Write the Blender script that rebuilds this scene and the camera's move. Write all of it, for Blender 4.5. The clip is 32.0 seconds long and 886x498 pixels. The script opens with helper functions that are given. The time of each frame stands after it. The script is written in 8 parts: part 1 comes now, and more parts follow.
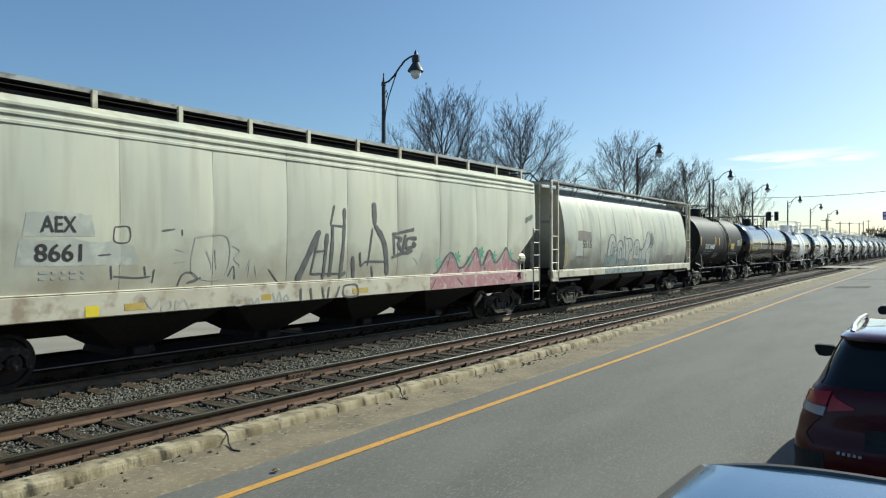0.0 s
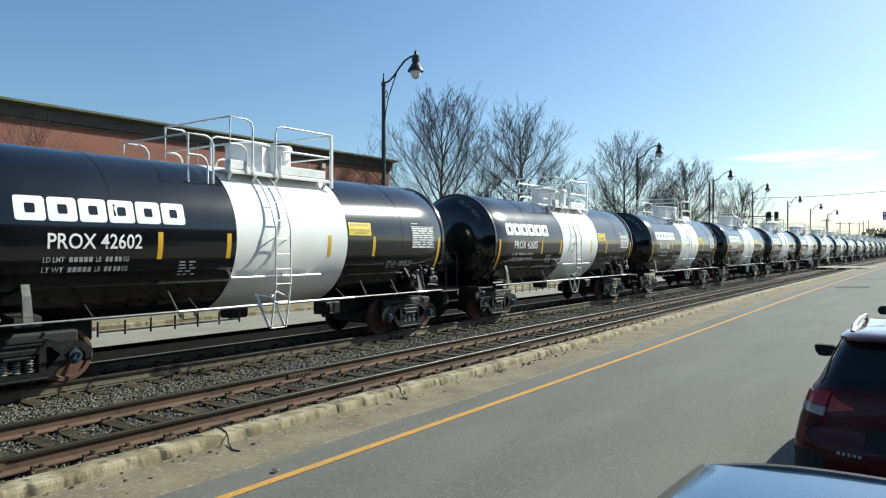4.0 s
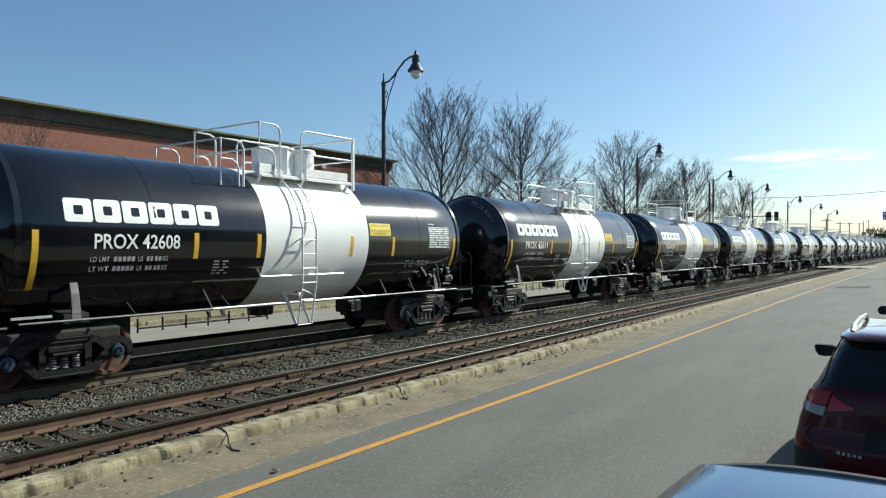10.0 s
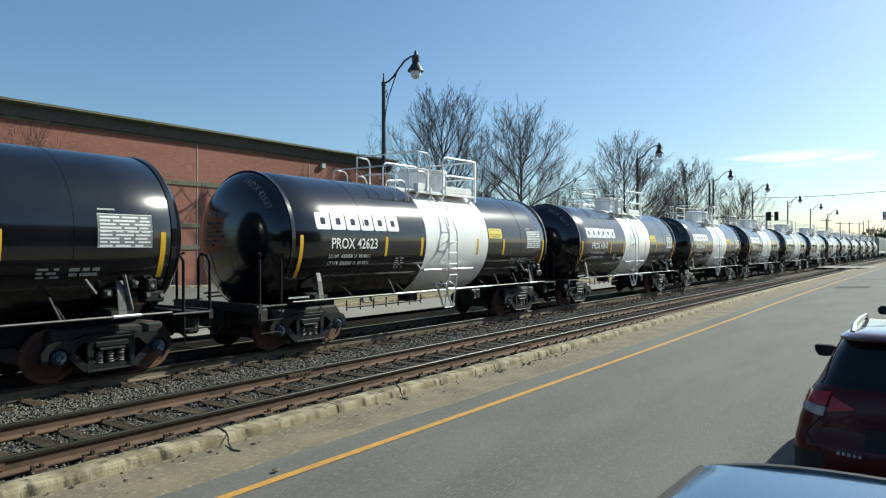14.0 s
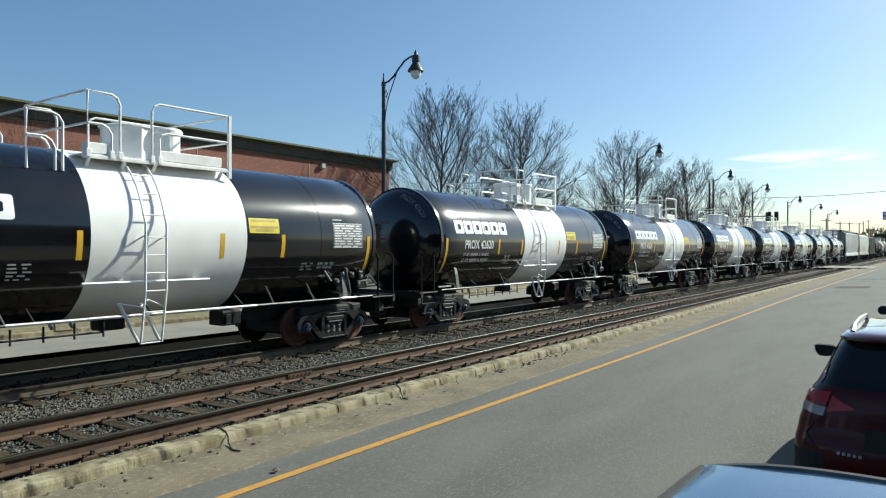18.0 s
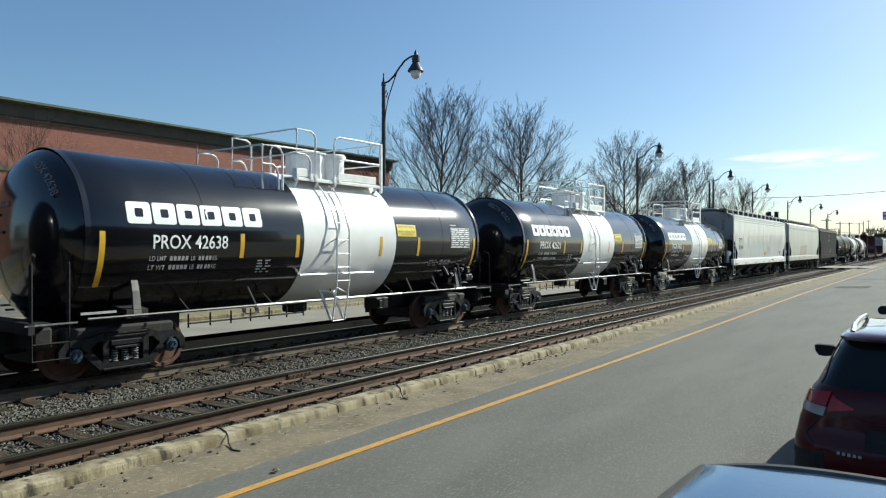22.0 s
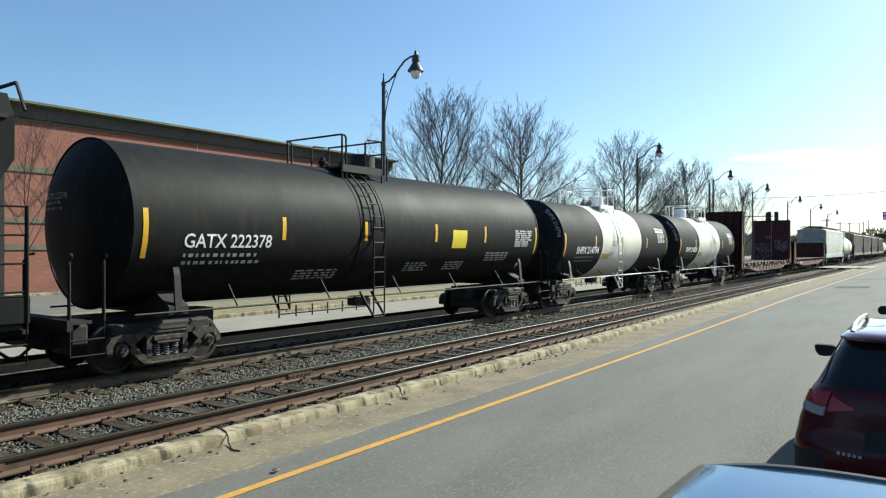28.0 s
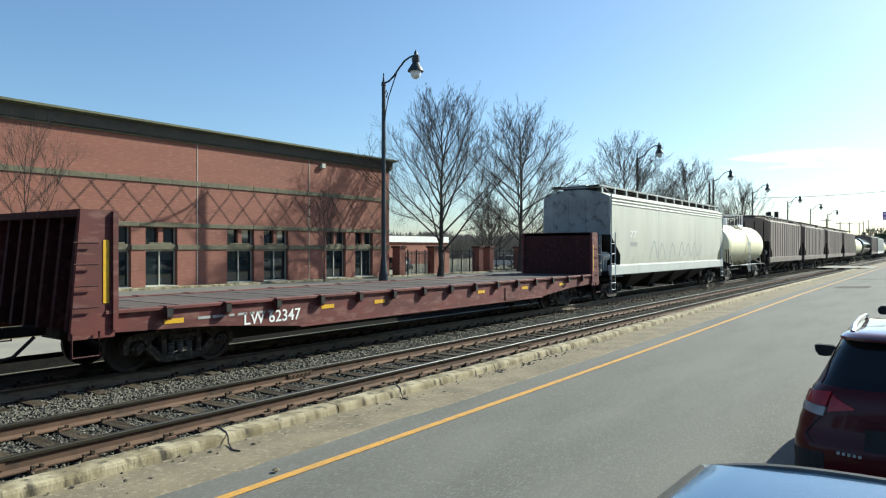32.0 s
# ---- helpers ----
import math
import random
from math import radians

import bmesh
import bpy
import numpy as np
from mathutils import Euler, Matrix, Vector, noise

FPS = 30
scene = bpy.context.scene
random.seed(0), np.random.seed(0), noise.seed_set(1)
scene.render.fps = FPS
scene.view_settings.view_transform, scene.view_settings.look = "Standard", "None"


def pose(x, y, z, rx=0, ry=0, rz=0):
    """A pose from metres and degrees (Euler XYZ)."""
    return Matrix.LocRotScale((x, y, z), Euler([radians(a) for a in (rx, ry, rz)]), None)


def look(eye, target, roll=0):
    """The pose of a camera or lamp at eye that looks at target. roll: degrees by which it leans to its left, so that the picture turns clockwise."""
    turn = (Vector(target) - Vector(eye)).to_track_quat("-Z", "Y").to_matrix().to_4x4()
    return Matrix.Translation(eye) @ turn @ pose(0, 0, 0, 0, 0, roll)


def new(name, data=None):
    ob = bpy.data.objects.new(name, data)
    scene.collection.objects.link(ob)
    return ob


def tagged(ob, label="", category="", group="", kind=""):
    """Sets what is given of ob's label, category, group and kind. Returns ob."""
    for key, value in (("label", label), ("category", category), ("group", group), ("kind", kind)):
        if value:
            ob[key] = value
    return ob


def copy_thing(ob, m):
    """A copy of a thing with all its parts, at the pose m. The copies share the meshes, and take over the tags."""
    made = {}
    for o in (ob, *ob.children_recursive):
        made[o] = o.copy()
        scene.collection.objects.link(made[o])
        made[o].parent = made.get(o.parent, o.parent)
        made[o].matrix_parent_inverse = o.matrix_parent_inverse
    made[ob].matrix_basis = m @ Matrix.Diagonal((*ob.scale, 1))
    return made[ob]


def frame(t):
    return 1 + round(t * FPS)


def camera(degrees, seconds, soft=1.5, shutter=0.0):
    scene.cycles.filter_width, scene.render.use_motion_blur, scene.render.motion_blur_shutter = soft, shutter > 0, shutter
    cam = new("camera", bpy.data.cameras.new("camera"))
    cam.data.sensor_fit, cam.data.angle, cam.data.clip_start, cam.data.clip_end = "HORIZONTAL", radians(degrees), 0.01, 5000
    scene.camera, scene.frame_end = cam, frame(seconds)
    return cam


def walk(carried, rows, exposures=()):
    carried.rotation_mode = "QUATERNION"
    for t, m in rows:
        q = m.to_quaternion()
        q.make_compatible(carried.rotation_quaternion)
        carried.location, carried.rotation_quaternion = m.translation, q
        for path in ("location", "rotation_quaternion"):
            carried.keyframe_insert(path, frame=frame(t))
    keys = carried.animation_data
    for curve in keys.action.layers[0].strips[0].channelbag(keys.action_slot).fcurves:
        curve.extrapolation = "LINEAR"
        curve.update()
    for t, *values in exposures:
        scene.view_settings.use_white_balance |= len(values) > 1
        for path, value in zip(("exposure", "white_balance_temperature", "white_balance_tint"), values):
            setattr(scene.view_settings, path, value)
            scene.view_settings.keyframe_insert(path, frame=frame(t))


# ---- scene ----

# camera: stands still above the roofs of the cars parked along the street
cam = camera(64.94, 32.0, soft=1.2)
STAND = pose(0, 0, 2.33, 89.95, 0, 35.57)
walk(cam, [(0.0, STAND), (32.0, STAND)],
     exposures=[(0.0, 0.08, 6200, 0), (1.0, 0.05, 6200, 0), (2.0, 0.42, 6200, 0), (2.5, 0.45, 6200, 0), (4.5, 0.15, 6200, 0), (6.0, 0.1, 6200, 0), (23.5, 0.1, 6200, 0), (24.5, 0.02, 6200, 0), (25.0, -0.17, 6200, 0), (25.5, -0.18, 6200, 0), (27.5, 0.5, 6200, 0), (28.3, 0.48, 6200, 0), (29.0, 0.34, 6200, 0), (30.0, 0.27, 6200, 0), (31.0, 0.42, 6200, 0), (32.0, 0.45, 6200, 0)])

# ---- light: low winter sun ahead on the street's open side, clear sky ----
SUN_EL, SUN_AZ = radians(34.5), radians(22.5)          # azimuth clockwise from +y
sun_dir = Vector((math.sin(SUN_AZ) * math.cos(SUN_EL), math.cos(SUN_AZ) * math.cos(SUN_EL), math.sin(SUN_EL)))
sun_data = bpy.data.lights.new("sun", "SUN")
sun_data.energy, sun_data.angle, sun_data.color = 6.6, radians(0.55), (0.97, 0.93, 0.82)
sun = new("sun", sun_data)
sun.matrix_world = look(sun_dir * 200, (0, 0, 0))

world = bpy.data.worlds.new("sky")
scene.world = world
world.use_nodes = True
wn, wl = world.node_tree.nodes, world.node_tree.links
wn.clear()
sky = wn.new("ShaderNodeTexSky")
sky.sky_type, sky.sun_disc = "NISHITA", False
sky.sun_elevation, sky.sun_rotation = SUN_EL, SUN_AZ
sky.air_density, sky.dust_density, sky.ozone_density = 1.0, 1.0, 4.6
bg, wout = wn.new("ShaderNodeBackground"), wn.new("ShaderNodeOutputWorld")
bg.inputs["Strength"].default_value = 0.118
# thin wisps of cloud low over the horizon
wtc, wmap, wno = wn.new("ShaderNodeTexCoord"), wn.new("ShaderNodeMapping"), wn.new("ShaderNodeTexNoise")
wmap.inputs["Scale"].default_value = (7.0, 7.0, 60.0)
wno.inputs["Scale"].default_value, wno.inputs["Detail"].default_value = 1.6, 6
wramp = wn.new("ShaderNodeValToRGB")
wramp.color_ramp.elements[0].position, wramp.color_ramp.elements[1].position = 0.42, 0.54
wdot = wn.new("ShaderNodeVectorMath")
wdot.operation = "DOT_PRODUCT"
wdot.inputs[1].default_value = (-0.15, 0.982, 0.115)
wlow = wn.new("ShaderNodeMapRange")
wlow.inputs["From Min"].default_value, wlow.inputs["From Max"].default_value = 0.9955, 0.9985
wlow.inputs["To Max"].default_value = 1.0
wlow.clamp = True
wsep, wsub, wabs, wband = wn.new("ShaderNodeSeparateXYZ"), wn.new("ShaderNodeMath"), wn.new("ShaderNodeMath"), wn.new("ShaderNodeMapRange")
wsub.operation, wabs.operation = "SUBTRACT", "ABSOLUTE"
wsub.inputs[1].default_value = 0.114
wband.inputs["From Min"].default_value, wband.inputs["From Max"].default_value = 0.013, 0.003
wmask = wn.new("ShaderNodeMath")
wmask.operation = "MULTIPLY"
wmul, wmix = wn.new("ShaderNodeMath"), wn.new("ShaderNodeMixRGB")
wmul.operation = "MULTIPLY"
wmix.inputs["Color2"].default_value = (9.0, 8.8, 8.6, 1)
for a, b in ((wtc.outputs["Generated"], wmap.inputs["Vector"]), (wmap.outputs["Vector"], wno.inputs["Vector"]),
             (wno.outputs["Fac"], wramp.inputs["Fac"]), (wtc.outputs["Generated"], wdot.inputs[0]),
             (wdot.outputs["Value"], wlow.inputs["Value"]), (wramp.outputs["Color"], wmul.inputs[0]),
             (wtc.outputs["Generated"], wsep.inputs[0]), (wsep.outputs["Z"], wsub.inputs[0]), (wsub.outputs["Value"], wabs.inputs[0]),
             (wabs.outputs["Value"], wband.inputs["Value"]), (wband.outputs["Result"], wmask.inputs[0]), (wlow.outputs["Result"], wmask.inputs[1]),
             (wmask.outputs["Value"], wmul.inputs[1]), (wmul.outputs["Value"], wmix.inputs["Fac"]),
             (sky.outputs["Color"], wmix.inputs["Color1"]), (wmix.outputs["Color"], bg.inputs["Color"]),
             (bg.outputs["Background"], wout.inputs["Surface"])):
    wl.new(a, b)


# ---- materials ----
def mat(name, c1, c2=None, scale=3.0, rough=0.6, metal=0.0, bump=0.0, bscale=40.0, spec=0.5, coat=0.0,
        stretch=(1, 1, 1), detail=5.0, lo=0.35, hi=0.65, rvar=0.0, c3=None, fine=25.0, per=0.0):
    """Two noises mix c1 to c2 and flecks of c3; bump in metres; per: change from piece to piece."""
    m = bpy.data.materials.new(name)
    m.use_nodes = True
    n, l = m.node_tree.nodes, m.node_tree.links
    b = n["Principled BSDF"]
    b.inputs["Roughness"].default_value, b.inputs["Metallic"].default_value = rough, metal
    b.inputs["Specular IOR Level"].default_value, b.inputs["Coat Weight"].default_value = spec, coat
    b.inputs["Coat Roughness"].default_value = 0.05
    tc, mp = n.new("ShaderNodeTexCoord"), n.new("ShaderNodeMapping")
    mp.inputs["Scale"].default_value = stretch
    l.new(tc.outputs["Object"], mp.inputs["Vector"])
    c2 = c2 or tuple(v * 0.8 for v in c1)
    no = n.new("ShaderNodeTexNoise")
    no.inputs["Scale"].default_value, no.inputs["Detail"].default_value = scale, detail
    l.new(mp.outputs["Vector"], no.inputs["Vector"])
    rp = n.new("ShaderNodeValToRGB")
    rp.color_ramp.elements[0].position, rp.color_ramp.elements[1].position = lo, hi
    rp.color_ramp.elements[0].color, rp.color_ramp.elements[1].color = (*c1, 1), (*c2, 1)
    l.new(no.outputs["Fac"], rp.inputs["Fac"])
    col = rp.outputs["Color"]
    if c3:
        n3 = n.new("ShaderNodeTexNoise")
        n3.inputs["Scale"].default_value, n3.inputs["Detail"].default_value = fine, 4
        l.new(mp.outputs["Vector"], n3.inputs["Vector"])
        r3 = n.new("ShaderNodeValToRGB")
        r3.color_ramp.elements[0].position, r3.color_ramp.elements[1].position = 0.52, 0.68
        l.new(n3.outputs["Fac"], r3.inputs["Fac"])
        mx = n.new("ShaderNodeMixRGB")
        mx.inputs["Color2"].default_value = (*c3, 1)
        l.new(r3.outputs["Color"], mx.inputs["Fac"])
        l.new(col, mx.inputs["Color1"])
        col = mx.outputs["Color"]
    if per:
        oi, hs = n.new("ShaderNodeObjectInfo"), n.new("ShaderNodeHueSaturation")
        mr = n.new("ShaderNodeMapRange")
        mr.inputs["To Min"].default_value, mr.inputs["To Max"].default_value = 1 - per, 1 + per
        l.new(oi.outputs["Random"], mr.inputs["Value"])
        l.new(mr.outputs["Result"], hs.inputs["Value"])
        l.new(col, hs.inputs["Color"])
        col = hs.outputs["Color"]
    l.new(col, b.inputs["Base Color"])
    if rvar:
        rr = n.new("ShaderNodeMapRange")
        rr.inputs["To Min"].default_value, rr.inputs["To Max"].default_value = max(0.02, rough - rvar), min(1, rough + rvar)
        l.new(no.outputs["Fac"], rr.inputs["Value"])
        l.new(rr.outputs["Result"], b.inputs["Roughness"])
    if bump:
        bn, bp = n.new("ShaderNodeTexNoise"), n.new("ShaderNodeBump")
        bn.inputs["Scale"].default_value, bn.inputs["Detail"].default_value = bscale, 4
        bp.inputs["Distance"].default_value, bp.inputs["Strength"].default_value = bump, 1.0
        l.new(mp.outputs["Vector"], bn.inputs["Vector"])
        l.new(bn.outputs["Fac"], bp.inputs["Height"])
        l.new(bp.outputs["Normal"], b.inputs["Normal"])
    return m


def grimy(name, c1, c2, grime, z0, z1, streak=0.5, rough=0.5):
    """Old car paint: mottled, with streaks that run down and road dirt thrown up over the lower side."""
    m = mat(name, c1, c2, scale=0.8, rough=rough, stretch=(1, 1, 0.3), detail=7)
    n, l = m.node_tree.nodes, m.node_tree.links
    b = n["Principled BSDF"]
    base = b.inputs["Base Color"].links[0].from_socket
    tc, sep = n.new("ShaderNodeTexCoord"), n.new("ShaderNodeSeparateXYZ")
    l.new(tc.outputs["Object"], sep.inputs[0])
    mp, n1 = n.new("ShaderNodeMapping"), n.new("ShaderNodeTexNoise")
    mp.inputs["Scale"].default_value = (1, 1, 0.09)
    n1.inputs["Scale"].default_value, n1.inputs["Detail"].default_value = 2.6, 7
    l.new(tc.outputs["Object"], mp.inputs["Vector"])
    l.new(mp.outputs["Vector"], n1.inputs["Vector"])
    r1 = n.new("ShaderNodeMapRange")
    r1.inputs["From Min"].default_value, r1.inputs["From Max"].default_value, r1.inputs["To Max"].default_value = 0.5, 0.7, streak
    l.new(n1.outputs["Fac"], r1.inputs["Value"])
    n2 = n.new("ShaderNodeTexNoise")
    n2.inputs["Scale"].default_value, n2.inputs["Detail"].default_value = 1.3, 8
    l.new(tc.outputs["Object"], n2.inputs["Vector"])
    off = n.new("ShaderNodeMath")
    off.operation = "MULTIPLY_ADD"
    off.inputs[1].default_value = -2.2
    l.new(n2.outputs["Fac"], off.inputs[0])
    l.new(sep.outputs["Z"], off.inputs[2])
    r2 = n.new("ShaderNodeMapRange")
    r2.inputs["From Min"].default_value, r2.inputs["From Max"].default_value = z1 - 1.1, z0 - 1.1
    r2.inputs["To Max"].default_value = 0.85
    l.new(off.outputs["Value"], r2.inputs["Value"])
    mx = n.new("ShaderNodeMath")
    mx.operation = "MAXIMUM"
    l.new(r1.outputs["Result"], mx.inputs[0])
    l.new(r2.outputs["Result"], mx.inputs[1])
    mix = n.new("ShaderNodeMixRGB")
    mix.inputs["Color2"].default_value = (*grime, 1)
    l.new(mx.outputs["Value"], mix.inputs["Fac"])
    l.new(base, mix.inputs["Color1"])
    l.new(mix.outputs["Color"], b.inputs["Base Color"])
    return m


M_ASPHALT = mat("asphalt", (0.0903, 0.086, 0.07396), (0.1221, 0.1161, 0.1006), scale=1.1, rough=0.9, bump=0.006, bscale=140, stretch=(1, 0.22, 1), c3=(0.172, 0.1651, 0.1462), fine=75, detail=9)
M_SAND = mat("gutter_sand", (0.2067, 0.1654, 0.103), (0.1306, 0.1059, 0.06964), scale=1.6, rough=0.95, bump=0.008, bscale=60, c3=(0.2466, 0.2067, 0.1378), fine=14, detail=9)
M_KERB = mat("kerb_concrete", (0.34, 0.289, 0.187), (0.17, 0.136, 0.0765), scale=2.6, rough=0.92, bump=0.008, bscale=34, c3=(0.051, 0.0425, 0.0272), fine=7, detail=9, lo=0.42, hi=0.6, stretch=(1, 1, 0.3))
M_YELLOW_LINE = mat("road_paint", (0.54, 0.27, 0.035), (0.44, 0.235, 0.05), scale=6, rough=0.75, bump=0.002, bscale=120, c3=(0.24, 0.17, 0.09), fine=45)
M_BALLAST = mat("ballast_bed", (0.06125, 0.05047, 0.03675), (0.0343, 0.02842, 0.02058), scale=20, rough=0.95, bump=0.03, bscale=28, c3=(0.0931, 0.08085, 0.06125), fine=30)
M_STONE = mat("ballast_stone", (0.1214, 0.1091, 0.08272), (0.05917, 0.05484, 0.04402), scale=9, rough=0.9, c3=(0.2165, 0.202, 0.1624), fine=16)
M_TIE = mat("sleeper_wood", (0.06, 0.0448, 0.0296), (0.0288, 0.0216, 0.0152), scale=4, rough=0.95, bump=0.006, bscale=30, stretch=(0.3, 3, 3), per=0.4, c3=(0.104, 0.0816, 0.056), fine=14, spec=0.15)
M_RAIL = mat("rail_rust", (0.125, 0.07, 0.042), (0.08, 0.046, 0.029), scale=3, rough=0.88, bump=0.002, bscale=60, c3=(0.056, 0.035, 0.023), fine=9, stretch=(1, 0.4, 1))
M_RAILDUST = mat("rail_dusty_rust", (0.17, 0.135, 0.09), (0.115, 0.09, 0.062), scale=3, rough=0.9, c3=(0.08, 0.062, 0.043), fine=9, stretch=(1, 0.4, 1))
M_RAILTOP = mat("rail_head_dark", (0.035, 0.031, 0.02), (0.022, 0.019, 0.013), scale=2, rough=0.36, spec=0.4, stretch=(1, 0.1, 1))
M_PAVE = mat("far_pavement", (0.255, 0.2338, 0.1913), (0.204, 0.1913, 0.1615), scale=0.8, rough=0.9, bump=0.003, bscale=90)
M_VERGE = mat("dormant_grass", (0.25, 0.205, 0.115), (0.18, 0.155, 0.085), scale=2, rough=0.95, bump=0.03, bscale=40, c3=(0.12, 0.13, 0.055), fine=6)
M_GROUND = mat("ground_soil", (0.2, 0.18, 0.13), (0.14, 0.13, 0.09), scale=0.4, rough=0.95, c3=(0.16, 0.17, 0.07), fine=3)
M_BRICK = mat("brick_field", (0.25, 0.1, 0.069), (0.2, 0.08, 0.056), scale=0.35, rough=0.88, bump=0.004, bscale=14, c3=(0.285, 0.125, 0.09), fine=4.5, stretch=(1, 0.5, 3.2))
M_BRICKDK = mat("brick_dark", (0.12, 0.058, 0.042), (0.085, 0.045, 0.034), scale=2, rough=0.9)
M_STONEBAND = mat("stone_band", (0.1505, 0.133, 0.0875), (0.1085, 0.098, 0.063), scale=3, rough=0.9, bump=0.01, bscale=15)
M_CORNICE = mat("cornice_bronze", (0.06, 0.049, 0.033), (0.042, 0.035, 0.024), scale=2, rough=0.7)
M_COPPER = mat("cornice_edge", (0.115, 0.12, 0.06), (0.08, 0.085, 0.045), scale=2, rough=0.7)
M_GLASS = mat("window_glass", (0.015, 0.022, 0.025), (0.02, 0.03, 0.032), scale=1, rough=0.04, spec=0.9)
M_WINFRAME = mat("window_frame_paint", (0.42, 0.42, 0.36), (0.36, 0.36, 0.3), scale=2, rough=0.6)
M_IRON = mat("lamp_iron", (0.03, 0.035, 0.04), (0.045, 0.05, 0.055), scale=4, rough=0.5, metal=0.3)
M_GLOBE = mat("lamp_globe", (0.75, 0.76, 0.78), (0.7, 0.7, 0.72), scale=4, rough=0.2)
M_BARK = mat("bark", (0.065, 0.053, 0.044), (0.04, 0.033, 0.028), scale=6, rough=0.95, bump=0.01, bscale=25)
M_TWIG = mat("twigs", (0.105, 0.086, 0.07), (0.068, 0.056, 0.047), scale=3, rough=0.95)
M_TANKBLACK = mat("tank_black", (0.0042, 0.0045, 0.006), (0.007, 0.0075, 0.0095), scale=1.2, rough=0.16, coat=0.5, rvar=0.03, spec=0.5)
M_TANKDULL = mat("tank_dull_black", (0.007875, 0.0084, 0.007875), (0.01162, 0.01185, 0.01088), scale=0.9, rough=0.62, rvar=0.1, c3=(0.018, 0.0165, 0.01425), fine=6, stretch=(1, 1, 0.3), spec=0.12)
M_TANKWHITE = mat("tank_white", (0.86, 0.85, 0.82), (0.8, 0.79, 0.76), scale=1.5, rough=0.28)
M_CREAM = mat("tank_cream", (0.75, 0.73, 0.66), (0.62, 0.58, 0.48), scale=1.5, rough=0.4, stretch=(1, 1, 0.3))
M_WHITE = mat("white_steel", (0.84, 0.83, 0.8), (0.74, 0.73, 0.7), scale=5, rough=0.4)
# underframe and truck blacks set below real paint; shade under cars is in them
M_SHADEGRIME = mat("underframe_shade_black", (0.0072, 0.0066, 0.006), (0.0132, 0.0114, 0.0096), scale=4, rough=0.75, c3=(0.024, 0.018, 0.0132), fine=12)
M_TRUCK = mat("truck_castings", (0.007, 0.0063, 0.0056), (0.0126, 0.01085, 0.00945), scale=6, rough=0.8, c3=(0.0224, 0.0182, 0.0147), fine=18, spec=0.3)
M_STEELGREY = mat("bare_steel_grey", (0.16, 0.155, 0.15), (0.1, 0.095, 0.09), scale=6, rough=0.55, metal=0.3)
M_WHEEL = mat("wheel_steel", (0.035, 0.029, 0.025), (0.024, 0.02, 0.017), scale=5, rough=0.6, metal=0.3)
# wheel rust and new castings, both darkened to carry shade beneath the cars
M_WHEELRUST = mat("wheel_rust", (0.1216, 0.05541, 0.03396), (0.08938, 0.0429, 0.0286), scale=8, rough=0.8)
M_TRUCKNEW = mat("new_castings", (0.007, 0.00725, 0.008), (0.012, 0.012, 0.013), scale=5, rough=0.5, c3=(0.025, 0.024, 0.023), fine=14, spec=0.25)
M_TRUCKOLD = mat("dusty_castings", (0.05569, 0.04774, 0.03845), (0.03448, 0.02917, 0.02387), scale=5, rough=0.85, c3=(0.1127, 0.09282, 0.07293), fine=12, spec=0.25)
M_SPRING = mat("spring_steel", (0.3, 0.3, 0.29), (0.2, 0.2, 0.19), scale=12, rough=0.4, metal=0.3)
M_BEARING = mat("bearing_cap_blue", (0.02, 0.04, 0.065), (0.035, 0.06, 0.085), scale=10, rough=0.35, coat=0.3)
M_REFLECT = mat("reflective_yellow", (0.72, 0.42, 0.02), (0.62, 0.36, 0.03), scale=12, rough=0.4)
M_PLACARD = mat("yellow_panel", (0.75, 0.6, 0.03), (0.68, 0.54, 0.03), scale=6, rough=0.5)
M_LETTER = mat("white_letter", (0.82, 0.82, 0.80), (0.75, 0.75, 0.73), scale=8, rough=0.5)
M_LETTERGREY = mat("grey_letter", (0.42, 0.42, 0.41), (0.33, 0.33, 0.32), scale=8, rough=0.6)
M_LETTERDIM = mat("dim_letter", (0.2, 0.205, 0.21), (0.15, 0.155, 0.16), scale=8, rough=0.6)
M_LETTERDARK = mat("dark_letter", (0.02, 0.02, 0.02), (0.035, 0.035, 0.035), scale=8, rough=0.6)
M_HOPOLD = grimy("weathered_grey_paint", (0.59, 0.585, 0.455), (0.46, 0.47, 0.385), (0.26, 0.225, 0.165), 1.3, 2.5, 0.42, 0.6)
M_HOPROUND = grimy("dirty_pale_paint", (0.5, 0.5, 0.385), (0.36, 0.375, 0.315), (0.085, 0.08, 0.074), 1.45, 2.8, 0.42, 0.55)
M_SILLOLD = mat("worn_cream_paint", (0.58, 0.55, 0.44), (0.46, 0.42, 0.32), scale=1.2, rough=0.6, c3=(0.3, 0.24, 0.17), fine=3, detail=8)
# grimy grey for ends and trim; the ends' shade is mixed into the colour
M_SHADETRIM = mat("grimy_shaded_paint", (0.36, 0.37, 0.35), (0.25, 0.255, 0.24), scale=0.8, rough=0.65, c3=(0.15, 0.14, 0.125), fine=3)
M_HOPNEW = mat("clean_grey_paint", (0.56, 0.59, 0.565), (0.52, 0.55, 0.53), scale=0.7, rough=0.3, coat=0.35, stretch=(1, 1, 0.3), c3=(0.48, 0.5, 0.475), fine=2.2)
M_HOPWHITE = mat("white_sill_paint", (0.8, 0.81, 0.78), (0.74, 0.75, 0.72), scale=1.5, rough=0.45, stretch=(1, 1, 0.3))
M_OCHRE = mat("faded_ochre", (0.42, 0.29, 0.05), (0.5, 0.36, 0.1), scale=5, rough=0.6)
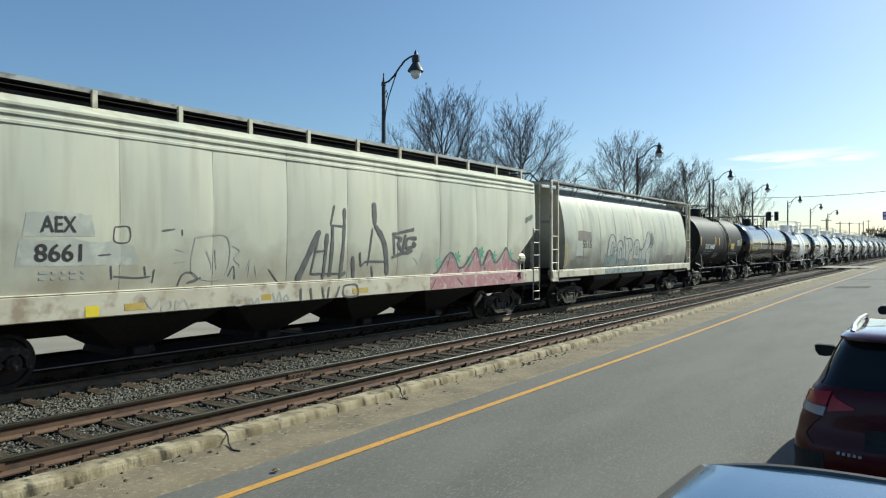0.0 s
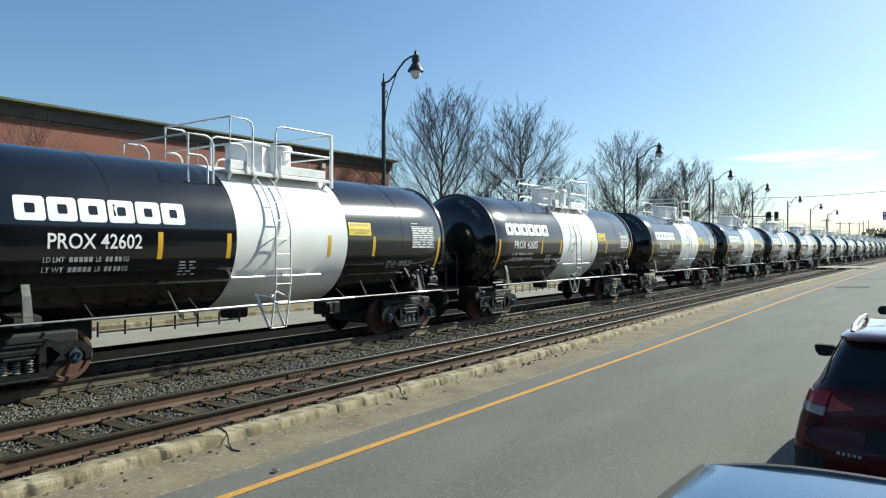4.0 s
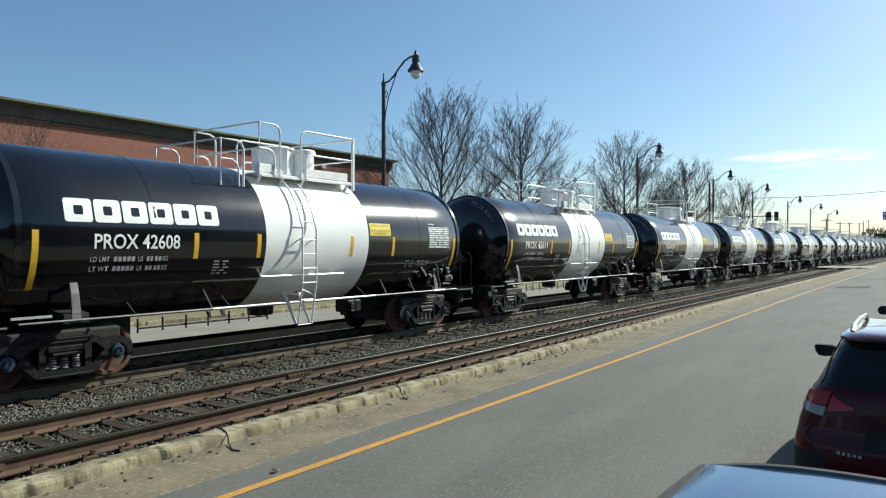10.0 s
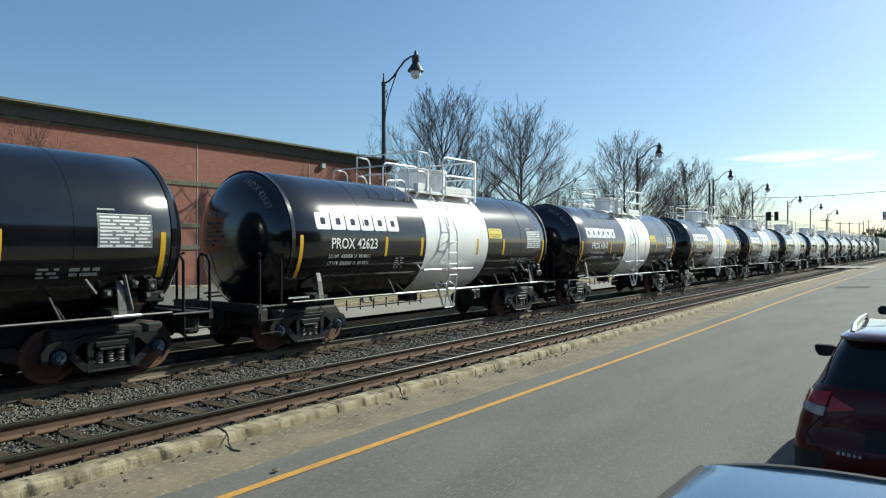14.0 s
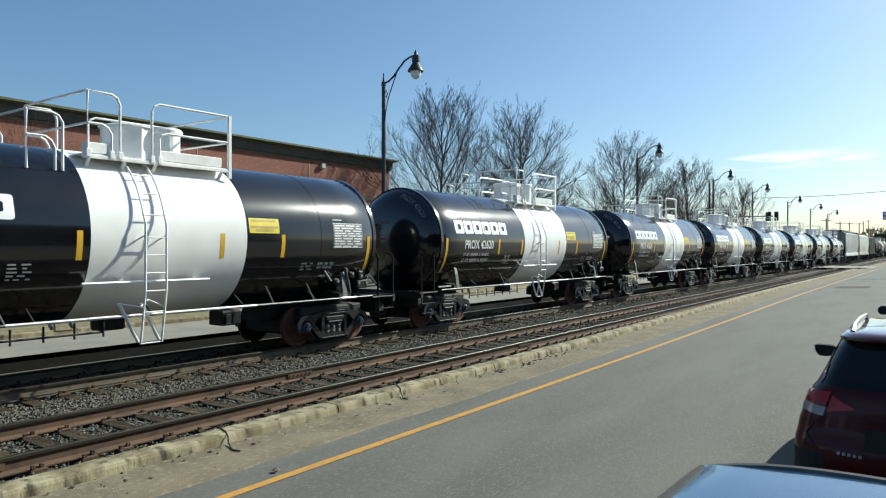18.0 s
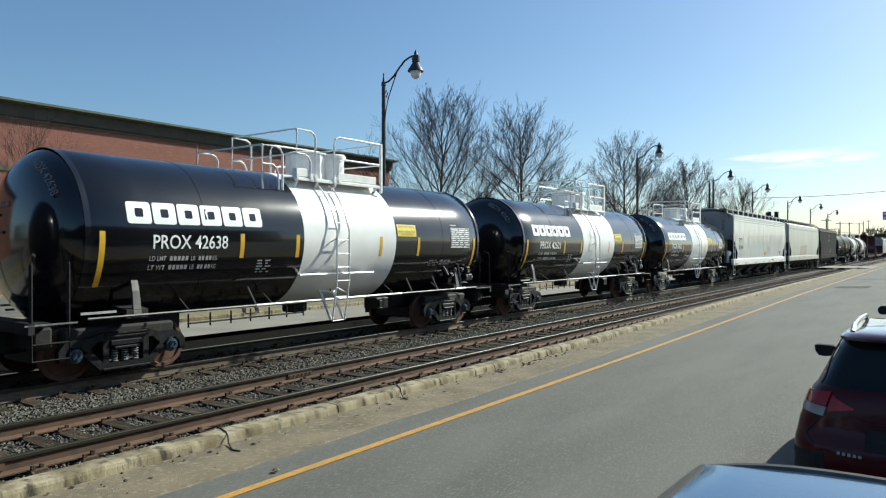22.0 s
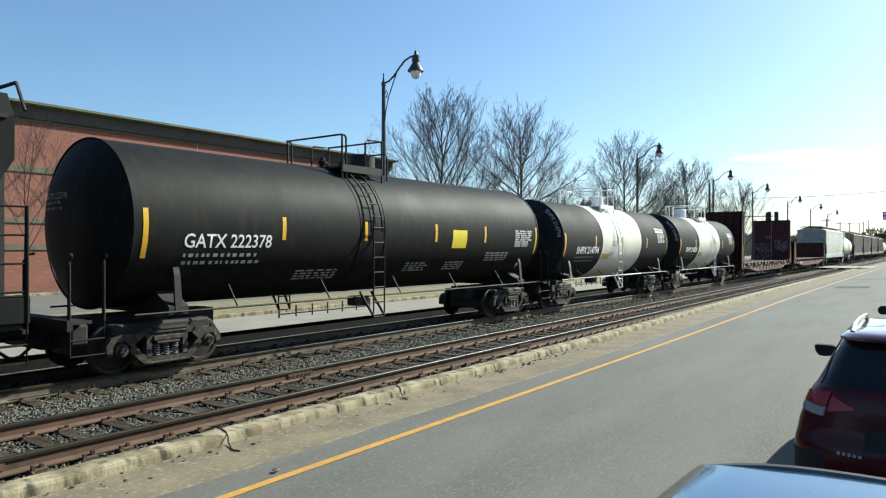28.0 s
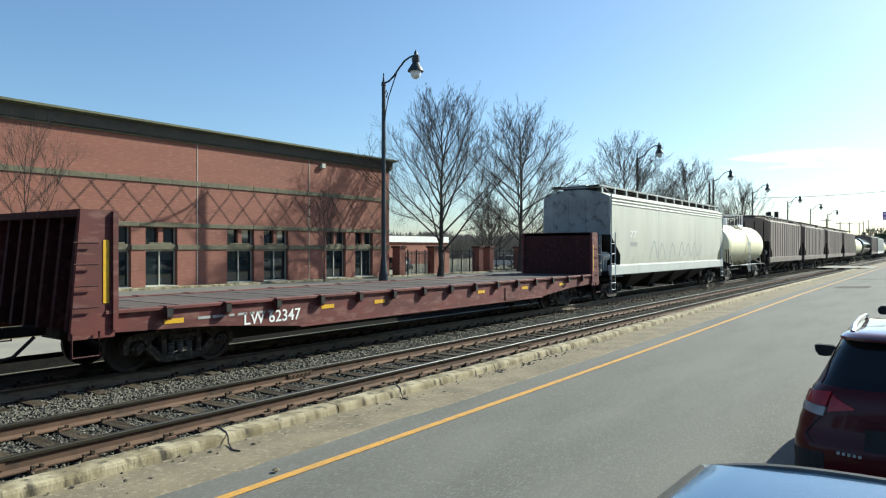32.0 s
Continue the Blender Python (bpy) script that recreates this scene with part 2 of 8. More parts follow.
M_TANKGREY = mat("tank_faded_black", (0.017, 0.0168, 0.016), (0.024, 0.023, 0.0215), scale=0.9, rough=0.6, rvar=0.1, c3=(0.034, 0.031, 0.028), fine=6, stretch=(1, 1, 0.3), spec=0.2)
M_TANKMATT = mat("tank_matt_black", (0.0165, 0.0168, 0.0162), (0.023, 0.0232, 0.0222), scale=0.9, rough=0.7, rvar=0.1, spec=0.12, c3=(0.03, 0.03, 0.029), fine=5)
M_HOPCREAM = grimy("cream_grey_paint", (0.56, 0.555, 0.47), (0.49, 0.485, 0.415), (0.4, 0.36, 0.28), 1.1, 1.9, 0.3)
M_HOPDARK = mat("dark_grey_paint", (0.0125, 0.0132, 0.0125), (0.018, 0.0185, 0.0172), scale=0.9, rough=0.75, stretch=(1, 1, 0.2), spec=0.08, c3=(0.026, 0.025, 0.023), fine=4)
M_DIMYELLOW = mat("dim_yellow_strip", (0.2, 0.15, 0.03), (0.15, 0.115, 0.03), scale=6, rough=0.7)
M_DIMGREY = mat("dim_grey_print", (0.075, 0.075, 0.072), (0.05, 0.05, 0.048), scale=8, rough=0.7)
M_HOPBROWN = mat("brown_grey_paint", (0.21, 0.165, 0.14), (0.14, 0.11, 0.095), scale=1.1, rough=0.75, stretch=(1, 1, 0.15))
# oxide red darkened for the bulkheads: their shade is put into the colour
M_FLATSHADE = mat("shaded_oxide_red", (0.05, 0.012, 0.012), (0.036, 0.0095, 0.0095), scale=1.6, rough=0.75, c3=(0.07, 0.025, 0.022), fine=7, spec=0.3)
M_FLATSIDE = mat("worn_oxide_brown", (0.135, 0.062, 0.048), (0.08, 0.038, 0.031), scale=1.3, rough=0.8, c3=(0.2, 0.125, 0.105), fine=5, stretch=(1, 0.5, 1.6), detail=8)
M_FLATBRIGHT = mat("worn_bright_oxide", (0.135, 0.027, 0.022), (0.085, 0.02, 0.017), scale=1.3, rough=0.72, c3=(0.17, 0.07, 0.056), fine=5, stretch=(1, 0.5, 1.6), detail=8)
M_MILK = mat("tank_pale_yellow", (0.84, 0.79, 0.55), (0.78, 0.72, 0.48), scale=1.5, rough=0.4, stretch=(1, 1, 0.3))
M_DECK = mat("deck_planks", (0.075, 0.0552, 0.0462), (0.045, 0.033, 0.0282), scale=2, rough=0.9, stretch=(0.4, 4, 1), per=0.3, c3=(0.114, 0.093, 0.081), fine=7)
M_CARRED = mat("car_paint_red", (0.06, 0.004, 0.006), (0.048, 0.0032, 0.005), scale=1, rough=0.32, coat=0.2, spec=0.2)
M_CARBLUE = mat("car_paint_blue", (0.035, 0.09, 0.17), (0.03, 0.08, 0.155), scale=1, rough=0.2, metal=0.4, coat=1.0)
M_CARDARK = mat("car_paint_dark", (0.02, 0.02, 0.025), (0.025, 0.025, 0.03), scale=1, rough=0.25, coat=0.9)
M_CARGLASS = mat("car_glass", (0.006, 0.007, 0.008), (0.008, 0.009, 0.01), scale=1, rough=0.03, spec=0.35)
M_CHROME = mat("satin_aluminium", (0.7, 0.7, 0.7), (0.65, 0.65, 0.65), scale=4, rough=0.2, metal=1.0)
M_TAIL = mat("tail_lens_red", (0.38, 0.008, 0.012), (0.28, 0.006, 0.009), scale=10, rough=0.15, coat=0.2, spec=0.3)
M_LENSCLEAR = mat("lens_clear", (0.36, 0.34, 0.34), (0.28, 0.27, 0.27), scale=10, rough=0.15)
M_RUBBER = mat("rubber", (0.015, 0.015, 0.015), (0.022, 0.022, 0.022), scale=8, rough=0.85)


# ---- mesh helpers ----
def part(name, bm, material, parent=None, label="", smooth=False):
    me = bpy.data.meshes.new(name)
    bm.to_mesh(me)
    bm.free()
    return link(name, me, material, parent, label, smooth)


def link(name, me, material, parent=None, label="", smooth=False):
    if material and not me.materials:
        me.materials.append(material)
    if smooth:
        me.shade_smooth()
        me.set_sharp_from_angle(angle=radians(38))
    ob = new(name, me)
    if parent:
        ob.parent = parent
    if label:
        ob["label"] = label
    if name in ("small_print", "data_panel", "warning_text", "graffiti", "end_print"):
        ob["kind"] = "stuff"
    return ob


def thing(name, m, label, category, group="", kind=""):
    ob = new(name)
    ob.empty_display_size = 0.3
    ob.matrix_basis = m
    return tagged(ob, label, category, group, kind)


def box(bm, x0, x1, y0, y1, z0, z1, bevel=0.0, m=None):
    r = bmesh.ops.create_cube(bm, size=1)
    vs = r["verts"]
    for v in vs:
        v.co = Vector(((x0 + x1) / 2 + v.co.x * (x1 - x0), (y0 + y1) / 2 + v.co.y * (y1 - y0), (z0 + z1) / 2 + v.co.z * (z1 - z0)))
    if bevel:
        es = list({e for v in vs for e in v.link_edges})
        r = bmesh.ops.bevel(bm, geom=es, offset=bevel, segments=1, affect="EDGES")
        vs = list({v for f in r["faces"] for v in f.verts} | {v for v in vs if v.is_valid})
    if m:
        for v in vs:
            v.co = m @ v.co
    return bm


def boxes(*args, bevel=0.0):
    bm = bmesh.new()
    for a in args:
        box(bm, *a, bevel=bevel)
    return bm


def tube(bm, pts, r, seg=6, caps=True, radii=None):
    """A round bar along the points."""
    pts = [Vector(p) for p in pts]
    rings = []
    for i, p in enumerate(pts):
        a, b = pts[max(i - 1, 0)], pts[min(i + 1, len(pts) - 1)]
        d = (b - a).normalized()
        u = d.cross(Vector((0, 0, 1)) if abs(d.z) < 0.95 else Vector((0, 1, 0))).normalized()
        w = d.cross(u)
        rr = radii[i] if radii else r
        rings.append([bm.verts.new(p + (u * math.cos(k * math.tau / seg) + w * math.sin(k * math.tau / seg)) * rr) for k in range(seg)])
    for a, b in zip(rings, rings[1:]):
        for k in range(seg):
            bm.faces.new((a[k], a[(k + 1) % seg], b[(k + 1) % seg], b[k]))
    if caps:
        bm.faces.new(rings[0][::-1])
        bm.faces.new(rings[-1])
    return bm


def tubes(*paths, r=0.02, seg=6):
    bm = bmesh.new()
    for p in paths:
        tube(bm, p, r, seg)
    return bm


def lathe(bm, profile, seg=24, axis="y", centre=(0, 0, 0)):
    """Turns (radius, height) pairs about an axis."""
    c = Vector(centre)
    rings = []
    for r, h in profile:
        if r < 1e-5:
            rings.append([bm.verts.new(c + (Vector((0, h, 0)) if axis == "y" else Vector((h, 0, 0)) if axis == "x" else Vector((0, 0, h))))])
            continue
        ring = []
        for k in range(seg):
            a = k * math.tau / seg
            p = {"y": (r * math.cos(a), h, r * math.sin(a)), "x": (h, r * math.cos(a), r * math.sin(a)), "z": (r * math.cos(a), r * math.sin(a), h)}[axis]
            ring.append(bm.verts.new(c + Vector(p)))
        rings.append(ring)
    for a, b in zip(rings, rings[1:]):
        for k in range(seg):
            j = (k + 1) % seg
            if len(a) == 1 and len(b) > 1:
                bm.faces.new((a[0], b[j], b[k]))
            elif len(b) == 1 and len(a) > 1:
                bm.faces.new((a[k], a[j], b[0]))
            elif len(a) > 1:
                bm.faces.new((a[k], a[j], b[j], b[k]))
    bmesh.ops.recalc_face_normals(bm, faces=bm.faces)
    return bm


def loft(bm, sections, closed=True, caps=True):
    """Joins rings of equal point count."""
    rings = [[bm.verts.new(p) for p in s] for s in sections]
    n = len(rings[0])
    for a, b in zip(rings, rings[1:]):
        for k in range(n if closed else n - 1):
            bm.faces.new((a[k], a[(k + 1) % n], b[(k + 1) % n], b[k]))
    if caps:
        bm.faces.new(rings[0][::-1])
        bm.faces.new(rings[-1])
    bmesh.ops.recalc_face_normals(bm, faces=bm.faces)
    return bm


def prism(bm, outline, x0, x1):
    """An outline in (y, z), pushed from x0 to x1."""
    return loft(bm, [[(x0, y, z) for y, z in outline], [(x1, y, z) for y, z in outline]])


# ---- the setting ----
RAIL_Z, TRACK_NEAR, TRACK_FAR = 0.07, -8.98, -12.85
FAR = 1400.0


def rise(y):
    """The street climbs a little beyond the parked cars."""
    q = max(0.0, min(1.0, (y - 10) / 34))
    return 0.14 * q * q * (3 - 2 * q)


def sheet(name, xs, zs, y0, y1, material, label, steps=1, kind="structure", climbs=False):
    """A strip along the street, from point to point across it."""
    bm = bmesh.new()
    rows = []
    ys = {y0 + (y1 - y0) * i / steps for i in range(steps + 1)}
    if climbs:
        ys |= {float(v) for v in range(8, 48, 2) if y0 < v < y1}
    for y in sorted(ys):
        rows.append([bm.verts.new((x, y, z + (rise(y) if climbs else 0.0))) for x, z in zip(xs, zs)])
    for a, b in zip(rows, rows[1:]):
        for k in range(len(xs) - 1):
            bm.faces.new((a[k], a[k + 1], b[k + 1], b[k]))
    bmesh.ops.recalc_face_normals(bm, faces=bm.faces)
    for f in bm.faces:
        if f.normal.z < 0:
            f.normal_flip()
    return tagged(part(name, bm, material), label, name, kind=kind)


bm = bmesh.new()
bmesh.ops.create_grid(bm, x_segments=2, y_segments=2, size=2500)
for v in bm.verts:
    v.co.z = -0.42
tagged(part("ground", bm, M_GROUND), "dry winter soil reaching the horizon", "ground", kind="structure")
sheet("road", (40, 6, 0, -2, -4, -6.45, -7.6), (0.08, 0.08, 0.08, 0.06, 0.0, -0.10, -0.14), -620, FAR, M_ASPHALT, "worn grey asphalt street beside the railway", 40, climbs=True)
bm = bmesh.new()
prev = None
for i in range(1200):
    y = -10 + 0.1 * i if i < 700 else 60 + 0.18 * (i - 700)
    e = -6.24 + 0.07 * noise.noise((y * 0.6, 4, 0)) + 0.035 * noise.noise((y * 2.9, 9, 0)) + 0.015 * noise.noise((y * 11, 2, 0))
    col = [bm.verts.new(v) for v in ((e + 0.03, y, rise(y) - 0.094), (e, y, rise(y) - 0.079), (e - 0.06, y, rise(y) - 0.08), (-6.9, y, rise(y) - 0.095), (-7.5, y, rise(y) - 0.105))]
    if prev:
        for a, b, c, d in zip(prev, prev[1:], col[1:], col):
            bm.faces.new((d, c, b, a))
    prev = col
bmesh.ops.recalc_face_normals(bm, faces=bm.faces)
tagged(part("gutter", bm, M_SAND), "sandy gutter with a crusted edge and gravel", "gutter", kind="structure")
sheet("yellow_line", (-5.535, -5.665), (-0.056, -0.061), -60, 190, M_YELLOW_LINE, "yellow painted edge line on asphalt", 60, climbs=True)
sheet("ballast_bed", (-7.7, -8.0, -10.2, -10.9, -11.6, -14.5), (-0.19, -0.175, -0.175, -0.175, -0.175, -0.175), -620, FAR, M_BALLAST, "grey crushed stone bed under two tracks", 60)
# sunken strip beside the far track; the train's shade is put into its near-black
M_SHOULDERSHADE = mat("shaded_shoulder", (0.009, 0.008, 0.007), (0.005, 0.0045, 0.004), scale=6, rough=0.98, bump=0.02, bscale=30, spec=0.1)
sheet("cinder_shoulder", (-14.48, -15.4, -16.6, -17.2), (-0.177, -0.42, -0.46, -0.2), -620, FAR, M_SHOULDERSHADE, "dark shoulder dropping from the far track, the train's shade in its colour", 40)
sheet("far_pavement", (-17.0, -20.3), (-0.12, -0.10), -620, FAR, M_PAVE, "pale concrete street beyond the railway", 40)
sheet("verge", (-20.4, -24.5, -25.5), (0.0, 0.02, 0.0), -620, FAR, M_VERGE, "dormant tan grass verge", 40)
sheet("parking_lot", (-25.4, -36.5, -37.9), (-0.02, -0.02, -0.02), -620, FAR, M_ASPHALT, "grey asphalt lot before the brick hall", 40)


def rail_profile():
    return [(-0.075, -0.188), (0.075, -0.188), (0.075, -0.172), (0.012, -0.145), (0.012, -0.045), (0.036, -0.03), (0.036, -0.006), (0.028, 0), (-0.028, 0), (-0.036, -0.006), (-0.036, -0.03), (-0.012, -0.045), (-0.012, -0.145), (-0.075, -0.172)]


def track(name, x, label, polish, steel):
    t = thing(name, Matrix.Translation((x, 0, RAIL_Z)), label, "track", kind="structure")
    for side in (-0.7525, 0.7525):
        bm = bmesh.new()
        loft(bm, [[(side + a, y, b) for a, b in rail_profile()] for y in (-620, 0, 40, 120, FAR)])
        part("rail", bm, steel, t)
        bm = boxes((side - 0.039, side + 0.039, -620, FAR, -0.042, 0.003), bevel=0.006)
        part("rail_head", bm, polish, t, "polished rail head")
    return t


track_near = track("track_near", TRACK_NEAR, "rusty rails on old timber sleepers", M_RAILTOP, M_RAIL)
track_far = track("track_far", TRACK_FAR, "rails on timber sleepers under the train", M_RAILTOP, M_RAILDUST)


# ---- freight cars: built about the rail head's middle, y along the track, +x the street side ----
def text_mesh(body, height, width=0.0, bold=0.0):
    """Flat lettering in the (x, y) plane, from x = 0, of that cap height; width squeezes it."""
    cu = bpy.data.curves.new("lettering", "FONT")
    cu.body, cu.size, cu.offset, cu.resolution_u = body, 1.0, bold, 3
    ob = bpy.data.objects.new("lettering", cu)
    me = bpy.data.meshes.new_from_object(ob)
    bpy.data.objects.remove(ob)
    bpy.data.curves.remove(cu)
    co = np.empty(len(me.vertices) * 3)
    me.vertices.foreach_get("co", co)
    co = co.reshape(-1, 3)
    co[:, 0] -= co[:, 0].min()
    k = height / 0.72
    co[:, 1] *= k
    co[:, 0] *= (width / co[:, 0].max()) if width else k
    me.vertices.foreach_set("co", co.ravel())
    return me


def cut_fine(bm, step=0.12):
    """Splits long edges, so that flat markings can follow a curve."""
    for _ in range(4):
        es = [e for e in bm.edges if abs(e.verts[0].co.y - e.verts[1].co.y) > step]
        if not es:
            break
        bmesh.ops.subdivide_edges(bm, edges=es, cuts=1)
        bmesh.ops.triangulate(bm, faces=bm.faces)


def wrap(bm, y0, z0, zc, R, lift=0.006):
    """Bends flat markings (x along the car, y up) on to the street side of a tank."""
    for v in bm.verts:
        a = math.asin(max(-1, min(1, (z0 - zc) / R))) + v.co.y / R
        v.co = Vector((math.cos(a) * (R + lift), y0 + v.co.x, zc + math.sin(a) * (R + lift)))
    return bm


def bars_bm(rows, h=0.05, gap=0.045):
    """Unreadable small writing: rows of short bars; rows gives lists of (start, length)."""
    bm = bmesh.new()
    for i, row in enumerate(rows):
        z = -i * (h + gap)
        for a, w in row:
            bm.faces.new([bm.verts.new((a + dx, z + dz, 0)) for dx, dz in ((0, 0), (w, 0), (w, h), (0, h))])
    return bm


def random_rows(rng, n, width, lo=0.1, hi=0.3):
    rows = []
    for _ in range(n):
        x, row = 0.0, []
        while x < width - lo:
            w = min(rng.uniform(lo, hi), width - x)
            row.append((x, w))
            x += w + rng.uniform(0.04, 0.09)
        rows.append(row)
    return rows


def quad_bm(w, h, nx=2, ny=6):
    bm = bmesh.new()
    g = [[bm.verts.new((w * i / nx, h * j / ny, 0)) for i in range(nx + 1)] for j in range(ny + 1)]
    for j in range(ny):
        for i in range(nx):
            bm.faces.new((g[j][i], g[j][i + 1], g[j + 1][i + 1], g[j + 1][i]))
    return bm


wheelsets = []


def truck_parts(parent, y, rust=False):
    """A three-piece freight truck: bolster, two side frames with their spring nests, two wheelsets."""
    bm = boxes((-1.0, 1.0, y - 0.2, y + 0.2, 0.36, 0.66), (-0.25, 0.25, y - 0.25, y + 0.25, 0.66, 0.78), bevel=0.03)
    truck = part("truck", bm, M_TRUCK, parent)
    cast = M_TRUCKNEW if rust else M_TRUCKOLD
    for sx in (-1, 1):
        bm = bmesh.new()
        x0, x1 = sx * 0.95, sx * 1.10
        # top chord with its pedestals, bottom chord, columns
        top = [(-1.16, 0.36), (-1.17, 0.56), (-1.08, 0.68), (-0.9, 0.735), (-0.62, 0.73), (-0.42, 0.80), (0.42, 0.80), (0.62, 0.73), (0.9, 0.735), (1.08, 0.68), (1.17, 0.56), (1.16, 0.36),
               (1.07, 0.36), (1.05, 0.52), (0.98, 0.6), (0.82, 0.6), (0.72, 0.5), (0.66, 0.52), (0.5, 0.66), (-0.5, 0.66), (-0.66, 0.52), (-0.72, 0.5), (-0.82, 0.6), (-0.98, 0.6), (-1.05, 0.52), (-1.07, 0.36)]
        prism(bm, [(y + a, b) for a, b in top], x0, x1)
        prism(bm, [(y + a, b) for a, b in ((-0.76, 0.44), (-0.66, 0.53), (-0.4, 0.27), (0.4, 0.27), (0.66, 0.53), (0.76, 0.44), (0.46, 0.15), (-0.46, 0.15))], x0, x1)
        for c in (-0.37, 0.37):
            box(bm, x0, x1, y + c - 0.06, y + c + 0.06, 0.24, 0.68, bevel=0.01)
        # raised flanges of the casting
        for z in (0.72, 0.775):
            box(bm, *sorted((sx * 1.09, sx * 1.125)), y - 0.4, y + 0.4, z - 0.018, z + 0.018, bevel=0.008)
        box(bm, *sorted((sx * 1.09, sx * 1.13)), y - 0.44, y + 0.44, 0.15, 0.185, bevel=0.008)
        part("side_frame", bm, cast, truck)
        part("bolster_end", boxes((*sorted((sx * 0.98, sx * 1.13)), y - 0.3, y + 0.3, 0.56, 0.655), (*sorted((sx * 1.0, sx * 1.145)), y - 0.24, y + 0.24, 0.5, 0.55), bevel=0.015), cast, truck)
        if sx > 0:
            for c in (-0.19, 0, 0.19):
                bm = bmesh.new()
                for k in range(5):
                    lathe(bm, [(0.04, 0), (0.07, 0.017), (0.04, 0.034)], 9, "z", (sx * 1.04, y + c, 0.275 + k * 0.044))
                part("spring", bm, M_SPRING, truck, "pale coil spring")
    for a in (-0.89, 0.89):
        bm = bmesh.new()
        for sx in (-1, 1):
            prof = [(0.0, 0.70), (0.10, 0.70), (0.13, 0.73), (0.36, 0.735), (0.40, 0.70), (0.457, 0.70), (0.455, 0.79), (0.44, 0.80), (0.38, 0.80), (0.36, 0.77), (0.16, 0.79), (0.13, 0.84), (0.0, 0.84)]
            lathe(bm, [(r, sx * h) for r, h in prof], 28, "x", (0, 0, 0))
        lathe(bm, [(0.085, -0.74), (0.085, 0.74)], 10, "x", (0, 0, 0))
        w = part("wheelset", bm, M_WHEELRUST if rust else M_WHEEL, truck, smooth=False)
        w.matrix_parent_inverse = Matrix.Translation((0, y + a, 0.457))
        wheelsets.append(w)
        for sx in (-1, 1):
            bm = bmesh.new()
            lathe(bm, [(0, sx * 0.80), (0.125, sx * 0.80), (0.13, sx * 1.08), (0.115, sx * 1.12), (0.085, sx * 1.125), (0.08, sx * 1.165), (0.05, sx * 1.17), (0, sx * 1.17)], 18, "x", (0, y + a, 0.457))
            for k in range(3):
                b = k * math.tau / 3 + 0.4
                lathe(bm, [(0.018, sx * 1.165), (0.018, sx * 1.19), (0, sx * 1.19)], 6, "x", (0, y + a + 0.045 * math.cos(b), 0.457 + 0.045 * math.sin(b)))
            part("bearing", bm, M_BEARING if rust else cast, truck, "blue-black bearing cap" if rust else "")


def coupler_parts(parent, half):
    for s in (-1, 1):
        bm = boxes((-0.09, 0.09, min(s * (half - 1.0), s * (half - 0.12)), max(s * (half - 1.0), s * (half - 0.12)), 0.74, 0.92), bevel=0.02)
        box(bm, -0.16, 0.14, min(s * (half - 0.28), s * (half + 0.02)), max(s * (half - 0.28), s * (half + 0.02)), 0.7, 0.97, bevel=0.05)
        part("coupler", bm, M_TRUCK, parent)
        bm = bmesh.new()
        tube(bm, [(0.3, s * (half - 0.7), 0.75), (0.33, s * (half - 0.35), 0.45), (0.25, s * (half - 0.02), 0.38)], 0.03, 6)
        part("air_hose", bm, M_RUBBER, parent)


def maker_block(w, height, t=0.15):
    """One plain rounded white block with a slot, standing for a letter of the maker's name."""
    bm = bmesh.new()

    def outline(x0, x1, z0, z1, r):
        pts = []
        for cx, cz, a0 in ((x1 - r, z1 - r, 0), (x0 + r, z1 - r, 90), (x0 + r, z0 + r, 180), (x1 - r, z0 + r, 270)):
            pts += [(cx + r * math.cos(radians(a0 + a)), cz + r * math.sin(radians(a0 + a))) for a in (0, 30, 60, 90)]
        return pts

    o = [bm.verts.new((a, b, 0)) for a, b in outline(0, w, 0, height, 0.05)]
    i = [bm.verts.new((a, b, 0)) for a, b in outline(t, w - t, t * 0.8, height - t * 0.8, 0.03)]
    for k in range(16):
        bm.faces.new((o[k], o[(k + 1) % 16], i[(k + 1) % 16], i[k]))
    return bm


def tank_shell(half, head, R, zc, material, parent, seg=56, jacket=False):
    prof = [(0, -half - head)]
    for q in (0.12, 0.25, 0.4, 0.55, 0.68, 0.8, 0.88, 0.94, 0.975, 1.0):
        prof.append((R * q, -half - head * (1 - q ** 3) if jacket else -half - head * math.sqrt(1 - (q * 0.97) ** 2) + head * 0.24 * q ** 8))
    for k in range(1, 12):
        prof.append((R, -half + 2 * half * k / 12))
    prof += [(r, -h) for r, h in prof[10:0:-1]] + [(0, half + head)]
    bm = lathe(bmesh.new(), prof, seg, "y", (0, 0, zc))
    ob = part("tank", bm, material, parent, smooth=True)
    if jacket:
        ob.data.set_sharp_from_angle(angle=radians(24))
        for y in (-half, half):
            ring("jacket_edge", y - 0.03, y + 0.03, R, zc, material, parent, "", 0.014)
    return ob


def ring(name, y0, y1, R, zc, material, parent, label="", lift=0.004, seg=56):
    bm = lathe(bmesh.new(), [(R, y0 - 0.0), (R + lift, y0), (R + lift, y1), (R, y1)], seg, "y", (0, 0, zc))
    return part(name, bm, material, parent, label, smooth=True)


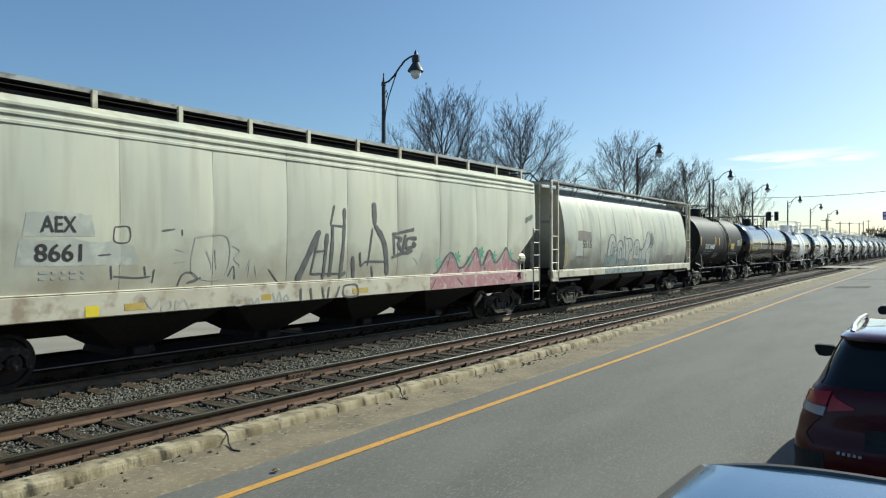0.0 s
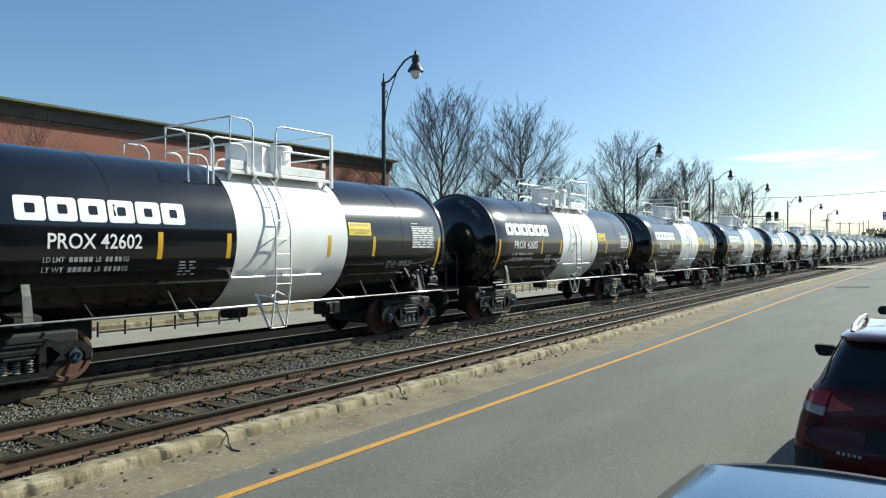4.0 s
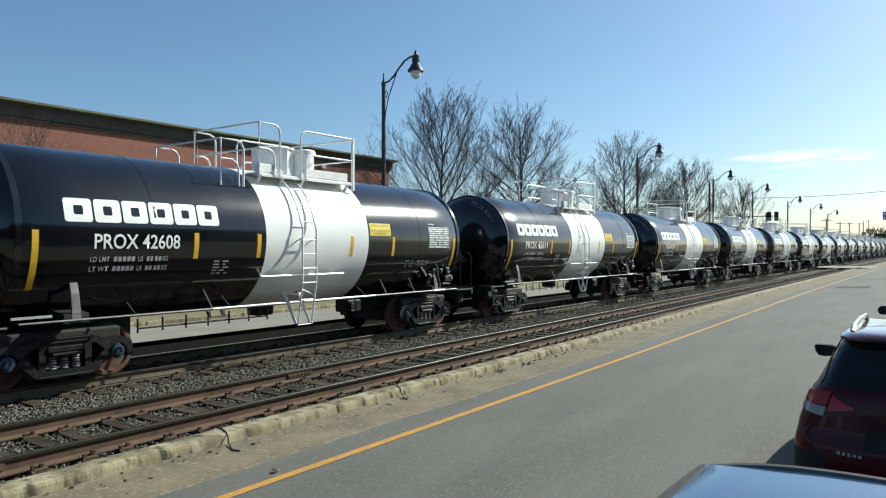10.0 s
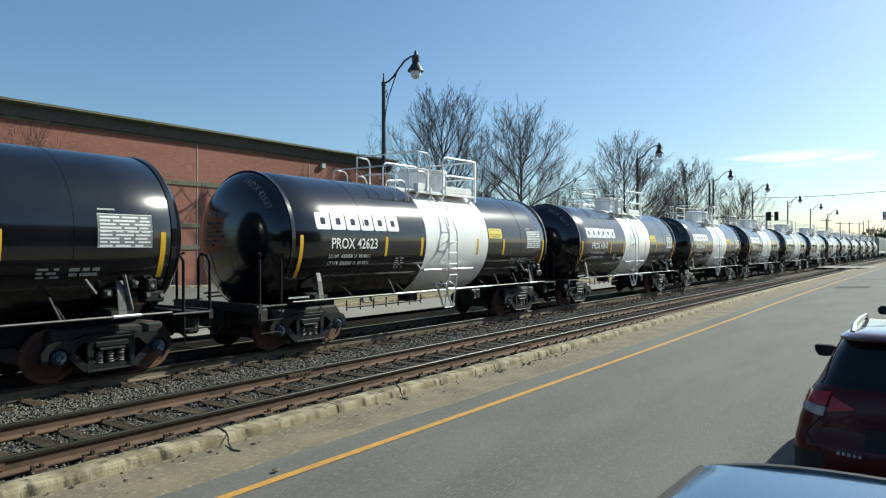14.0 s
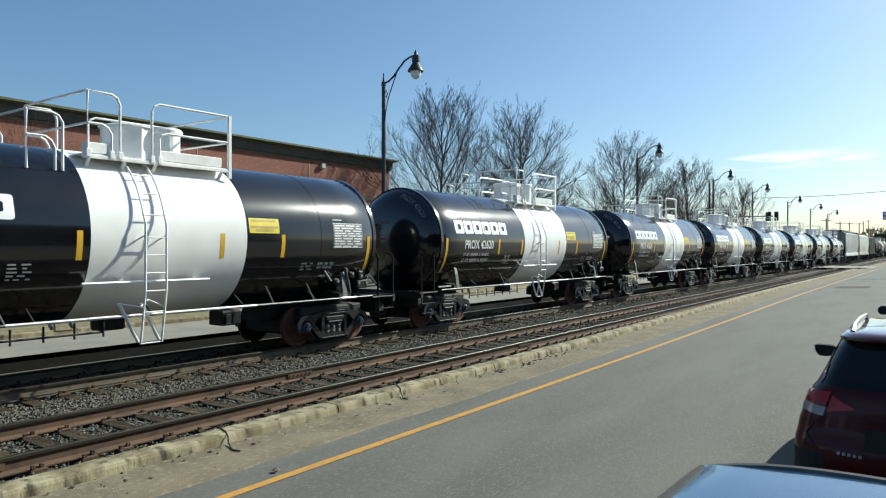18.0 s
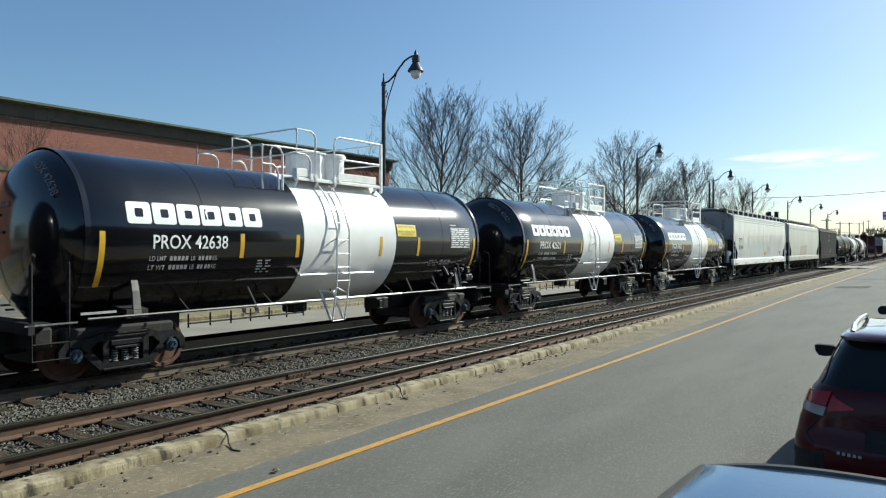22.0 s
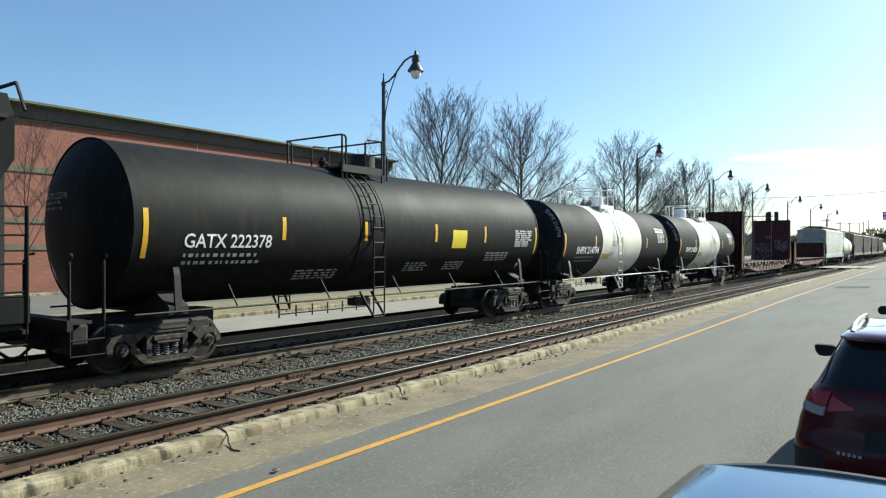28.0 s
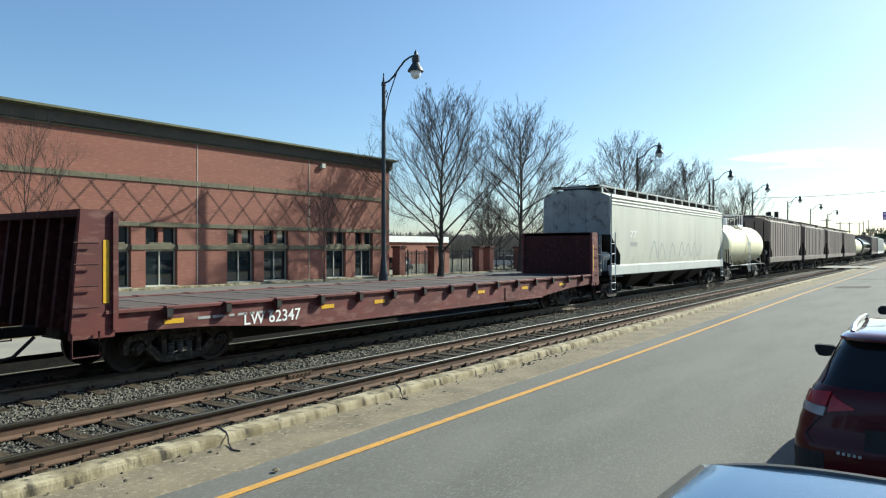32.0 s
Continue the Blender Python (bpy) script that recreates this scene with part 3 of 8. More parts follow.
def tank_frame(car, half_tank, L, zc, R, rail_mat, truck_y, rust):
    """Draft sills, bolsters, end platforms, grab irons, side rail."""
    for s in (-1, 1):
        e = L / 2 - 0.55
        a, b = sorted((s * (truck_y - 1.6), s * e))
        part("draft_sill", boxes((-0.3, 0.3, a, b, 0.6, 1.02), bevel=0.02), M_SHADEGRIME, car)
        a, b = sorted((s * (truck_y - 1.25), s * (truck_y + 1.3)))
        part("brake_rigging", boxes((-0.62, 0.62, a, b, 0.3, 0.62), (-1.0, 1.0, a + 0.25, b - 0.25, 0.62, 0.9), bevel=0.04), M_SHADEGRIME, car)
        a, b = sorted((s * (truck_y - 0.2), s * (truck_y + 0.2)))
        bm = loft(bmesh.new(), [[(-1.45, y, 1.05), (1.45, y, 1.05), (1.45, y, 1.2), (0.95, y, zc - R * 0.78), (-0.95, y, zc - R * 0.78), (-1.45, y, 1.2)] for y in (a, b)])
        part("bolster", bm, M_SHADEGRIME, car)
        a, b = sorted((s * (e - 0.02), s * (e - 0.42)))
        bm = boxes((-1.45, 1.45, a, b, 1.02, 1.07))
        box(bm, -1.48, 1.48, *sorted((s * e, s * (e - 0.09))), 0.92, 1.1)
        part("end_platform", bm, M_SHADEGRIME, car)
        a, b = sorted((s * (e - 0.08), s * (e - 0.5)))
        part("brake_gear", boxes((-1.1, 0.4, a, b, 0.52, 1.0), (0.55, 1.2, a + 0.1, b, 0.62, 1.0), bevel=0.05), M_SHADEGRIME, car)
        for sx in (-1, 1):
            bm = bmesh.new()
            yo, yi = s * (e - 0.05), s * (e - 0.62)
            tube(bm, [(sx * 1.44, yo, 1.05), (sx * 1.44, yo, 2.0), (sx * 1.42, yo - s * 0.05, 2.12), (sx * 1.3, yo - s * 0.1, 2.16)], 0.028)
            tube(bm, [(sx * 1.44, yi, 1.05), (sx * 1.44, yi, 2.02), (sx * 1.42, yi - s * 0.06, 2.14), (sx * 1.3, yi - s * 0.12, 2.16)], 0.028)
            part("handrail", bm, M_TRUCK, car)
            bm = tubes([(sx * 1.46, yo, 1.02), (sx * 1.47, yo, 0.5), (sx * 1.47, yi, 0.5), (sx * 1.46, yi, 1.02)], [(sx * 1.47, yo, 0.76), (sx * 1.47, yi, 0.76)], r=0.018)
            part("step", bm, M_TRUCK, car)
        for sx in (-1, 1):
            bm = bmesh.new()
            y = s * (truck_y + 0.0)
            loft(bm, [[(sx * (a - 0.05), y - b, z), (sx * a, y - b, z), (sx * a, y + b, z), (sx * (a - 0.05), y + b, z)] for a, b, z in ((1.47, 0.075, 1.06), (1.4, 0.065, zc - 0.95), (1.33, 0.06, zc - 0.72))])
            part("saddle_post", bm, M_STEELGREY if rail_mat is M_WHITE else rail_mat, car)
    for sx in (-1, 1):
        part("side_rail", tubes([(sx * 1.5, -truck_y - 0.9, 1.1), (sx * 1.5, truck_y + 0.9, 1.1)], r=0.022), M_STEELGREY if rail_mat is M_WHITE else rail_mat, car)
        if rail_mat is M_WHITE:
            part("rail_sleeve", tubes([(sx * 1.5, -2.4, 1.1), (sx * 1.5, 2.3, 1.1)], r=0.026), rail_mat, car, "white painted stretch of the rail")
    for k in range(5):
        y = -truck_y + 2 * truck_y * (k + 0.5) / 5
        part("rail_bracket", tubes([(1.5, y, 1.1), (1.2, y, zc - R * 0.75)], [(-1.5, y, 1.1), (-1.2, y, zc - R * 0.75)], r=0.02), M_SHADEGRIME, car)
    bm = boxes((-0.2, 0.2, -0.25, 0.25, 0.72, 0.98), bevel=0.04)
    tube(bm, [(0.95, -3.6, 0.8), (0.95, -0.6, 0.8)], 0.02)
    for k in range(7):
        y = -3.6 + 0.5 * k
        tube(bm, [(0.95, y, 0.98), (0.95, y, 0.72)], 0.018)
    part("brake_rigging", bm, M_SHADEGRIME, car)
    for s in (-1, 1):
        truck_parts(car, s * truck_y, rust)
    coupler_parts(car, L / 2)


def top_works(car, zt, R, zc, material):
    """The platform on top: side boards with a gap for the ladder, tall and low rails, housing and manway."""
    y0, y1 = -1.05, 1.9
    z0, z1, zm = zt - 0.05, zt + 1.07, zt + 0.52
    surf = zc + math.sqrt(R * R - 1.1 * 1.1) - 0.03
    for sx in (-1, 1):
        x = sx * 1.13
        part("platform", boxes((*sorted((sx * 0.5, sx * 1.13)), y0, y1, zt - 0.03, zt), (*sorted((x - 0.02, x + 0.025)), y0, y1, zt - 0.08, zt - 0.02), bevel=0.006), material, car)
        for a, b in ((-1.02, -0.55), (0.34, 1.74)):
            part("side_board", boxes((*sorted((sx * 1.02, sx * 1.12)), a, b, zt + 0.01, zt + 0.2), bevel=0.012), material, car)
        part("platform_bracket", tubes(*[[(x, y, zt - 0.04), (sx * 0.98, y, zc + math.sqrt(R * R - 0.98 ** 2) - 0.02)] for y in (y0 + 0.12, -0.3, 0.3, y1 - 0.15)], r=0.035), material, car)
        part("tall_rail", tubes([(x, -0.97, z0), (x, -0.97, z1), (x, -0.55, z1 - 0.01), (x, -0.45, z1 - 0.06), (x, -0.4, z1 - 0.17), (x, -0.4, z0)], r=0.024), material, car)
        part("mid_rail", tubes([(x, -0.97, zm), (x, -0.72, zm), (x, -0.62, zm - 0.05), (x, -0.55, zm - 0.16), (x, -0.55, z0)], r=0.024), material, car)
        part("tall_rail", tubes([(x, 0.21, z0), (x, 0.21, z1 - 0.19), (x, 0.26, z1 - 0.08), (x, 0.36, z1 - 0.03), (x, 1.9, z1 - 0.02)], r=0.024), material, car)
        part("mid_rail", tubes([(x, 0.36, z0), (x, 0.36, zm - 0.14), (x, 0.41, zm - 0.04), (x, 0.52, zm), (x, 1.9, zm)], r=0.024), material, car)
        part("corner_post", boxes((*sorted((x - sx * 0.03, x + sx * 0.03)), 1.87, 1.95, zt - 0.2, z1), bevel=0.008), material, car)
        for y in (-0.97, -0.55, -0.4, 0.21, 0.36):
            part("rail_foot", boxes((x - 0.045, x + 0.045, y - 0.045, y + 0.045, zt - 0.06, zt + 0.08), bevel=0.012), material, car)
        # low grab hoops ahead of the platform
        part("grab_hoop", tubes([(x, -1.94, surf), (x, -1.94, zt + 0.6), (x, -1.56, zt + 0.6), (x, -1.45, zt + 0.56), (x, -1.38, zt + 0.45), (x, -1.38, surf)], r=0.024), material, car)
        part("grab_hoop", tubes([(x, -1.94, zt + 0.2), (x, -1.66, zt + 0.2), (x, -1.56, zt + 0.14), (x, -1.5, zt + 0.02), (x, -1.5, surf)], r=0.022), material, car)
    part("platform", boxes((-0.5, 0.5, y0, y0 + 0.4, zt - 0.03, zt), (-0.5, 0.5, y1 - 0.35, y1, zt - 0.03, zt)), material, car)
    for y, zs in ((-0.97, (z1, zm)), (1.9, (z1 - 0.03, zm)), (-1.94, (zt + 0.6,))):
        part("cross_rail", tubes(*[[(-1.13, y, z), (1.13, y, z)] for z in zs], r=0.021), material, car)
    housing = part("valve_housing", lathe(bmesh.new(), [(0, zt + 0.74), (0.46, zt + 0.74), (0.5, zt + 0.7), (0.5, zt - 0.12)], 8, "z", (-0.05, 0.42, 0)), material, car)
    part("housing_lid", lathe(bmesh.new(), [(0, zt + 0.775), (0.4, zt + 0.77), (0.52, zt + 0.735), (0.52, zt + 0.71)], 16, "z", (-0.05, 0.42, 0)), material, housing)
    manway = part("manway", lathe(bmesh.new(), [(0, zt + 0.7), (0.27, zt + 0.7), (0.29, zt + 0.67), (0.29, zt - 0.15)], 24, "z", (0.3, 1.0, 0)), material, car, smooth=False)
    part("manway_lid", lathe(bmesh.new(), [(0, zt + 0.77), (0.3, zt + 0.75), (0.335, zt + 0.71), (0.335, zt + 0.64), (0.29, zt + 0.63)], 24, "z", (0.3, 1.0, 0)), material, manway)
    part("manway_hinge", boxes((0.22, 0.38, 0.62, 0.74, zt + 0.6, zt + 0.76), bevel=0.02), material, manway)


def low_works(car, zt, y, material, R, zc, f=1):
    """A fill dome, valves, a narrow grating and two bent rail frames at the head of the ladder."""
    part("dome", lathe(bmesh.new(), [(0, zt + 0.5), (0.31, zt + 0.5), (0.34, zt + 0.46), (0.34, zt - 0.12)], 28, "z", (0.0, y - f * 1.32, 0)), material, car, smooth=False)
    side = zc + math.sqrt(R * R - 0.95 * 0.95)
    top = zt + 0.74
    part("grating", boxes((0.35, 1.0, *sorted((y - f * 0.95, y + f * 0.5)), zt - 0.06, zt - 0.02), (0.98, 1.01, *sorted((y - f * 0.95, y + f * 0.5)), zt - 0.16, zt + 0.02), (-1.0, -0.35, *sorted((y - f * 0.95, y + f * 0.5)), zt - 0.06, zt - 0.02)), material, car)
    for x in (0.97, -0.97):
        part("safety_rail", tubes([(x, y - f * 1.0, side - 0.03), (x, y - f * 1.0, top), (x, y - f * 0.46, top - 0.02), (x, y - f * 0.36, top - 0.1), (x, y - f * 0.36, side - 0.03)], r=0.026), material, car)
        part("safety_rail", tubes([(x, y + f * 0.34, side - 0.03), (x, y + f * 0.34, top - 0.06), (x, y + f * 0.4, top), (x, y + f * 0.52, top)], [(x, y + f * 0.48, side - 0.03), (x, y + f * 0.48, top)], r=0.026), material, car)
    for yy in (y - f * 1.0, y + f * 0.5):
        part("cross_rail", tubes([(-0.97, yy, top), (0.97, yy, top)], r=0.024), material, car)
    for k, (a, b, h) in enumerate(((-0.2, -0.8, 0.22), (0.1, -0.45, 0.3), (-0.1, -0.05, 0.2), (0.12, 0.3, 0.26))):
        part("valve", lathe(bmesh.new(), [(0, zt + h), (0.05, zt + h), (0.06, zt + h * 0.7), (0.11, zt + h * 0.65), (0.11, zt + h * 0.4), (0.07, zt + h * 0.35), (0.07, zt - 0.05)], 12, "z", (a, y + f * b, 0)), M_TRUCK if material is M_SHADEGRIME else M_STEELGREY, car)
    part("grab_hoop", tubes([(0.85, y - f * 1.35, side), (0.85, y - f * 1.35, zt + 0.4), (0.85, y - f * 1.28, zt + 0.46), (0.2, y - f * 1.28, zt + 0.46)], r=0.022), material, car)


def tank_ladder(car, y, zc, R, zt, material, both=True):
    for sx in ((1, -1) if both else (1,)):
        bm = bmesh.new()
        for dy in (-0.2, 0.2):
            pts = []
            for a in range(-2, 70, 8):
                r = R + 0.09
                pts.append((sx * math.cos(radians(a)) * r, y + dy, zc + math.sin(radians(a)) * r))
            tube(bm, pts, 0.022)
        for a in range(0, 68, 11):
            r = R + 0.09
            p = (sx * math.cos(radians(a)) * r, zc + math.sin(radians(a)) * r)
            tube(bm, [(p[0], y - 0.2, p[1]), (p[0], y + 0.2, p[1])], 0.016)
        part("tank_ladder", bm, material, car)
        x = sx * (R + 0.12)
        bm = tubes([(x, y - 0.15, 0.6), (x, y - 0.15, zc + 0.25)], [(x, y + 0.25, 0.6), (x, y + 0.25, zc + 0.25)], r=0.02)
        z = 0.6
        while z < zc + 0.3:
            tube(bm, [(x, y - 0.15, z), (x, y + 0.25, z)], 0.016)
            z += 0.36
        for dy in (-0.15, 0.25):
            tube(bm, [(x - sx * 0.1, y + dy - 0.38, 1.22), (x, y + dy, 0.62)], 0.032)
        part("side_ladder", bm, material, car)


def strips(car, ys, zc, R, z0=-0.28, z1=0.2, w=0.1, mat_=None):
    for y in ys:
        lo, hi = (z0 - 0.35, z1 + 0.05) if abs(y) > 5.2 else (z0, z1)
        part("reflector", wrap(quad_bm(w, R * (math.asin(hi / R) - math.asin(lo / R)), 1, 8), y, zc + lo, zc, R), mat_ or M_REFLECT, car, "yellow reflective strip")


def lettering(car, me, y0, z0, zc, R, material, label=""):
    bm = bmesh.new()
    bm.from_mesh(me)
    bmesh.ops.triangulate(bm, faces=bm.faces)
    cut_fine(bm, 0.1)
    return part("lettering", wrap(bm, y0, z0, zc, R), material, car, label)


def belt_ladder(car, zc, R, material):
    """The white ladder: it follows the shell from the platform, then stands free to a braced step."""
    y0, y1 = -0.25, 0.15
    for sx in (1, -1):
        arc = [(sx * math.cos(radians(a)) * (R + 0.1), zc + math.sin(radians(a)) * (R + 0.1)) for a in range(62, 5, -7)]
        foot = [(sx * 1.68, zc + 0.2), (sx * 1.68, 1.55), (sx * 1.62, 1.15), (sx * 1.53, 0.6)]
        ladder = part("ladder", tubes(*[[(a, y, b) for a, b in arc[:7]] + [(a, y, b) for a, b in foot] for y in (y0, y1)], r=0.02), material, car)
        rungs = [[(a, y0 - 0.02, b), (a, y1 + 0.02, b)] for a, b in arc[1::2] + [(sx * 1.68, z) for z in (2.45, 2.14, 1.83, 1.52)] + [(sx * 1.62, 1.15), (sx * 1.53, 0.6)]]
        for run in ([r] for r in rungs) if sx > 0 else (rungs,):
            part("rung", tubes(*run, r=0.014), material, ladder)
        part("step_brace", tubes([(sx * 1.5, -0.62, 1.3), (sx * 1.53, -0.3, 0.64)], [(sx * 1.5, -0.22, 1.3), (sx * 1.53, 0.1, 0.64)], r=0.032), material, ladder)
        part("stay", tubes([(sx * 1.5, -0.66, 1.32), (sx * 1.6, -0.3, 1.25), (sx * 1.52, -0.1, 1.36), (sx * 1.62, 0.16, 1.22)], *[[(sx * 1.68, y, zc + 0.02), (sx * (R - 0.02), y - 0.1, zc - 0.08)] for y in (y0, y1)], r=0.016), material, ladder)


def banded_tank(label):
    """The black tank car with the white belt, without its running number."""
    L, R, zc, half = 14.6, 1.55, 2.47, 5.87
    car = thing("tank_car", Matrix(), label, "tank car", "white-belted black tank cars")
    tank_shell(half, 0.6, R, zc, M_TANKBLACK, car)
    ring("white_belt", -1.13, 2.02, R, zc, M_TANKWHITE, car, "white painted belt")
    for y in (-half, half):
        ring("weld_ring", y - 0.05, y + 0.05, R, zc, M_TANKBLACK, car, "", 0.012)
    for y in (-3.6, 4.1):
        ring("weld_ring", y - 0.02, y + 0.02, R, zc, M_TANKBLACK, car, "", 0.006)
    tank_frame(car, half, L, zc, R, M_WHITE, 4.95, True)
    top_works(car, zc + R - 0.15, R, zc, M_WHITE)
    belt_ladder(car, zc, R, M_WHITE)
    bm = tubes([(R + 0.03, -1.3, 1.68), (R + 0.03, 1.1, 1.68)], r=0.03)
    for y in (-1.1, -0.5, 0.3, 0.95):
        box(bm, R - 0.35, R + 0.03, y - 0.03, y + 0.03, 1.66, 1.69)
    part("crash_bar", bm, M_WHITE, car)
    for y, lo, hi in ((-5.68, -0.86, 0.08), (-2.83, -0.4, 0.08), (-1.36, -0.4, 0.08), (1.39, -0.4, 0.08), (2.92, -0.4, 0.08), (5.6, -0.72, 0.08)):
        part("reflector", wrap(quad_bm(0.1, R * (math.asin(hi / R) - math.asin(lo / R)), 1, 10), y, zc + lo, zc, R), M_REFLECT, car, "yellow reflective strip")
    for k in range(6):
        part("maker_mark", wrap(maker_block(0.455, 0.40), -5.18 + 0.491 * k, zc + 0.22, zc, R), M_LETTER, car, "white block of the maker's mark")
    rng = random.Random(5)
    for z, first in ((2.04, "LD LMT"), (1.88, "LT WT")):
        bm = bars_bm([[(0.4 + 0.08 * k, 0.06) for k in range(5)] + [(1.0 + a, 0.05) for a in (0, 0.07, 0.16, 0.23)]], 0.085)
        for txt, y, w in ((first, 0.0, 0.33), ("LB", 0.84, 0.09), ("KG", 1.31, 0.1)):
            me = text_mesh(txt, 0.09, w, 0.012)
            me.transform(Matrix.Translation((y, 0, 0)))
            bm.from_mesh(me)
        bmesh.ops.triangulate(bm, faces=bm.faces)
        part("small_print", wrap(bm, -4.76, z, zc, R), M_LETTERGREY, car)
    part("small_print", wrap(bars_bm(random_rows(rng, 5, 0.36, 0.06, 0.16), 0.028, 0.034), -2.36, zc - 0.47, zc, R), M_LETTERGREY, car)
    part("warning_panel", wrap(quad_bm(0.78, 0.31, 4, 6), 2.08, zc + 0.1, zc, R), M_PLACARD, car, "yellow warning panel")
    bm = bars_bm([[(0.06 + 0.055 * k, 0.035) for k in range(12)], [], [(0.04, 0.7)], [(0.16 + 0.06 * k, 0.042) for k in range(8)]], 0.05, 0.016)
    part("warning_text", wrap(bm, 2.08, zc + 0.33, zc, R, 0.009), M_OCHRE, car)
    part("data_panel", wrap(quad_bm(0.98, 0.57, 4, 8), 4.46, zc - 0.2, zc, R), M_LETTERDIM, car, "grey and white table of small print")
    part("data_text", wrap(bars_bm(random_rows(rng, 9, 0.9, 0.12, 0.4), 0.03, 0.03), 4.5, zc + 0.3, zc, R, 0.009), M_LETTER, car)
    part("data_frame", wrap(bars_bm([[(0, 0.98)]] + [[]] * 3 + [[(0, 0.98)]] + [[]] * 3 + [[(0, 0.98)]], 0.012, 0.057), 4.46, zc + 0.358, zc, R, 0.01), M_LETTER, car)
    part("small_print", wrap(bars_bm([[(0, 0.3)]], 0.03), 4.48, zc + 0.43, zc, R), M_LETTERGREY, car)
    part("small_print", wrap(bars_bm(random_rows(rng, 3, 0.38, 0.08, 0.2), 0.04, 0.03), 3.55, zc - 0.56, zc, R), M_LETTERDIM, car)
    part("small_print", wrap(bars_bm(random_rows(rng, 2, 0.5, 0.1, 0.3), 0.06, 0.03), 4.05, zc - 0.58, zc, R), M_LETTERDIM, car)
    for sx in (-1, 1):
        # white lengths and slanting stays of the side rail, pale stencil on the end platform
        part("side_rail", tubes([(sx * 1.503, -1.15, 1.102), (sx * 1.503, 1.65, 1.102)], r=0.027), M_WHITE, car, "white length of side rail")
        part("side_rail", tubes([(sx * 1.503, 4.75, 1.102), (sx * 1.503, 5.25, 1.102)], r=0.03), M_WHITE, car, "white length of side rail")
        if sx > 0:
            for y in (-2.4, 2.75, 3.9):
                part("rail_stay", tubes([(1.5, y, 1.1), (1.4, y - 0.14, 1.48)], r=0.018), M_STEELGREY, car)
        part("stencil", boxes((*sorted((sx * 1.46, sx * 1.484)), -5.95, -5.35, 1.17, 1.21)), M_LETTERGREY, car)
        part("sill_edge", boxes((*sorted((sx * 1.46, sx * 1.48)), -6.8, -6.0, 1.05, 1.075), (*sorted((sx * 1.46, sx * 1.48)), 5.9, 6.7, 1.05, 1.075)), M_SPRING, car)
    # brake cylinder, reservoir and valve cluster at the trailing end
    for lever in ([(1.35, 4.35, 1.75), (1.42, 4.5, 1.5)], [(1.4, 5.0, 1.8), (1.44, 5.12, 1.2)]):
        part("brake_lever", tubes(lever, r=0.035), M_STEELGREY, car)
    part("brake_valve", boxes((1.2, 1.42, 4.62, 4.8, 1.42, 1.56), (1.25, 1.46, 5.1, 5.24, 1.55, 1.7), (1.2, 1.45, 5.35, 5.75, 1.3, 1.5), (1.3, 1.46, 5.4, 5.6, 1.5, 1.72), bevel=0.03), M_TRUCKNEW, car)
    part("brake_pipe", tubes([(1.4, 3.9, 1.95), (1.38, 4.4, 2.0), (1.3, 5.2, 1.98), (1.35, 5.5, 1.85), (1.42, 5.55, 1.6)], r=0.02), M_TRUCKNEW, car)
    bm = bmesh.new()
    for y, z in ((4.7, 1.5), (5.2, 1.66), (5.42, 1.44), (5.5, 1.6), (5.68, 1.42)):
        lathe(bm, [(0, 1.47), (0.035, 1.47), (0.04, 1.4), (0, 1.4)], 10, "x", (0, y, z))
    part("brake_fitting", bm, M_SPRING, car)
    part("control_box", boxes((0.7, 1.15, 1.72, 2.2, 0.7, 1.0), (1.15, 1.18, 1.78, 1.95, 0.74, 0.95), bevel=0.03), M_TRUCKNEW, car)
    part("placard_holder", boxes((1.36, 1.4, 4.78, 5.02, 1.86, 2.05)), M_TRUCKNEW, car)
    return car


def end_figures(car, txt, half, head, R, zc):
    """A running number along the upper edge of the tank's end, again level with rows of small print."""
    bm = bmesh.new()
    bm.from_mesh(text_mesh(txt, 0.13, 1.05, 0.01))
    bmesh.ops.triangulate(bm, faces=bm.faces)
    for v in bm.verts:
        a = radians(74) - v.co.x / 1.35
        r = 1.28 + v.co.y
        v.co = Vector((r * math.cos(a), 0, r * math.sin(a)))
    bm2 = bmesh.new()
    bm2.from_mesh(text_mesh(txt, 0.11, 0.8, 0.01))
    bmesh.ops.triangulate(bm2, faces=bm2.faces)
    for v in bm2.verts:
        v.co = Vector((-0.72 + v.co.x, 0, 0.5 + v.co.y))
    bm3 = bars_bm([[(0.02, 0.5)], [(0.04, 0.3)], [(0.03, 0.44)], [(0.02, 0.68)], [(0, 0.4)], [(0, 0.3)]], 0.045, 0.055)
    for v in bm3.verts:
        v.co = Vector((-0.74 + v.co.x, 0, 0.34 + v.co.y))
    for b, m, name in ((bm, M_LETTERDIM, "end_lettering"), (bm2, M_LETTERDIM, "end_lettering"), (bm3, M_DIMGREY, "small_print")):
        for v in b.verts:
            rr = min(0.985, math.hypot(v.co.x, v.co.z) / R)
            v.co = Vector((v.co.x, -half - head * math.sqrt(1 - (rr * 0.97) ** 2) - 0.02, zc + v.co.z))
        part(name, b, m, car)


def end_print(car, bm, half, head, R, zc, material, name="end_lettering", label=""):
    """Flat print laid on the jacketed end that faces back along the train."""
    for v in bm.verts:
        q = min(1.0, math.hypot(v.co.x, v.co.y) / R)
        v.co = Vector((v.co.x, -half - head * (1 - q ** 3) - 0.014, zc + v.co.y))
    part(name, bm, material, car, label)


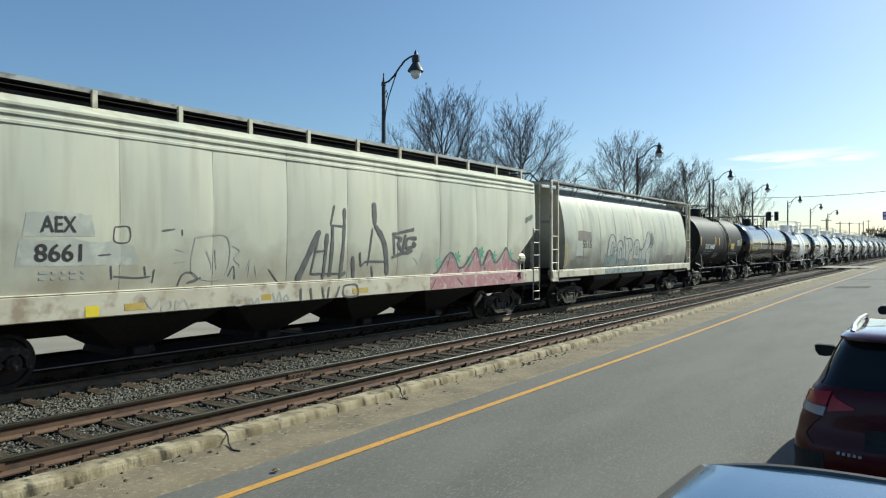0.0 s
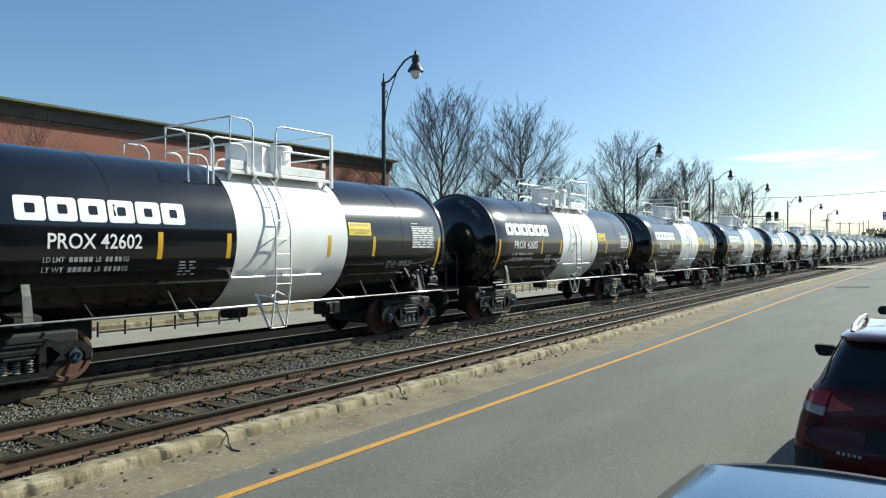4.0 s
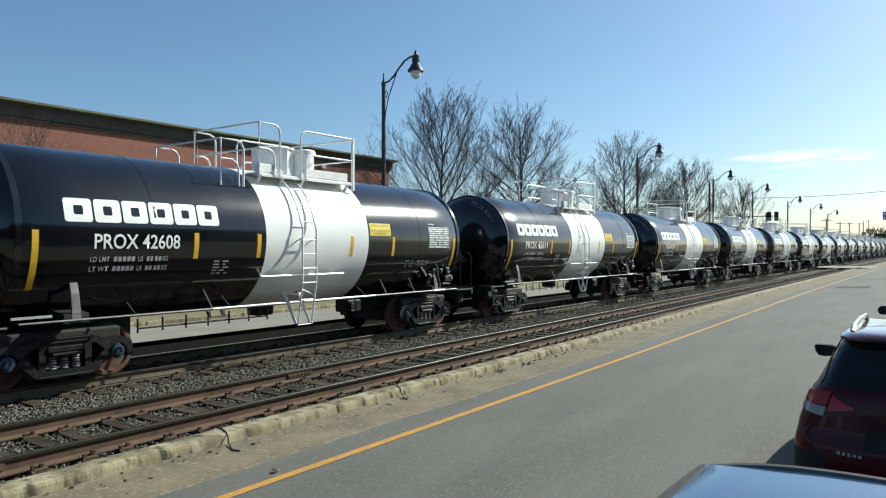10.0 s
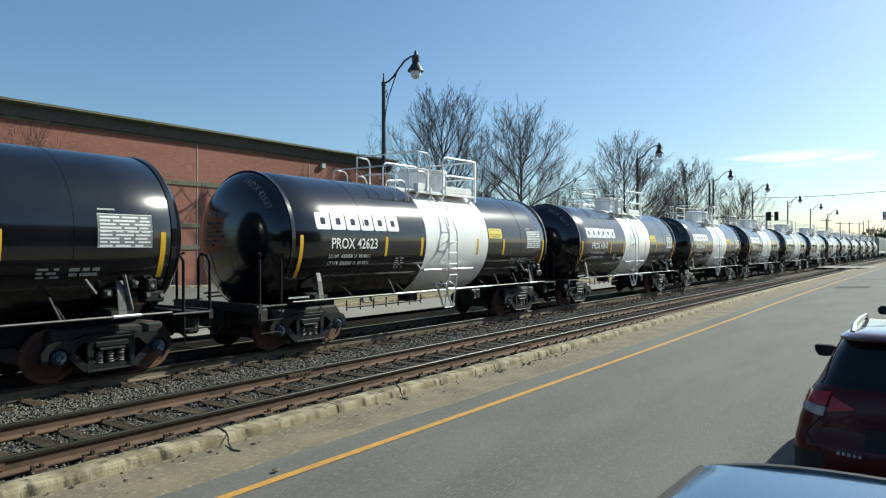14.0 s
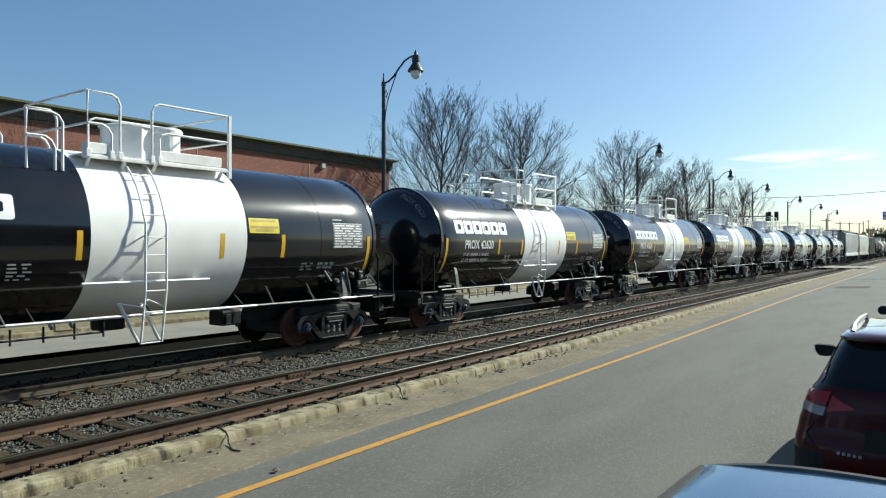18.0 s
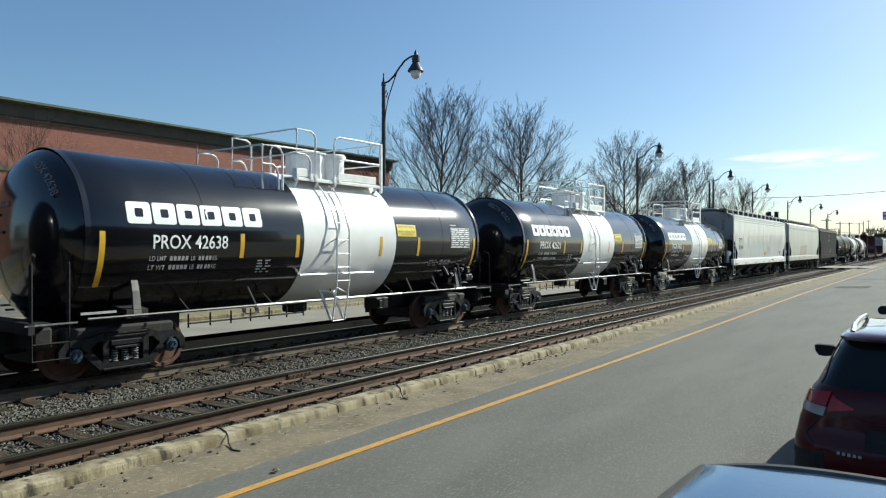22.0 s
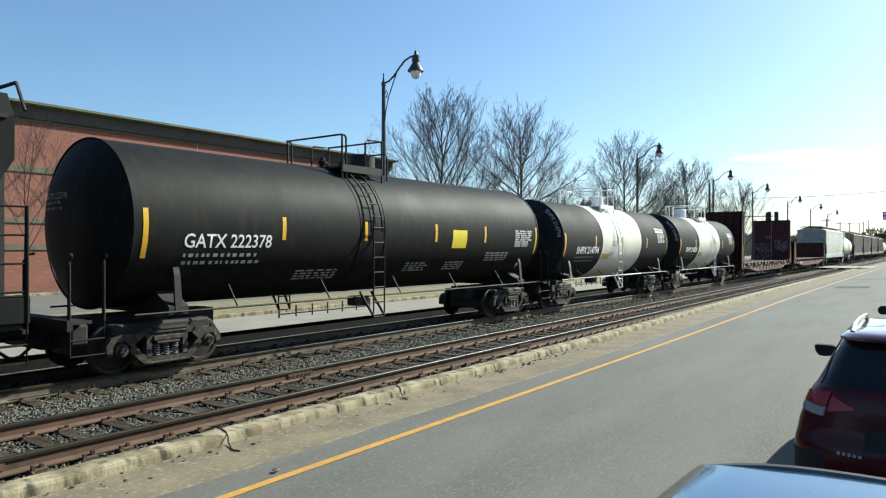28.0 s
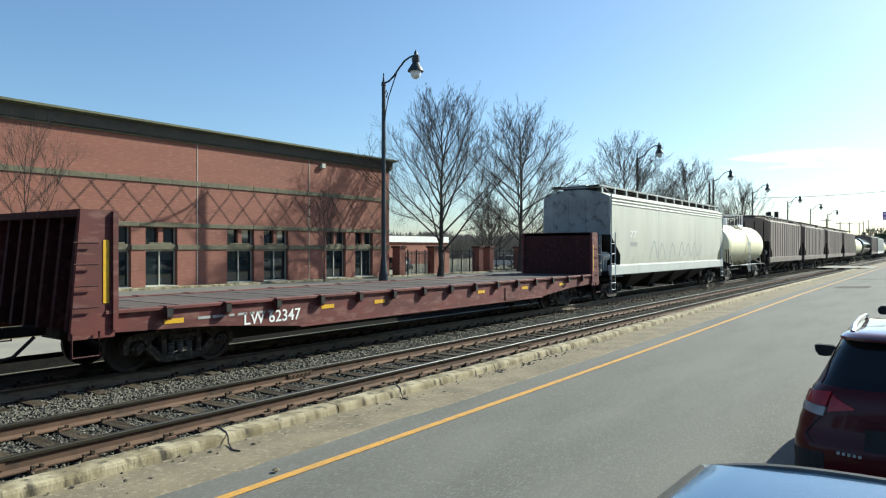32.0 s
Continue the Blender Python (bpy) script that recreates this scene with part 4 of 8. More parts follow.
def plain_tank(label, L, half, R, zc, material, rail_mat, belt=None, ladder_y=0.0, truck=None, strip_ys=(), group="", flip=1, jacket=0.0):
    car = thing("tank_car", Matrix(), label, "tank car", group)
    tank_shell(half, jacket or 0.5, R, zc, material, car, jacket=jacket > 0)
    if belt:
        ring("belt", belt[0], belt[1], R, zc, belt[2], car, "pale painted belt")
    else:
        for y in (ladder_y - 0.45, ladder_y + 0.45):
            ring("weld_ring", y - 0.02, y + 0.02, R, zc, material, car, "", 0.01)
    tank_frame(car, half, L, zc, R, rail_mat, truck or half - 0.9, False)
    low_works(car, zc + R, ladder_y, rail_mat, R, zc, flip)
    tank_ladder(car, ladder_y, zc, R, zc + R, rail_mat)
    strips(car, strip_ys, zc, R)
    return car


def hopper_low(y, half, z_sill, cut, cut_h, straight):
    """The lower edge of the side sheet: it rises towards the ends."""
    d = half - abs(y)
    if d >= cut:
        return z_sill
    return z_sill + cut_h * ((1 - d / cut) if straight else 0.33 + 0.67 * (1 - d / cut))


def hopper_wide(y, z, half, w0, z_sill, z_eave, panels, bulge, lean, barrel):
    """Half the body's width at a place on its side."""
    q = max(0.0, min(1.0, (z - z_sill) / (z_eave - z_sill)))
    u = (y + half) / (2 * half) * panels
    f = abs(math.sin(math.pi * (u % 1.0))) ** 0.45 * bulge * (0.75 + 0.7 * noise.noise((round(u - 0.5) * 3.7, panels, 0)))
    f += bulge * 0.55 * noise.noise((y * 0.9, z * 0.55, panels))
    return w0 - lean * q + (barrel + f) * math.sin(math.pi * q) ** 0.8


def hopper_body(car, half, material, w0, z_sill, z_eave, roof, panels, bulge, cut, cut_h, straight, lean, barrel):
    """Side sheets, slope sheets and roof as one skin; panels bulge between their seams."""
    ys = [-half + 2 * half * (i + f) / panels for i in range(panels) for f in (0, 0.025, 0.06, 0.12, 0.25, 0.4, 0.5, 0.6, 0.75, 0.88, 0.94, 0.975)] + [half]
    for d in (0.05, 0.12, 0.25, 0.4, 0.6, 0.8, 0.95, 1.0):
        ys += [half - cut * d, -half + cut * d]
    ys = sorted({round(v, 3) for v in ys})
    sections = []
    for y in ys:
        zb = hopper_low(y, half, z_sill, cut, cut_h, straight)
        prof = []
        for k in range(13):
            z = zb + (z_eave - zb) * k / 12
            prof.append((hopper_wide(y, z, half, w0, z_sill, z_eave, panels, bulge, lean, barrel), z))
        prof += list(roof)
        sections.append([(a, y, b) for a, b in prof] + [(-a, y, b) for a, b in reversed(prof)])
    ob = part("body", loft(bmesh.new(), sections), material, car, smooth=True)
    # faces turned down or endways take darker colours that stand for their shade
    ob.data.materials.append(M_SHADEGRIME)
    ob.data.materials.append(M_SHADETRIM)
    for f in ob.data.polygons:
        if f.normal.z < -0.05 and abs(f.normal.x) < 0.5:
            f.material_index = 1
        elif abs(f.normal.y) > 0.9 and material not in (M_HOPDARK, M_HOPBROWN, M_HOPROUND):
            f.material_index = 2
    ob.data.set_sharp_from_angle(angle=radians(28))
    return ob


def closed_end(car, s, e, half, w0, z_sill, sill_h, z_eave, roof, sill_mat, end_dark, boards):
    """End posts, corner ladders, the bent end rail and the air reservoir in the open end bay."""
    # end posts take end_dark, a colour darkened for the shaded end
    for x in (-1.1, -0.4, 0.4, 1.1):
        part("end_post", boxes((x - 0.05, x + 0.05, *sorted((s * (half - 0.1), s * (half + 0.02))), 1.1, z_eave)), end_dark, car)
    for sx in (-1, 1):
        x = sx * (w0 + 0.05)
        ya, yb = s * (e - 0.05), s * (e - 0.5)
        tall = z_eave + 0.1 if boards else 2.9
        ladder = part("ladder", tubes([(x, ya, z_sill - sill_h), (x, ya, tall)], r=0.03), sill_mat, car)
        part("ladder_rail", tubes([(x, yb, z_sill - sill_h), (x, yb, 2.95)], r=0.03), sill_mat, ladder)
        for k in range(4):
            part("rung", tubes([(x, ya, z_sill + 0.1 + 0.43 * k), (x, yb, z_sill + 0.1 + 0.43 * k)], r=0.018), sill_mat, ladder)
        part("step", tubes([(x, ya, z_sill - sill_h), (x, ya, 0.52), (x, yb, 0.52), (x, yb, z_sill - sill_h)], [(x, ya, 0.8), (x, yb, 0.8)], r=0.02), sill_mat, ladder)
    top = roof[-1][1] + 0.1
    part("end_frame", tubes([(-w0, s * (e - 0.05), 1.1), (-w0, s * (e - 0.05), z_eave + 0.1), (-w0 + 0.3, s * (e - 0.05), top), (w0 - 0.3, s * (e - 0.05), top), (w0, s * (e - 0.05), z_eave + 0.1)], r=0.03), end_dark, car)
    if boards:
        y = s * (half - 0.45)
        bm = lathe(bmesh.new(), [(0, -0.42), (0.12, -0.41), (0.19, -0.34), (0.2, -0.2), (0.205, -0.19), (0.205, -0.15), (0.2, -0.14), (0.2, 0.34), (0.12, 0.41), (0, 0.42)], 14, "y", (1.05, y, 1.92))
        box(bm, 0.95, 1.15, y - 0.2, y - 0.14, 1.1, 1.75)
        box(bm, 0.95, 1.15, y + 0.14, y + 0.2, 1.1, 1.75)
        part("air_reservoir", bm, sill_mat, car, "pale air tank in the open end")


def open_end(car, s, e, half, w0, z_sill, sill_h, board_z, paint):
    """Open end frame of channel posts up to the roof walk, ladder rungs between the corner posts."""
    x = w0 + 0.02
    ya, yb = s * (e - 0.05), s * (e - 0.56)
    low = z_sill - sill_h
    for sx in (-1, 1):
        for y, w in ((ya, 0.055), (yb, 0.04)):
            part("corner_post", boxes((sx * x - 0.04, sx * x + 0.04, y - w, y + w, low - 0.06, board_z - 0.02), bevel=0.008), paint, car)
        for k in range(3):
            part("rung", tubes([(sx * (x + 0.03), ya, z_sill + 0.32 + 0.48 * k), (sx * (x + 0.03), yb, z_sill + 0.32 + 0.48 * k)], r=0.02), paint, car)
        part("corner_plate", boxes((sx * x - 0.03, sx * x + 0.03, *sorted((ya, yb)), low - 0.08, z_sill - 0.02), (sx * x - 0.02, sx * x + 0.06, *sorted((ya, yb)), low - 0.11, low - 0.08)), paint, car)
        part("step_rod", tubes([(sx * x, yb, low - 0.08), (sx * (x - 0.05), yb + s * 0.12, 0.62), (sx * (x - 0.05), ya - s * 0.05, 0.6)], r=0.015), M_TRUCK, car)
        px = sx * 0.62
        part("end_post", boxes((px - 0.045, px + 0.045, *sorted((ya, ya - s * 0.08)), 1.1, board_z - 0.02), bevel=0.008), paint, car)
        part("end_brace", boxes((*sorted((sx * 0.55, sx * 1.05)), *sorted((s * half, s * (half + 0.07))), 3.25, 3.34), (sx * 0.98 - 0.05, sx * 0.98 + 0.05, *sorted((s * half, s * (half + 0.09))), 1.3, 2.75), bevel=0.01), M_SHADETRIM, car)
    part("frame_top", boxes((-x - 0.03, x + 0.03, *sorted((ya + s * 0.05, ya - s * 0.07)), board_z - 0.1, board_z + 0.01), (-x + 0.1, x - 0.1, *sorted((ya, s * (half + 0.05))), board_z - 0.045, board_z - 0.015), bevel=0.01), paint, car)


def hopper_car(label, L, half, material, sill_mat, w0=1.52, z_sill=1.5, z_eave=4.47, roof=((1.38, 4.54), (1.1, 4.66), (0.4, 4.78)), panels=11, bulge=0.03,
               bays=4, board_z=4.95, ribs=True, end_dark=M_SHADEGRIME, barrel=0.0, lean=0.0, seams=True, posts=12, group="", sill_h=0.38, boards=True, bay_mat=None, vribs=0, cut=1.25, cut_h=1.35, straight=False, coaming=True, seam_mat=None, open_frame=False, gates=False):
    car = thing("hopper_car", Matrix(), label, "hopper car", group)
    hopper_body(car, half, material, w0, z_sill, z_eave, roof, panels, bulge, cut, cut_h, straight, lean, barrel)
    if ribs:
        bm = bmesh.new()
        for z in (z_eave - 0.03, z_eave - 0.17, z_eave - 0.31):
            for sx in (-1, 1):
                x = sx * (w0 - lean + 0.015)
                box(bm, min(x - 0.03, x + 0.03), max(x - 0.03, x + 0.03), -half + 0.05, half - 0.05, z - 0.035, z + 0.035, bevel=0.015)
        part("eave_rib", bm, material, car)
    if seams:
        for k in range(1, panels):
            y = -half + 2 * half * k / panels
            zb = hopper_low(y, half, z_sill, cut, cut_h, straight)
            pts = []
            for j in range(9):
                z = zb + (z_eave - zb) * j / 8
                pts.append((hopper_wide(y, z, half, w0, z_sill, z_eave, panels, 0.0, lean, barrel) - 0.003, y, z))
            part("seam", tubes(pts, r=0.008, seg=4), seam_mat or material, car)
    for k in range(vribs):
        y = -half + 2 * half * (k + 0.5) / vribs
        zb = hopper_low(y, half, z_sill, cut, cut_h, straight)
        part("side_post", boxes((w0 - 0.02, w0 + 0.035, y - 0.05, y + 0.05, zb, z_eave), bevel=0.01), material, car)
    for sx in (-1, 1):
        x0, x1 = sorted((sx * (w0 - 0.1), sx * (w0 + 0.06)))
        part("side_sill", boxes((x0, x1, -L / 2 + 0.55, L / 2 - 0.55, z_sill - sill_h, z_sill + 0.02), (x0, x1, -L / 2 + 0.55, L / 2 - 0.55, z_sill + 0.02, z_sill + 0.05), bevel=0.015), sill_mat, car)
    # outlets under the car
    span = 2 * (half - 3.0)
    for k in range(bays):
        yc = -span / 2 + span * (k + 0.5) / bays
        w = span / bays * 0.5
        bm = loft(bmesh.new(), [[(-1.35, yc - w, z_sill - 0.05), (1.35, yc - w, z_sill - 0.05), (1.35, yc + w, z_sill - 0.05), (-1.35, yc + w, z_sill - 0.05)],
                                [(-1.3, yc - w * 0.86, z_sill - 0.45), (1.3, yc - w * 0.86, z_sill - 0.45), (1.3, yc + w * 0.86, z_sill - 0.45), (-1.3, yc + w * 0.86, z_sill - 0.45)],
                                [(-0.6, yc - 0.35, 0.42), (0.6, yc - 0.35, 0.42), (0.6, yc + 0.35, 0.42), (-0.6, yc + 0.35, 0.42)],
                                [(-0.6, yc - 0.4, 0.3), (0.6, yc - 0.4, 0.3), (0.6, yc + 0.4, 0.3), (-0.6, yc + 0.4, 0.3)]])
        box(bm, 0.5, 0.8, yc - 0.18, yc + 0.18, 0.28, 0.45, bevel=0.03)
        outlet = part("outlet", bm, bay_mat or M_SHADEGRIME, car)
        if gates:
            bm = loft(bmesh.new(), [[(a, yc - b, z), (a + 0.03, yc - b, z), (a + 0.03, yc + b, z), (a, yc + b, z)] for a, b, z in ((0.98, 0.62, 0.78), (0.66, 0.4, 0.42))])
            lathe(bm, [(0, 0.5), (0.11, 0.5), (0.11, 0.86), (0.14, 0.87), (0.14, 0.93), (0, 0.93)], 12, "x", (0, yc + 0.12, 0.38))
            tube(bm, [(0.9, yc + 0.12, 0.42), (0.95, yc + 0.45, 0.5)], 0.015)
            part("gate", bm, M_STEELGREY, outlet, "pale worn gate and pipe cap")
    part("centre_sill", boxes((-0.28, 0.28, -L / 2 + 0.6, L / 2 - 0.6, 0.72, 1.0), bevel=0.02), M_SHADEGRIME, car)
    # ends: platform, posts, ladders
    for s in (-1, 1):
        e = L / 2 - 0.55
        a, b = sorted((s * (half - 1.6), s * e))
        part("end_platform", boxes((-w0, w0, a, b, 1.02, 1.12), (-w0, w0, *sorted((s * e, s * (e - 0.1))), 0.95, 1.3), bevel=0.01), M_SHADEGRIME, car)
        if open_frame:
            open_end(car, s, e, half, w0, z_sill, sill_h, board_z, sill_mat)
        else:
            closed_end(car, s, e, half, w0, z_sill, sill_h, z_eave, roof, sill_mat, end_dark, boards)
        truck_parts(car, s * (half - 1.35), False)
    coupler_parts(car, L / 2)
    if open_frame:
        for sx in (-1, 1):
            walk_x = sx * (w0 - 0.02)
            x0, x1 = sorted((sx * 0.9, walk_x))
            part("running_board", boxes((x0, x1, -L / 2 + 0.55, L / 2 - 0.55, board_z - 0.035, board_z)), M_TRUCK, car)
            part("board_edge", boxes((walk_x - 0.03, walk_x + 0.03, -L / 2 + 0.55, L / 2 - 0.55, board_z - 0.075, board_z + 0.012), bevel=0.012), M_STEELGREY, car)
            for k in range(posts):
                y = -half + 1.1 + (2 * half - 2.2) * k / (posts - 1)
                bm = tubes([(walk_x, y, board_z - 0.05), (sx * 1.2, y + 0.04, z_eave + 0.2), (sx * 1.16, y + 0.3, z_eave + 0.22)], [(walk_x, y + 0.42, board_z - 0.05), (sx * 1.2, y + 0.38, z_eave + 0.2)], r=0.022, seg=5)
                box(bm, walk_x - 0.035, walk_x + 0.035, y - 0.02, y + 0.06, board_z - 0.09, board_z + 0.06)
                part("board_bracket", bm, M_SHADETRIM, car)
        part("hatch_trough", boxes((-0.5, 0.5, -half + 0.1, half - 0.1, roof[-1][1] - 0.05, roof[-1][1] + 0.1), bevel=0.03), M_SHADETRIM, car)
    elif boards:
        for sx in (-1, 1):
            x0, x1 = sorted((sx * 0.62, sx * 1.12))
            part("running_board", boxes((x0, x1, -half - 0.1, half + 0.1, board_z - 0.03, board_z)), M_TRUCK, car)
            x = sx * 1.12
            part("board_edge", boxes((x - 0.012, x + 0.012, -half - 0.1, half + 0.1, board_z - 0.06, board_z + 0.02)), M_SHADETRIM, car)
            for k in range(posts):
                y = -half + 0.2 + (2 * half - 0.4) * k / (posts - 1)
                part("board_bracket", boxes((*sorted((x - sx * 0.03, x + sx * 0.03)), y - 0.045, y + 0.045, roof[0][1] - 0.05, board_z)), sill_mat, car)
        if coaming:
            # trough behind the boards; its shaded side is put into the near-black colour
            part("hatch_trough", boxes((-0.6, 0.6, -half + 0.1, half - 0.1, roof[-1][1] - 0.1, board_z - 0.01), (-0.95, 0.95, -half + 0.1, half - 0.1, roof[1][1] - 0.06, roof[1][1] + 0.1)), M_SHADEGRIME, car)
        for k in range(6):
            y = -half + 2 * half * (k + 0.5) / 6
            part("roof_hatch", boxes((-0.45, 0.45, y - half / 6.5, y + half / 6.5, roof[-1][1] - 0.02, board_z + 0.06), bevel=0.04), material, car)
    return car


def side_marks(car, bm, x, material, name="lettering", label="", shift=0.0):
    """Flat markings (x along the car, y up) set on an upright side at x(y, z)."""
    for v in bm.verts:
        y, z = v.co.x + shift, v.co.y
        v.co = Vector((x(y, z), y, z))
    return part(name, bm, material, car, label)


def flat_car(label, L, half, bulk_h, deep, group="", side_mat=None, winches=True):
    """A bulkhead flat car with stake pockets along its side sills."""
    car = thing("bulkhead_flat_car", Matrix(), label, "flat car", group)
    side_mat = side_mat or M_FLATSIDE
    zd = 1.2
    n = 40
    plank = None
    for k in range(n):
        y = -half + 2 * half * (k + 0.5) / n
        if plank is None:
            plank = part("deck_plank", boxes((-1.45, 1.45, -half / n + 0.01, half / n - 0.01, zd - 0.06, zd)), M_DECK, car)
            ob = plank
        else:
            ob = link("deck_plank", plank.data, None, car)
        ob.location = (0, y, 0.004 * math.sin(k * 2.3))
    for sx in (-1, 1):
        bm = bmesh.new()
        x0, x1 = sorted((sx * 1.42, sx * 1.52))
        out = [(-half - 0.2, zd + 0.02), (half + 0.2, zd + 0.02), (half + 0.2, zd - 0.35), (half - 2.0, zd - 0.42), (half - 4.2, zd - 0.62), (-half + 4.2, zd - 0.62), (-half + 2.0, zd - 0.42), (-half - 0.2, zd - 0.35)]
        prism(bm, out, x0, x1)
        part("side_sill", bm, side_mat, car)
        part("side_lip", boxes((*sorted((sx * 1.515, sx * 1.575)), -half - 0.15, half + 0.15, zd - 0.045, zd + 0.022), bevel=0.01), side_mat, car)
        part("bottom_flange", boxes((*sorted((sx * 1.44, sx * 1.56)), -half + 4.2, half - 4.2, zd - 0.645, zd - 0.615)), side_mat, car)
        for k in range(14 if winches else 0):
            y = -half + 1.0 + (2 * half - 2.0) * (k + 0.5) / 14
            if k % 3 != 1:
                part("winch_bar", tubes([(sx * 1.575, y - 0.42, zd - 0.13), (sx * 1.575, y + 0.3, zd - 0.13)], r=0.05, seg=8), side_mat, car)
            part("gusset", boxes((*sorted((sx * 1.515, sx * 1.56)), y + 0.42, y + 0.47, zd - 0.6 if abs(y) < half - 4.4 else zd - 0.4, zd - 0.04)), side_mat, car)
        part("stencil_plate", boxes((*sorted((sx * 1.515, sx * 1.545)), 3.1, 4.1, zd - 0.6, zd - 0.2)), side_mat, car)
        for k in range(15):
            y = -half + 1.0 + (2 * half - 2.0) * k / 14
            bm = boxes((*sorted((sx * 1.52, sx * 1.62)), y - 0.055, y + 0.055, zd - 0.22, zd + 0.01), (*sorted((sx * 1.4, sx * 1.64)), y - 0.08, y + 0.08, zd - 0.01, zd + 0.035), bevel=0.012)
            part("stake_pocket", bm, side_mat, car)
            # solid near-black block: the pocket's inner shade given as colour
            part("pocket_hole", boxes((*sorted((sx * 1.6, sx * 1.645)), y - 0.06, y + 0.06, zd - 0.17, zd - 0.012)), M_SHADEGRIME, car)
    part("centre_sill", boxes((-0.35, 0.35, -half - 0.3, half + 0.3, 0.66, 1.1), (-0.33, 0.33, -half + 2.9, half - 2.9, 0.3, 0.66), bevel=0.02), M_SHADEGRIME, car)
    for s in (-1, 1):
        yi = s * half
        top = zd + bulk_h
        bm = bmesh.new()
        box(bm, -1.5, 1.5, *sorted((yi, yi + s * 0.06)), zd, top)
        posts = []
        for x in (-1.25, -0.75, -0.25, 0.25, 0.75, 1.25):
            posts.append(bmesh.new())
            prism(posts[-1], [(yi + s * 0.06, zd - 0.3), (yi + s * 0.06, top - 0.05), (yi + s * deep[0] * 0.8, top - 0.05), (yi + s * deep[1] * 0.9, zd - 0.3)], x - 0.05, x + 0.05)
        box(bm, -1.5, 1.5, *sorted((yi, yi + s * deep[0])), top - 0.1, top + 0.02)
        # bulkhead and posts use the shade-darkened red, end plates the sunlit side colour
        bulk = part("bulkhead", bm, M_FLATSHADE, car)
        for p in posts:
            part("bulkhead_post", p, M_FLATSHADE, bulk)
        for sx in (-1, 1):
            bm = bmesh.new()
            prism(bm, [(yi - s * 0.02, zd - 0.42), (yi - s * 0.02, top + 0.02), (yi + s * deep[0], top + 0.02), (yi + s * deep[1], zd - 0.42)], *sorted((sx * 1.48, sx * 1.55)))
            box(bm, *sorted((sx * 1.5, sx * 1.6)), *sorted((yi - s * 0.06, yi + s * 0.03)), zd - 0.3, top)
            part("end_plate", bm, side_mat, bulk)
            part("reflector", boxes((*sorted((sx * 1.552, sx * 1.558)), *sorted((yi + s * 0.08, yi + s * 0.18)), zd + 0.15, zd + 1.2)), M_REFLECT, bulk, "yellow reflective strip")
            yo = yi + s * deep[1]
            bm = tubes([(sx * 1.6, yo, zd - 0.3), (sx * 1.6, yo, 0.5), (sx * 1.6, yo - s * 0.45, 0.5), (sx * 1.6, yo - s * 0.45, zd - 0.3)], r=0.02)
            for z in (0.1, 0.45, 0.8, 1.15):
                tube(bm, [(sx * 1.62, yo - s * 0.02, zd + z), (sx * 1.62, yo - s * 0.42, zd + z)], 0.016)
            part("step", bm, M_FLATSHADE, car)
        truck_parts(car, s * (half - 1.6), False)
    coupler_parts(car, L / 2)
    return car


# ---- the train: each car's middle at 0 s, in order ----
SPEED = 16.88
train = []
M_PINK = mat("faded_pink_spray", (0.36, 0.16, 0.18), (0.42, 0.24, 0.24), scale=3, rough=0.7, c3=(0.5, 0.4, 0.38), fine=5)
M_SPRAYDARK = mat("dark_spray", (0.07, 0.075, 0.075), (0.12, 0.125, 0.12), scale=5, rough=0.7)
M_SPRAYFAINT = mat("faint_spray", (0.33, 0.345, 0.315), (0.41, 0.42, 0.38), scale=3, rough=0.7)
M_SPRAYGREEN = mat("faded_green_spray", (0.14, 0.2, 0.19), (0.26, 0.3, 0.28), scale=2.4, rough=0.7, c3=(0.09, 0.12, 0.12), fine=5)
M_SPRAYWHITE = mat("white_spray", (0.24, 0.2, 0.25), (0.15, 0.12, 0.16), scale=5, rough=0.8)
M_PATCH = mat("brown_overpaint", (0.13, 0.115, 0.1), (0.19, 0.17, 0.145), scale=3, rough=0.7)
M_PATCHGREY = mat("grey_overpaint", (0.43, 0.44, 0.39), (0.36, 0.37, 0.33), scale=2.2, rough=0.7, c3=(0.5, 0.515, 0.45), fine=3)
M_TANDARK = mat("tan_spray", (0.34, 0.27, 0.21), (0.39, 0.33, 0.27), scale=3, rough=0.7)
M_TANBLUR = mat("tan_overspray", (0.44, 0.37, 0.30), (0.5, 0.45, 0.38), scale=2.5, rough=0.7)
M_STAR = mat("faded_green_star", (0.1, 0.33, 0.2), (0.2, 0.42, 0.29), scale=4, rough=0.7)
M_LOGORED = mat("logo_red", (0.36, 0.05, 0.05), (0.3, 0.04, 0.04), scale=3, rough=0.5)


def put(car, mid):
    car.matrix_basis = Matrix.Translation((TRACK_FAR, mid, RAIL_Z))
    train.append((car, mid))
    return car


def number_on_tank(car, txt, y0, z0, h, w, zc, R, material=None):
    lettering(car, text_mesh(txt, h, w, 0.012), y0, z0, zc, R, material or M_LETTER)


def rects(*rows):
    """Flat rectangles (y0, y1, z0, z1), cut fine enough to follow a curved side."""
    bm = bmesh.new()
    for y0, y1, z0, z1 in rows:
        nx, nz = max(1, int((y1 - y0) / 0.15)), max(1, int((z1 - z0) / 0.12))
        g = [[bm.verts.new((y0 + (y1 - y0) * i / nx, z0 + (z1 - z0) * j / nz, 0)) for i in range(nx + 1)] for j in range(nz + 1)]
        for j in range(nz):
            for i in range(nx):
                bm.faces.new((g[j][i], g[j][i + 1], g[j + 1][i + 1], g[j + 1][i]))
    return bm


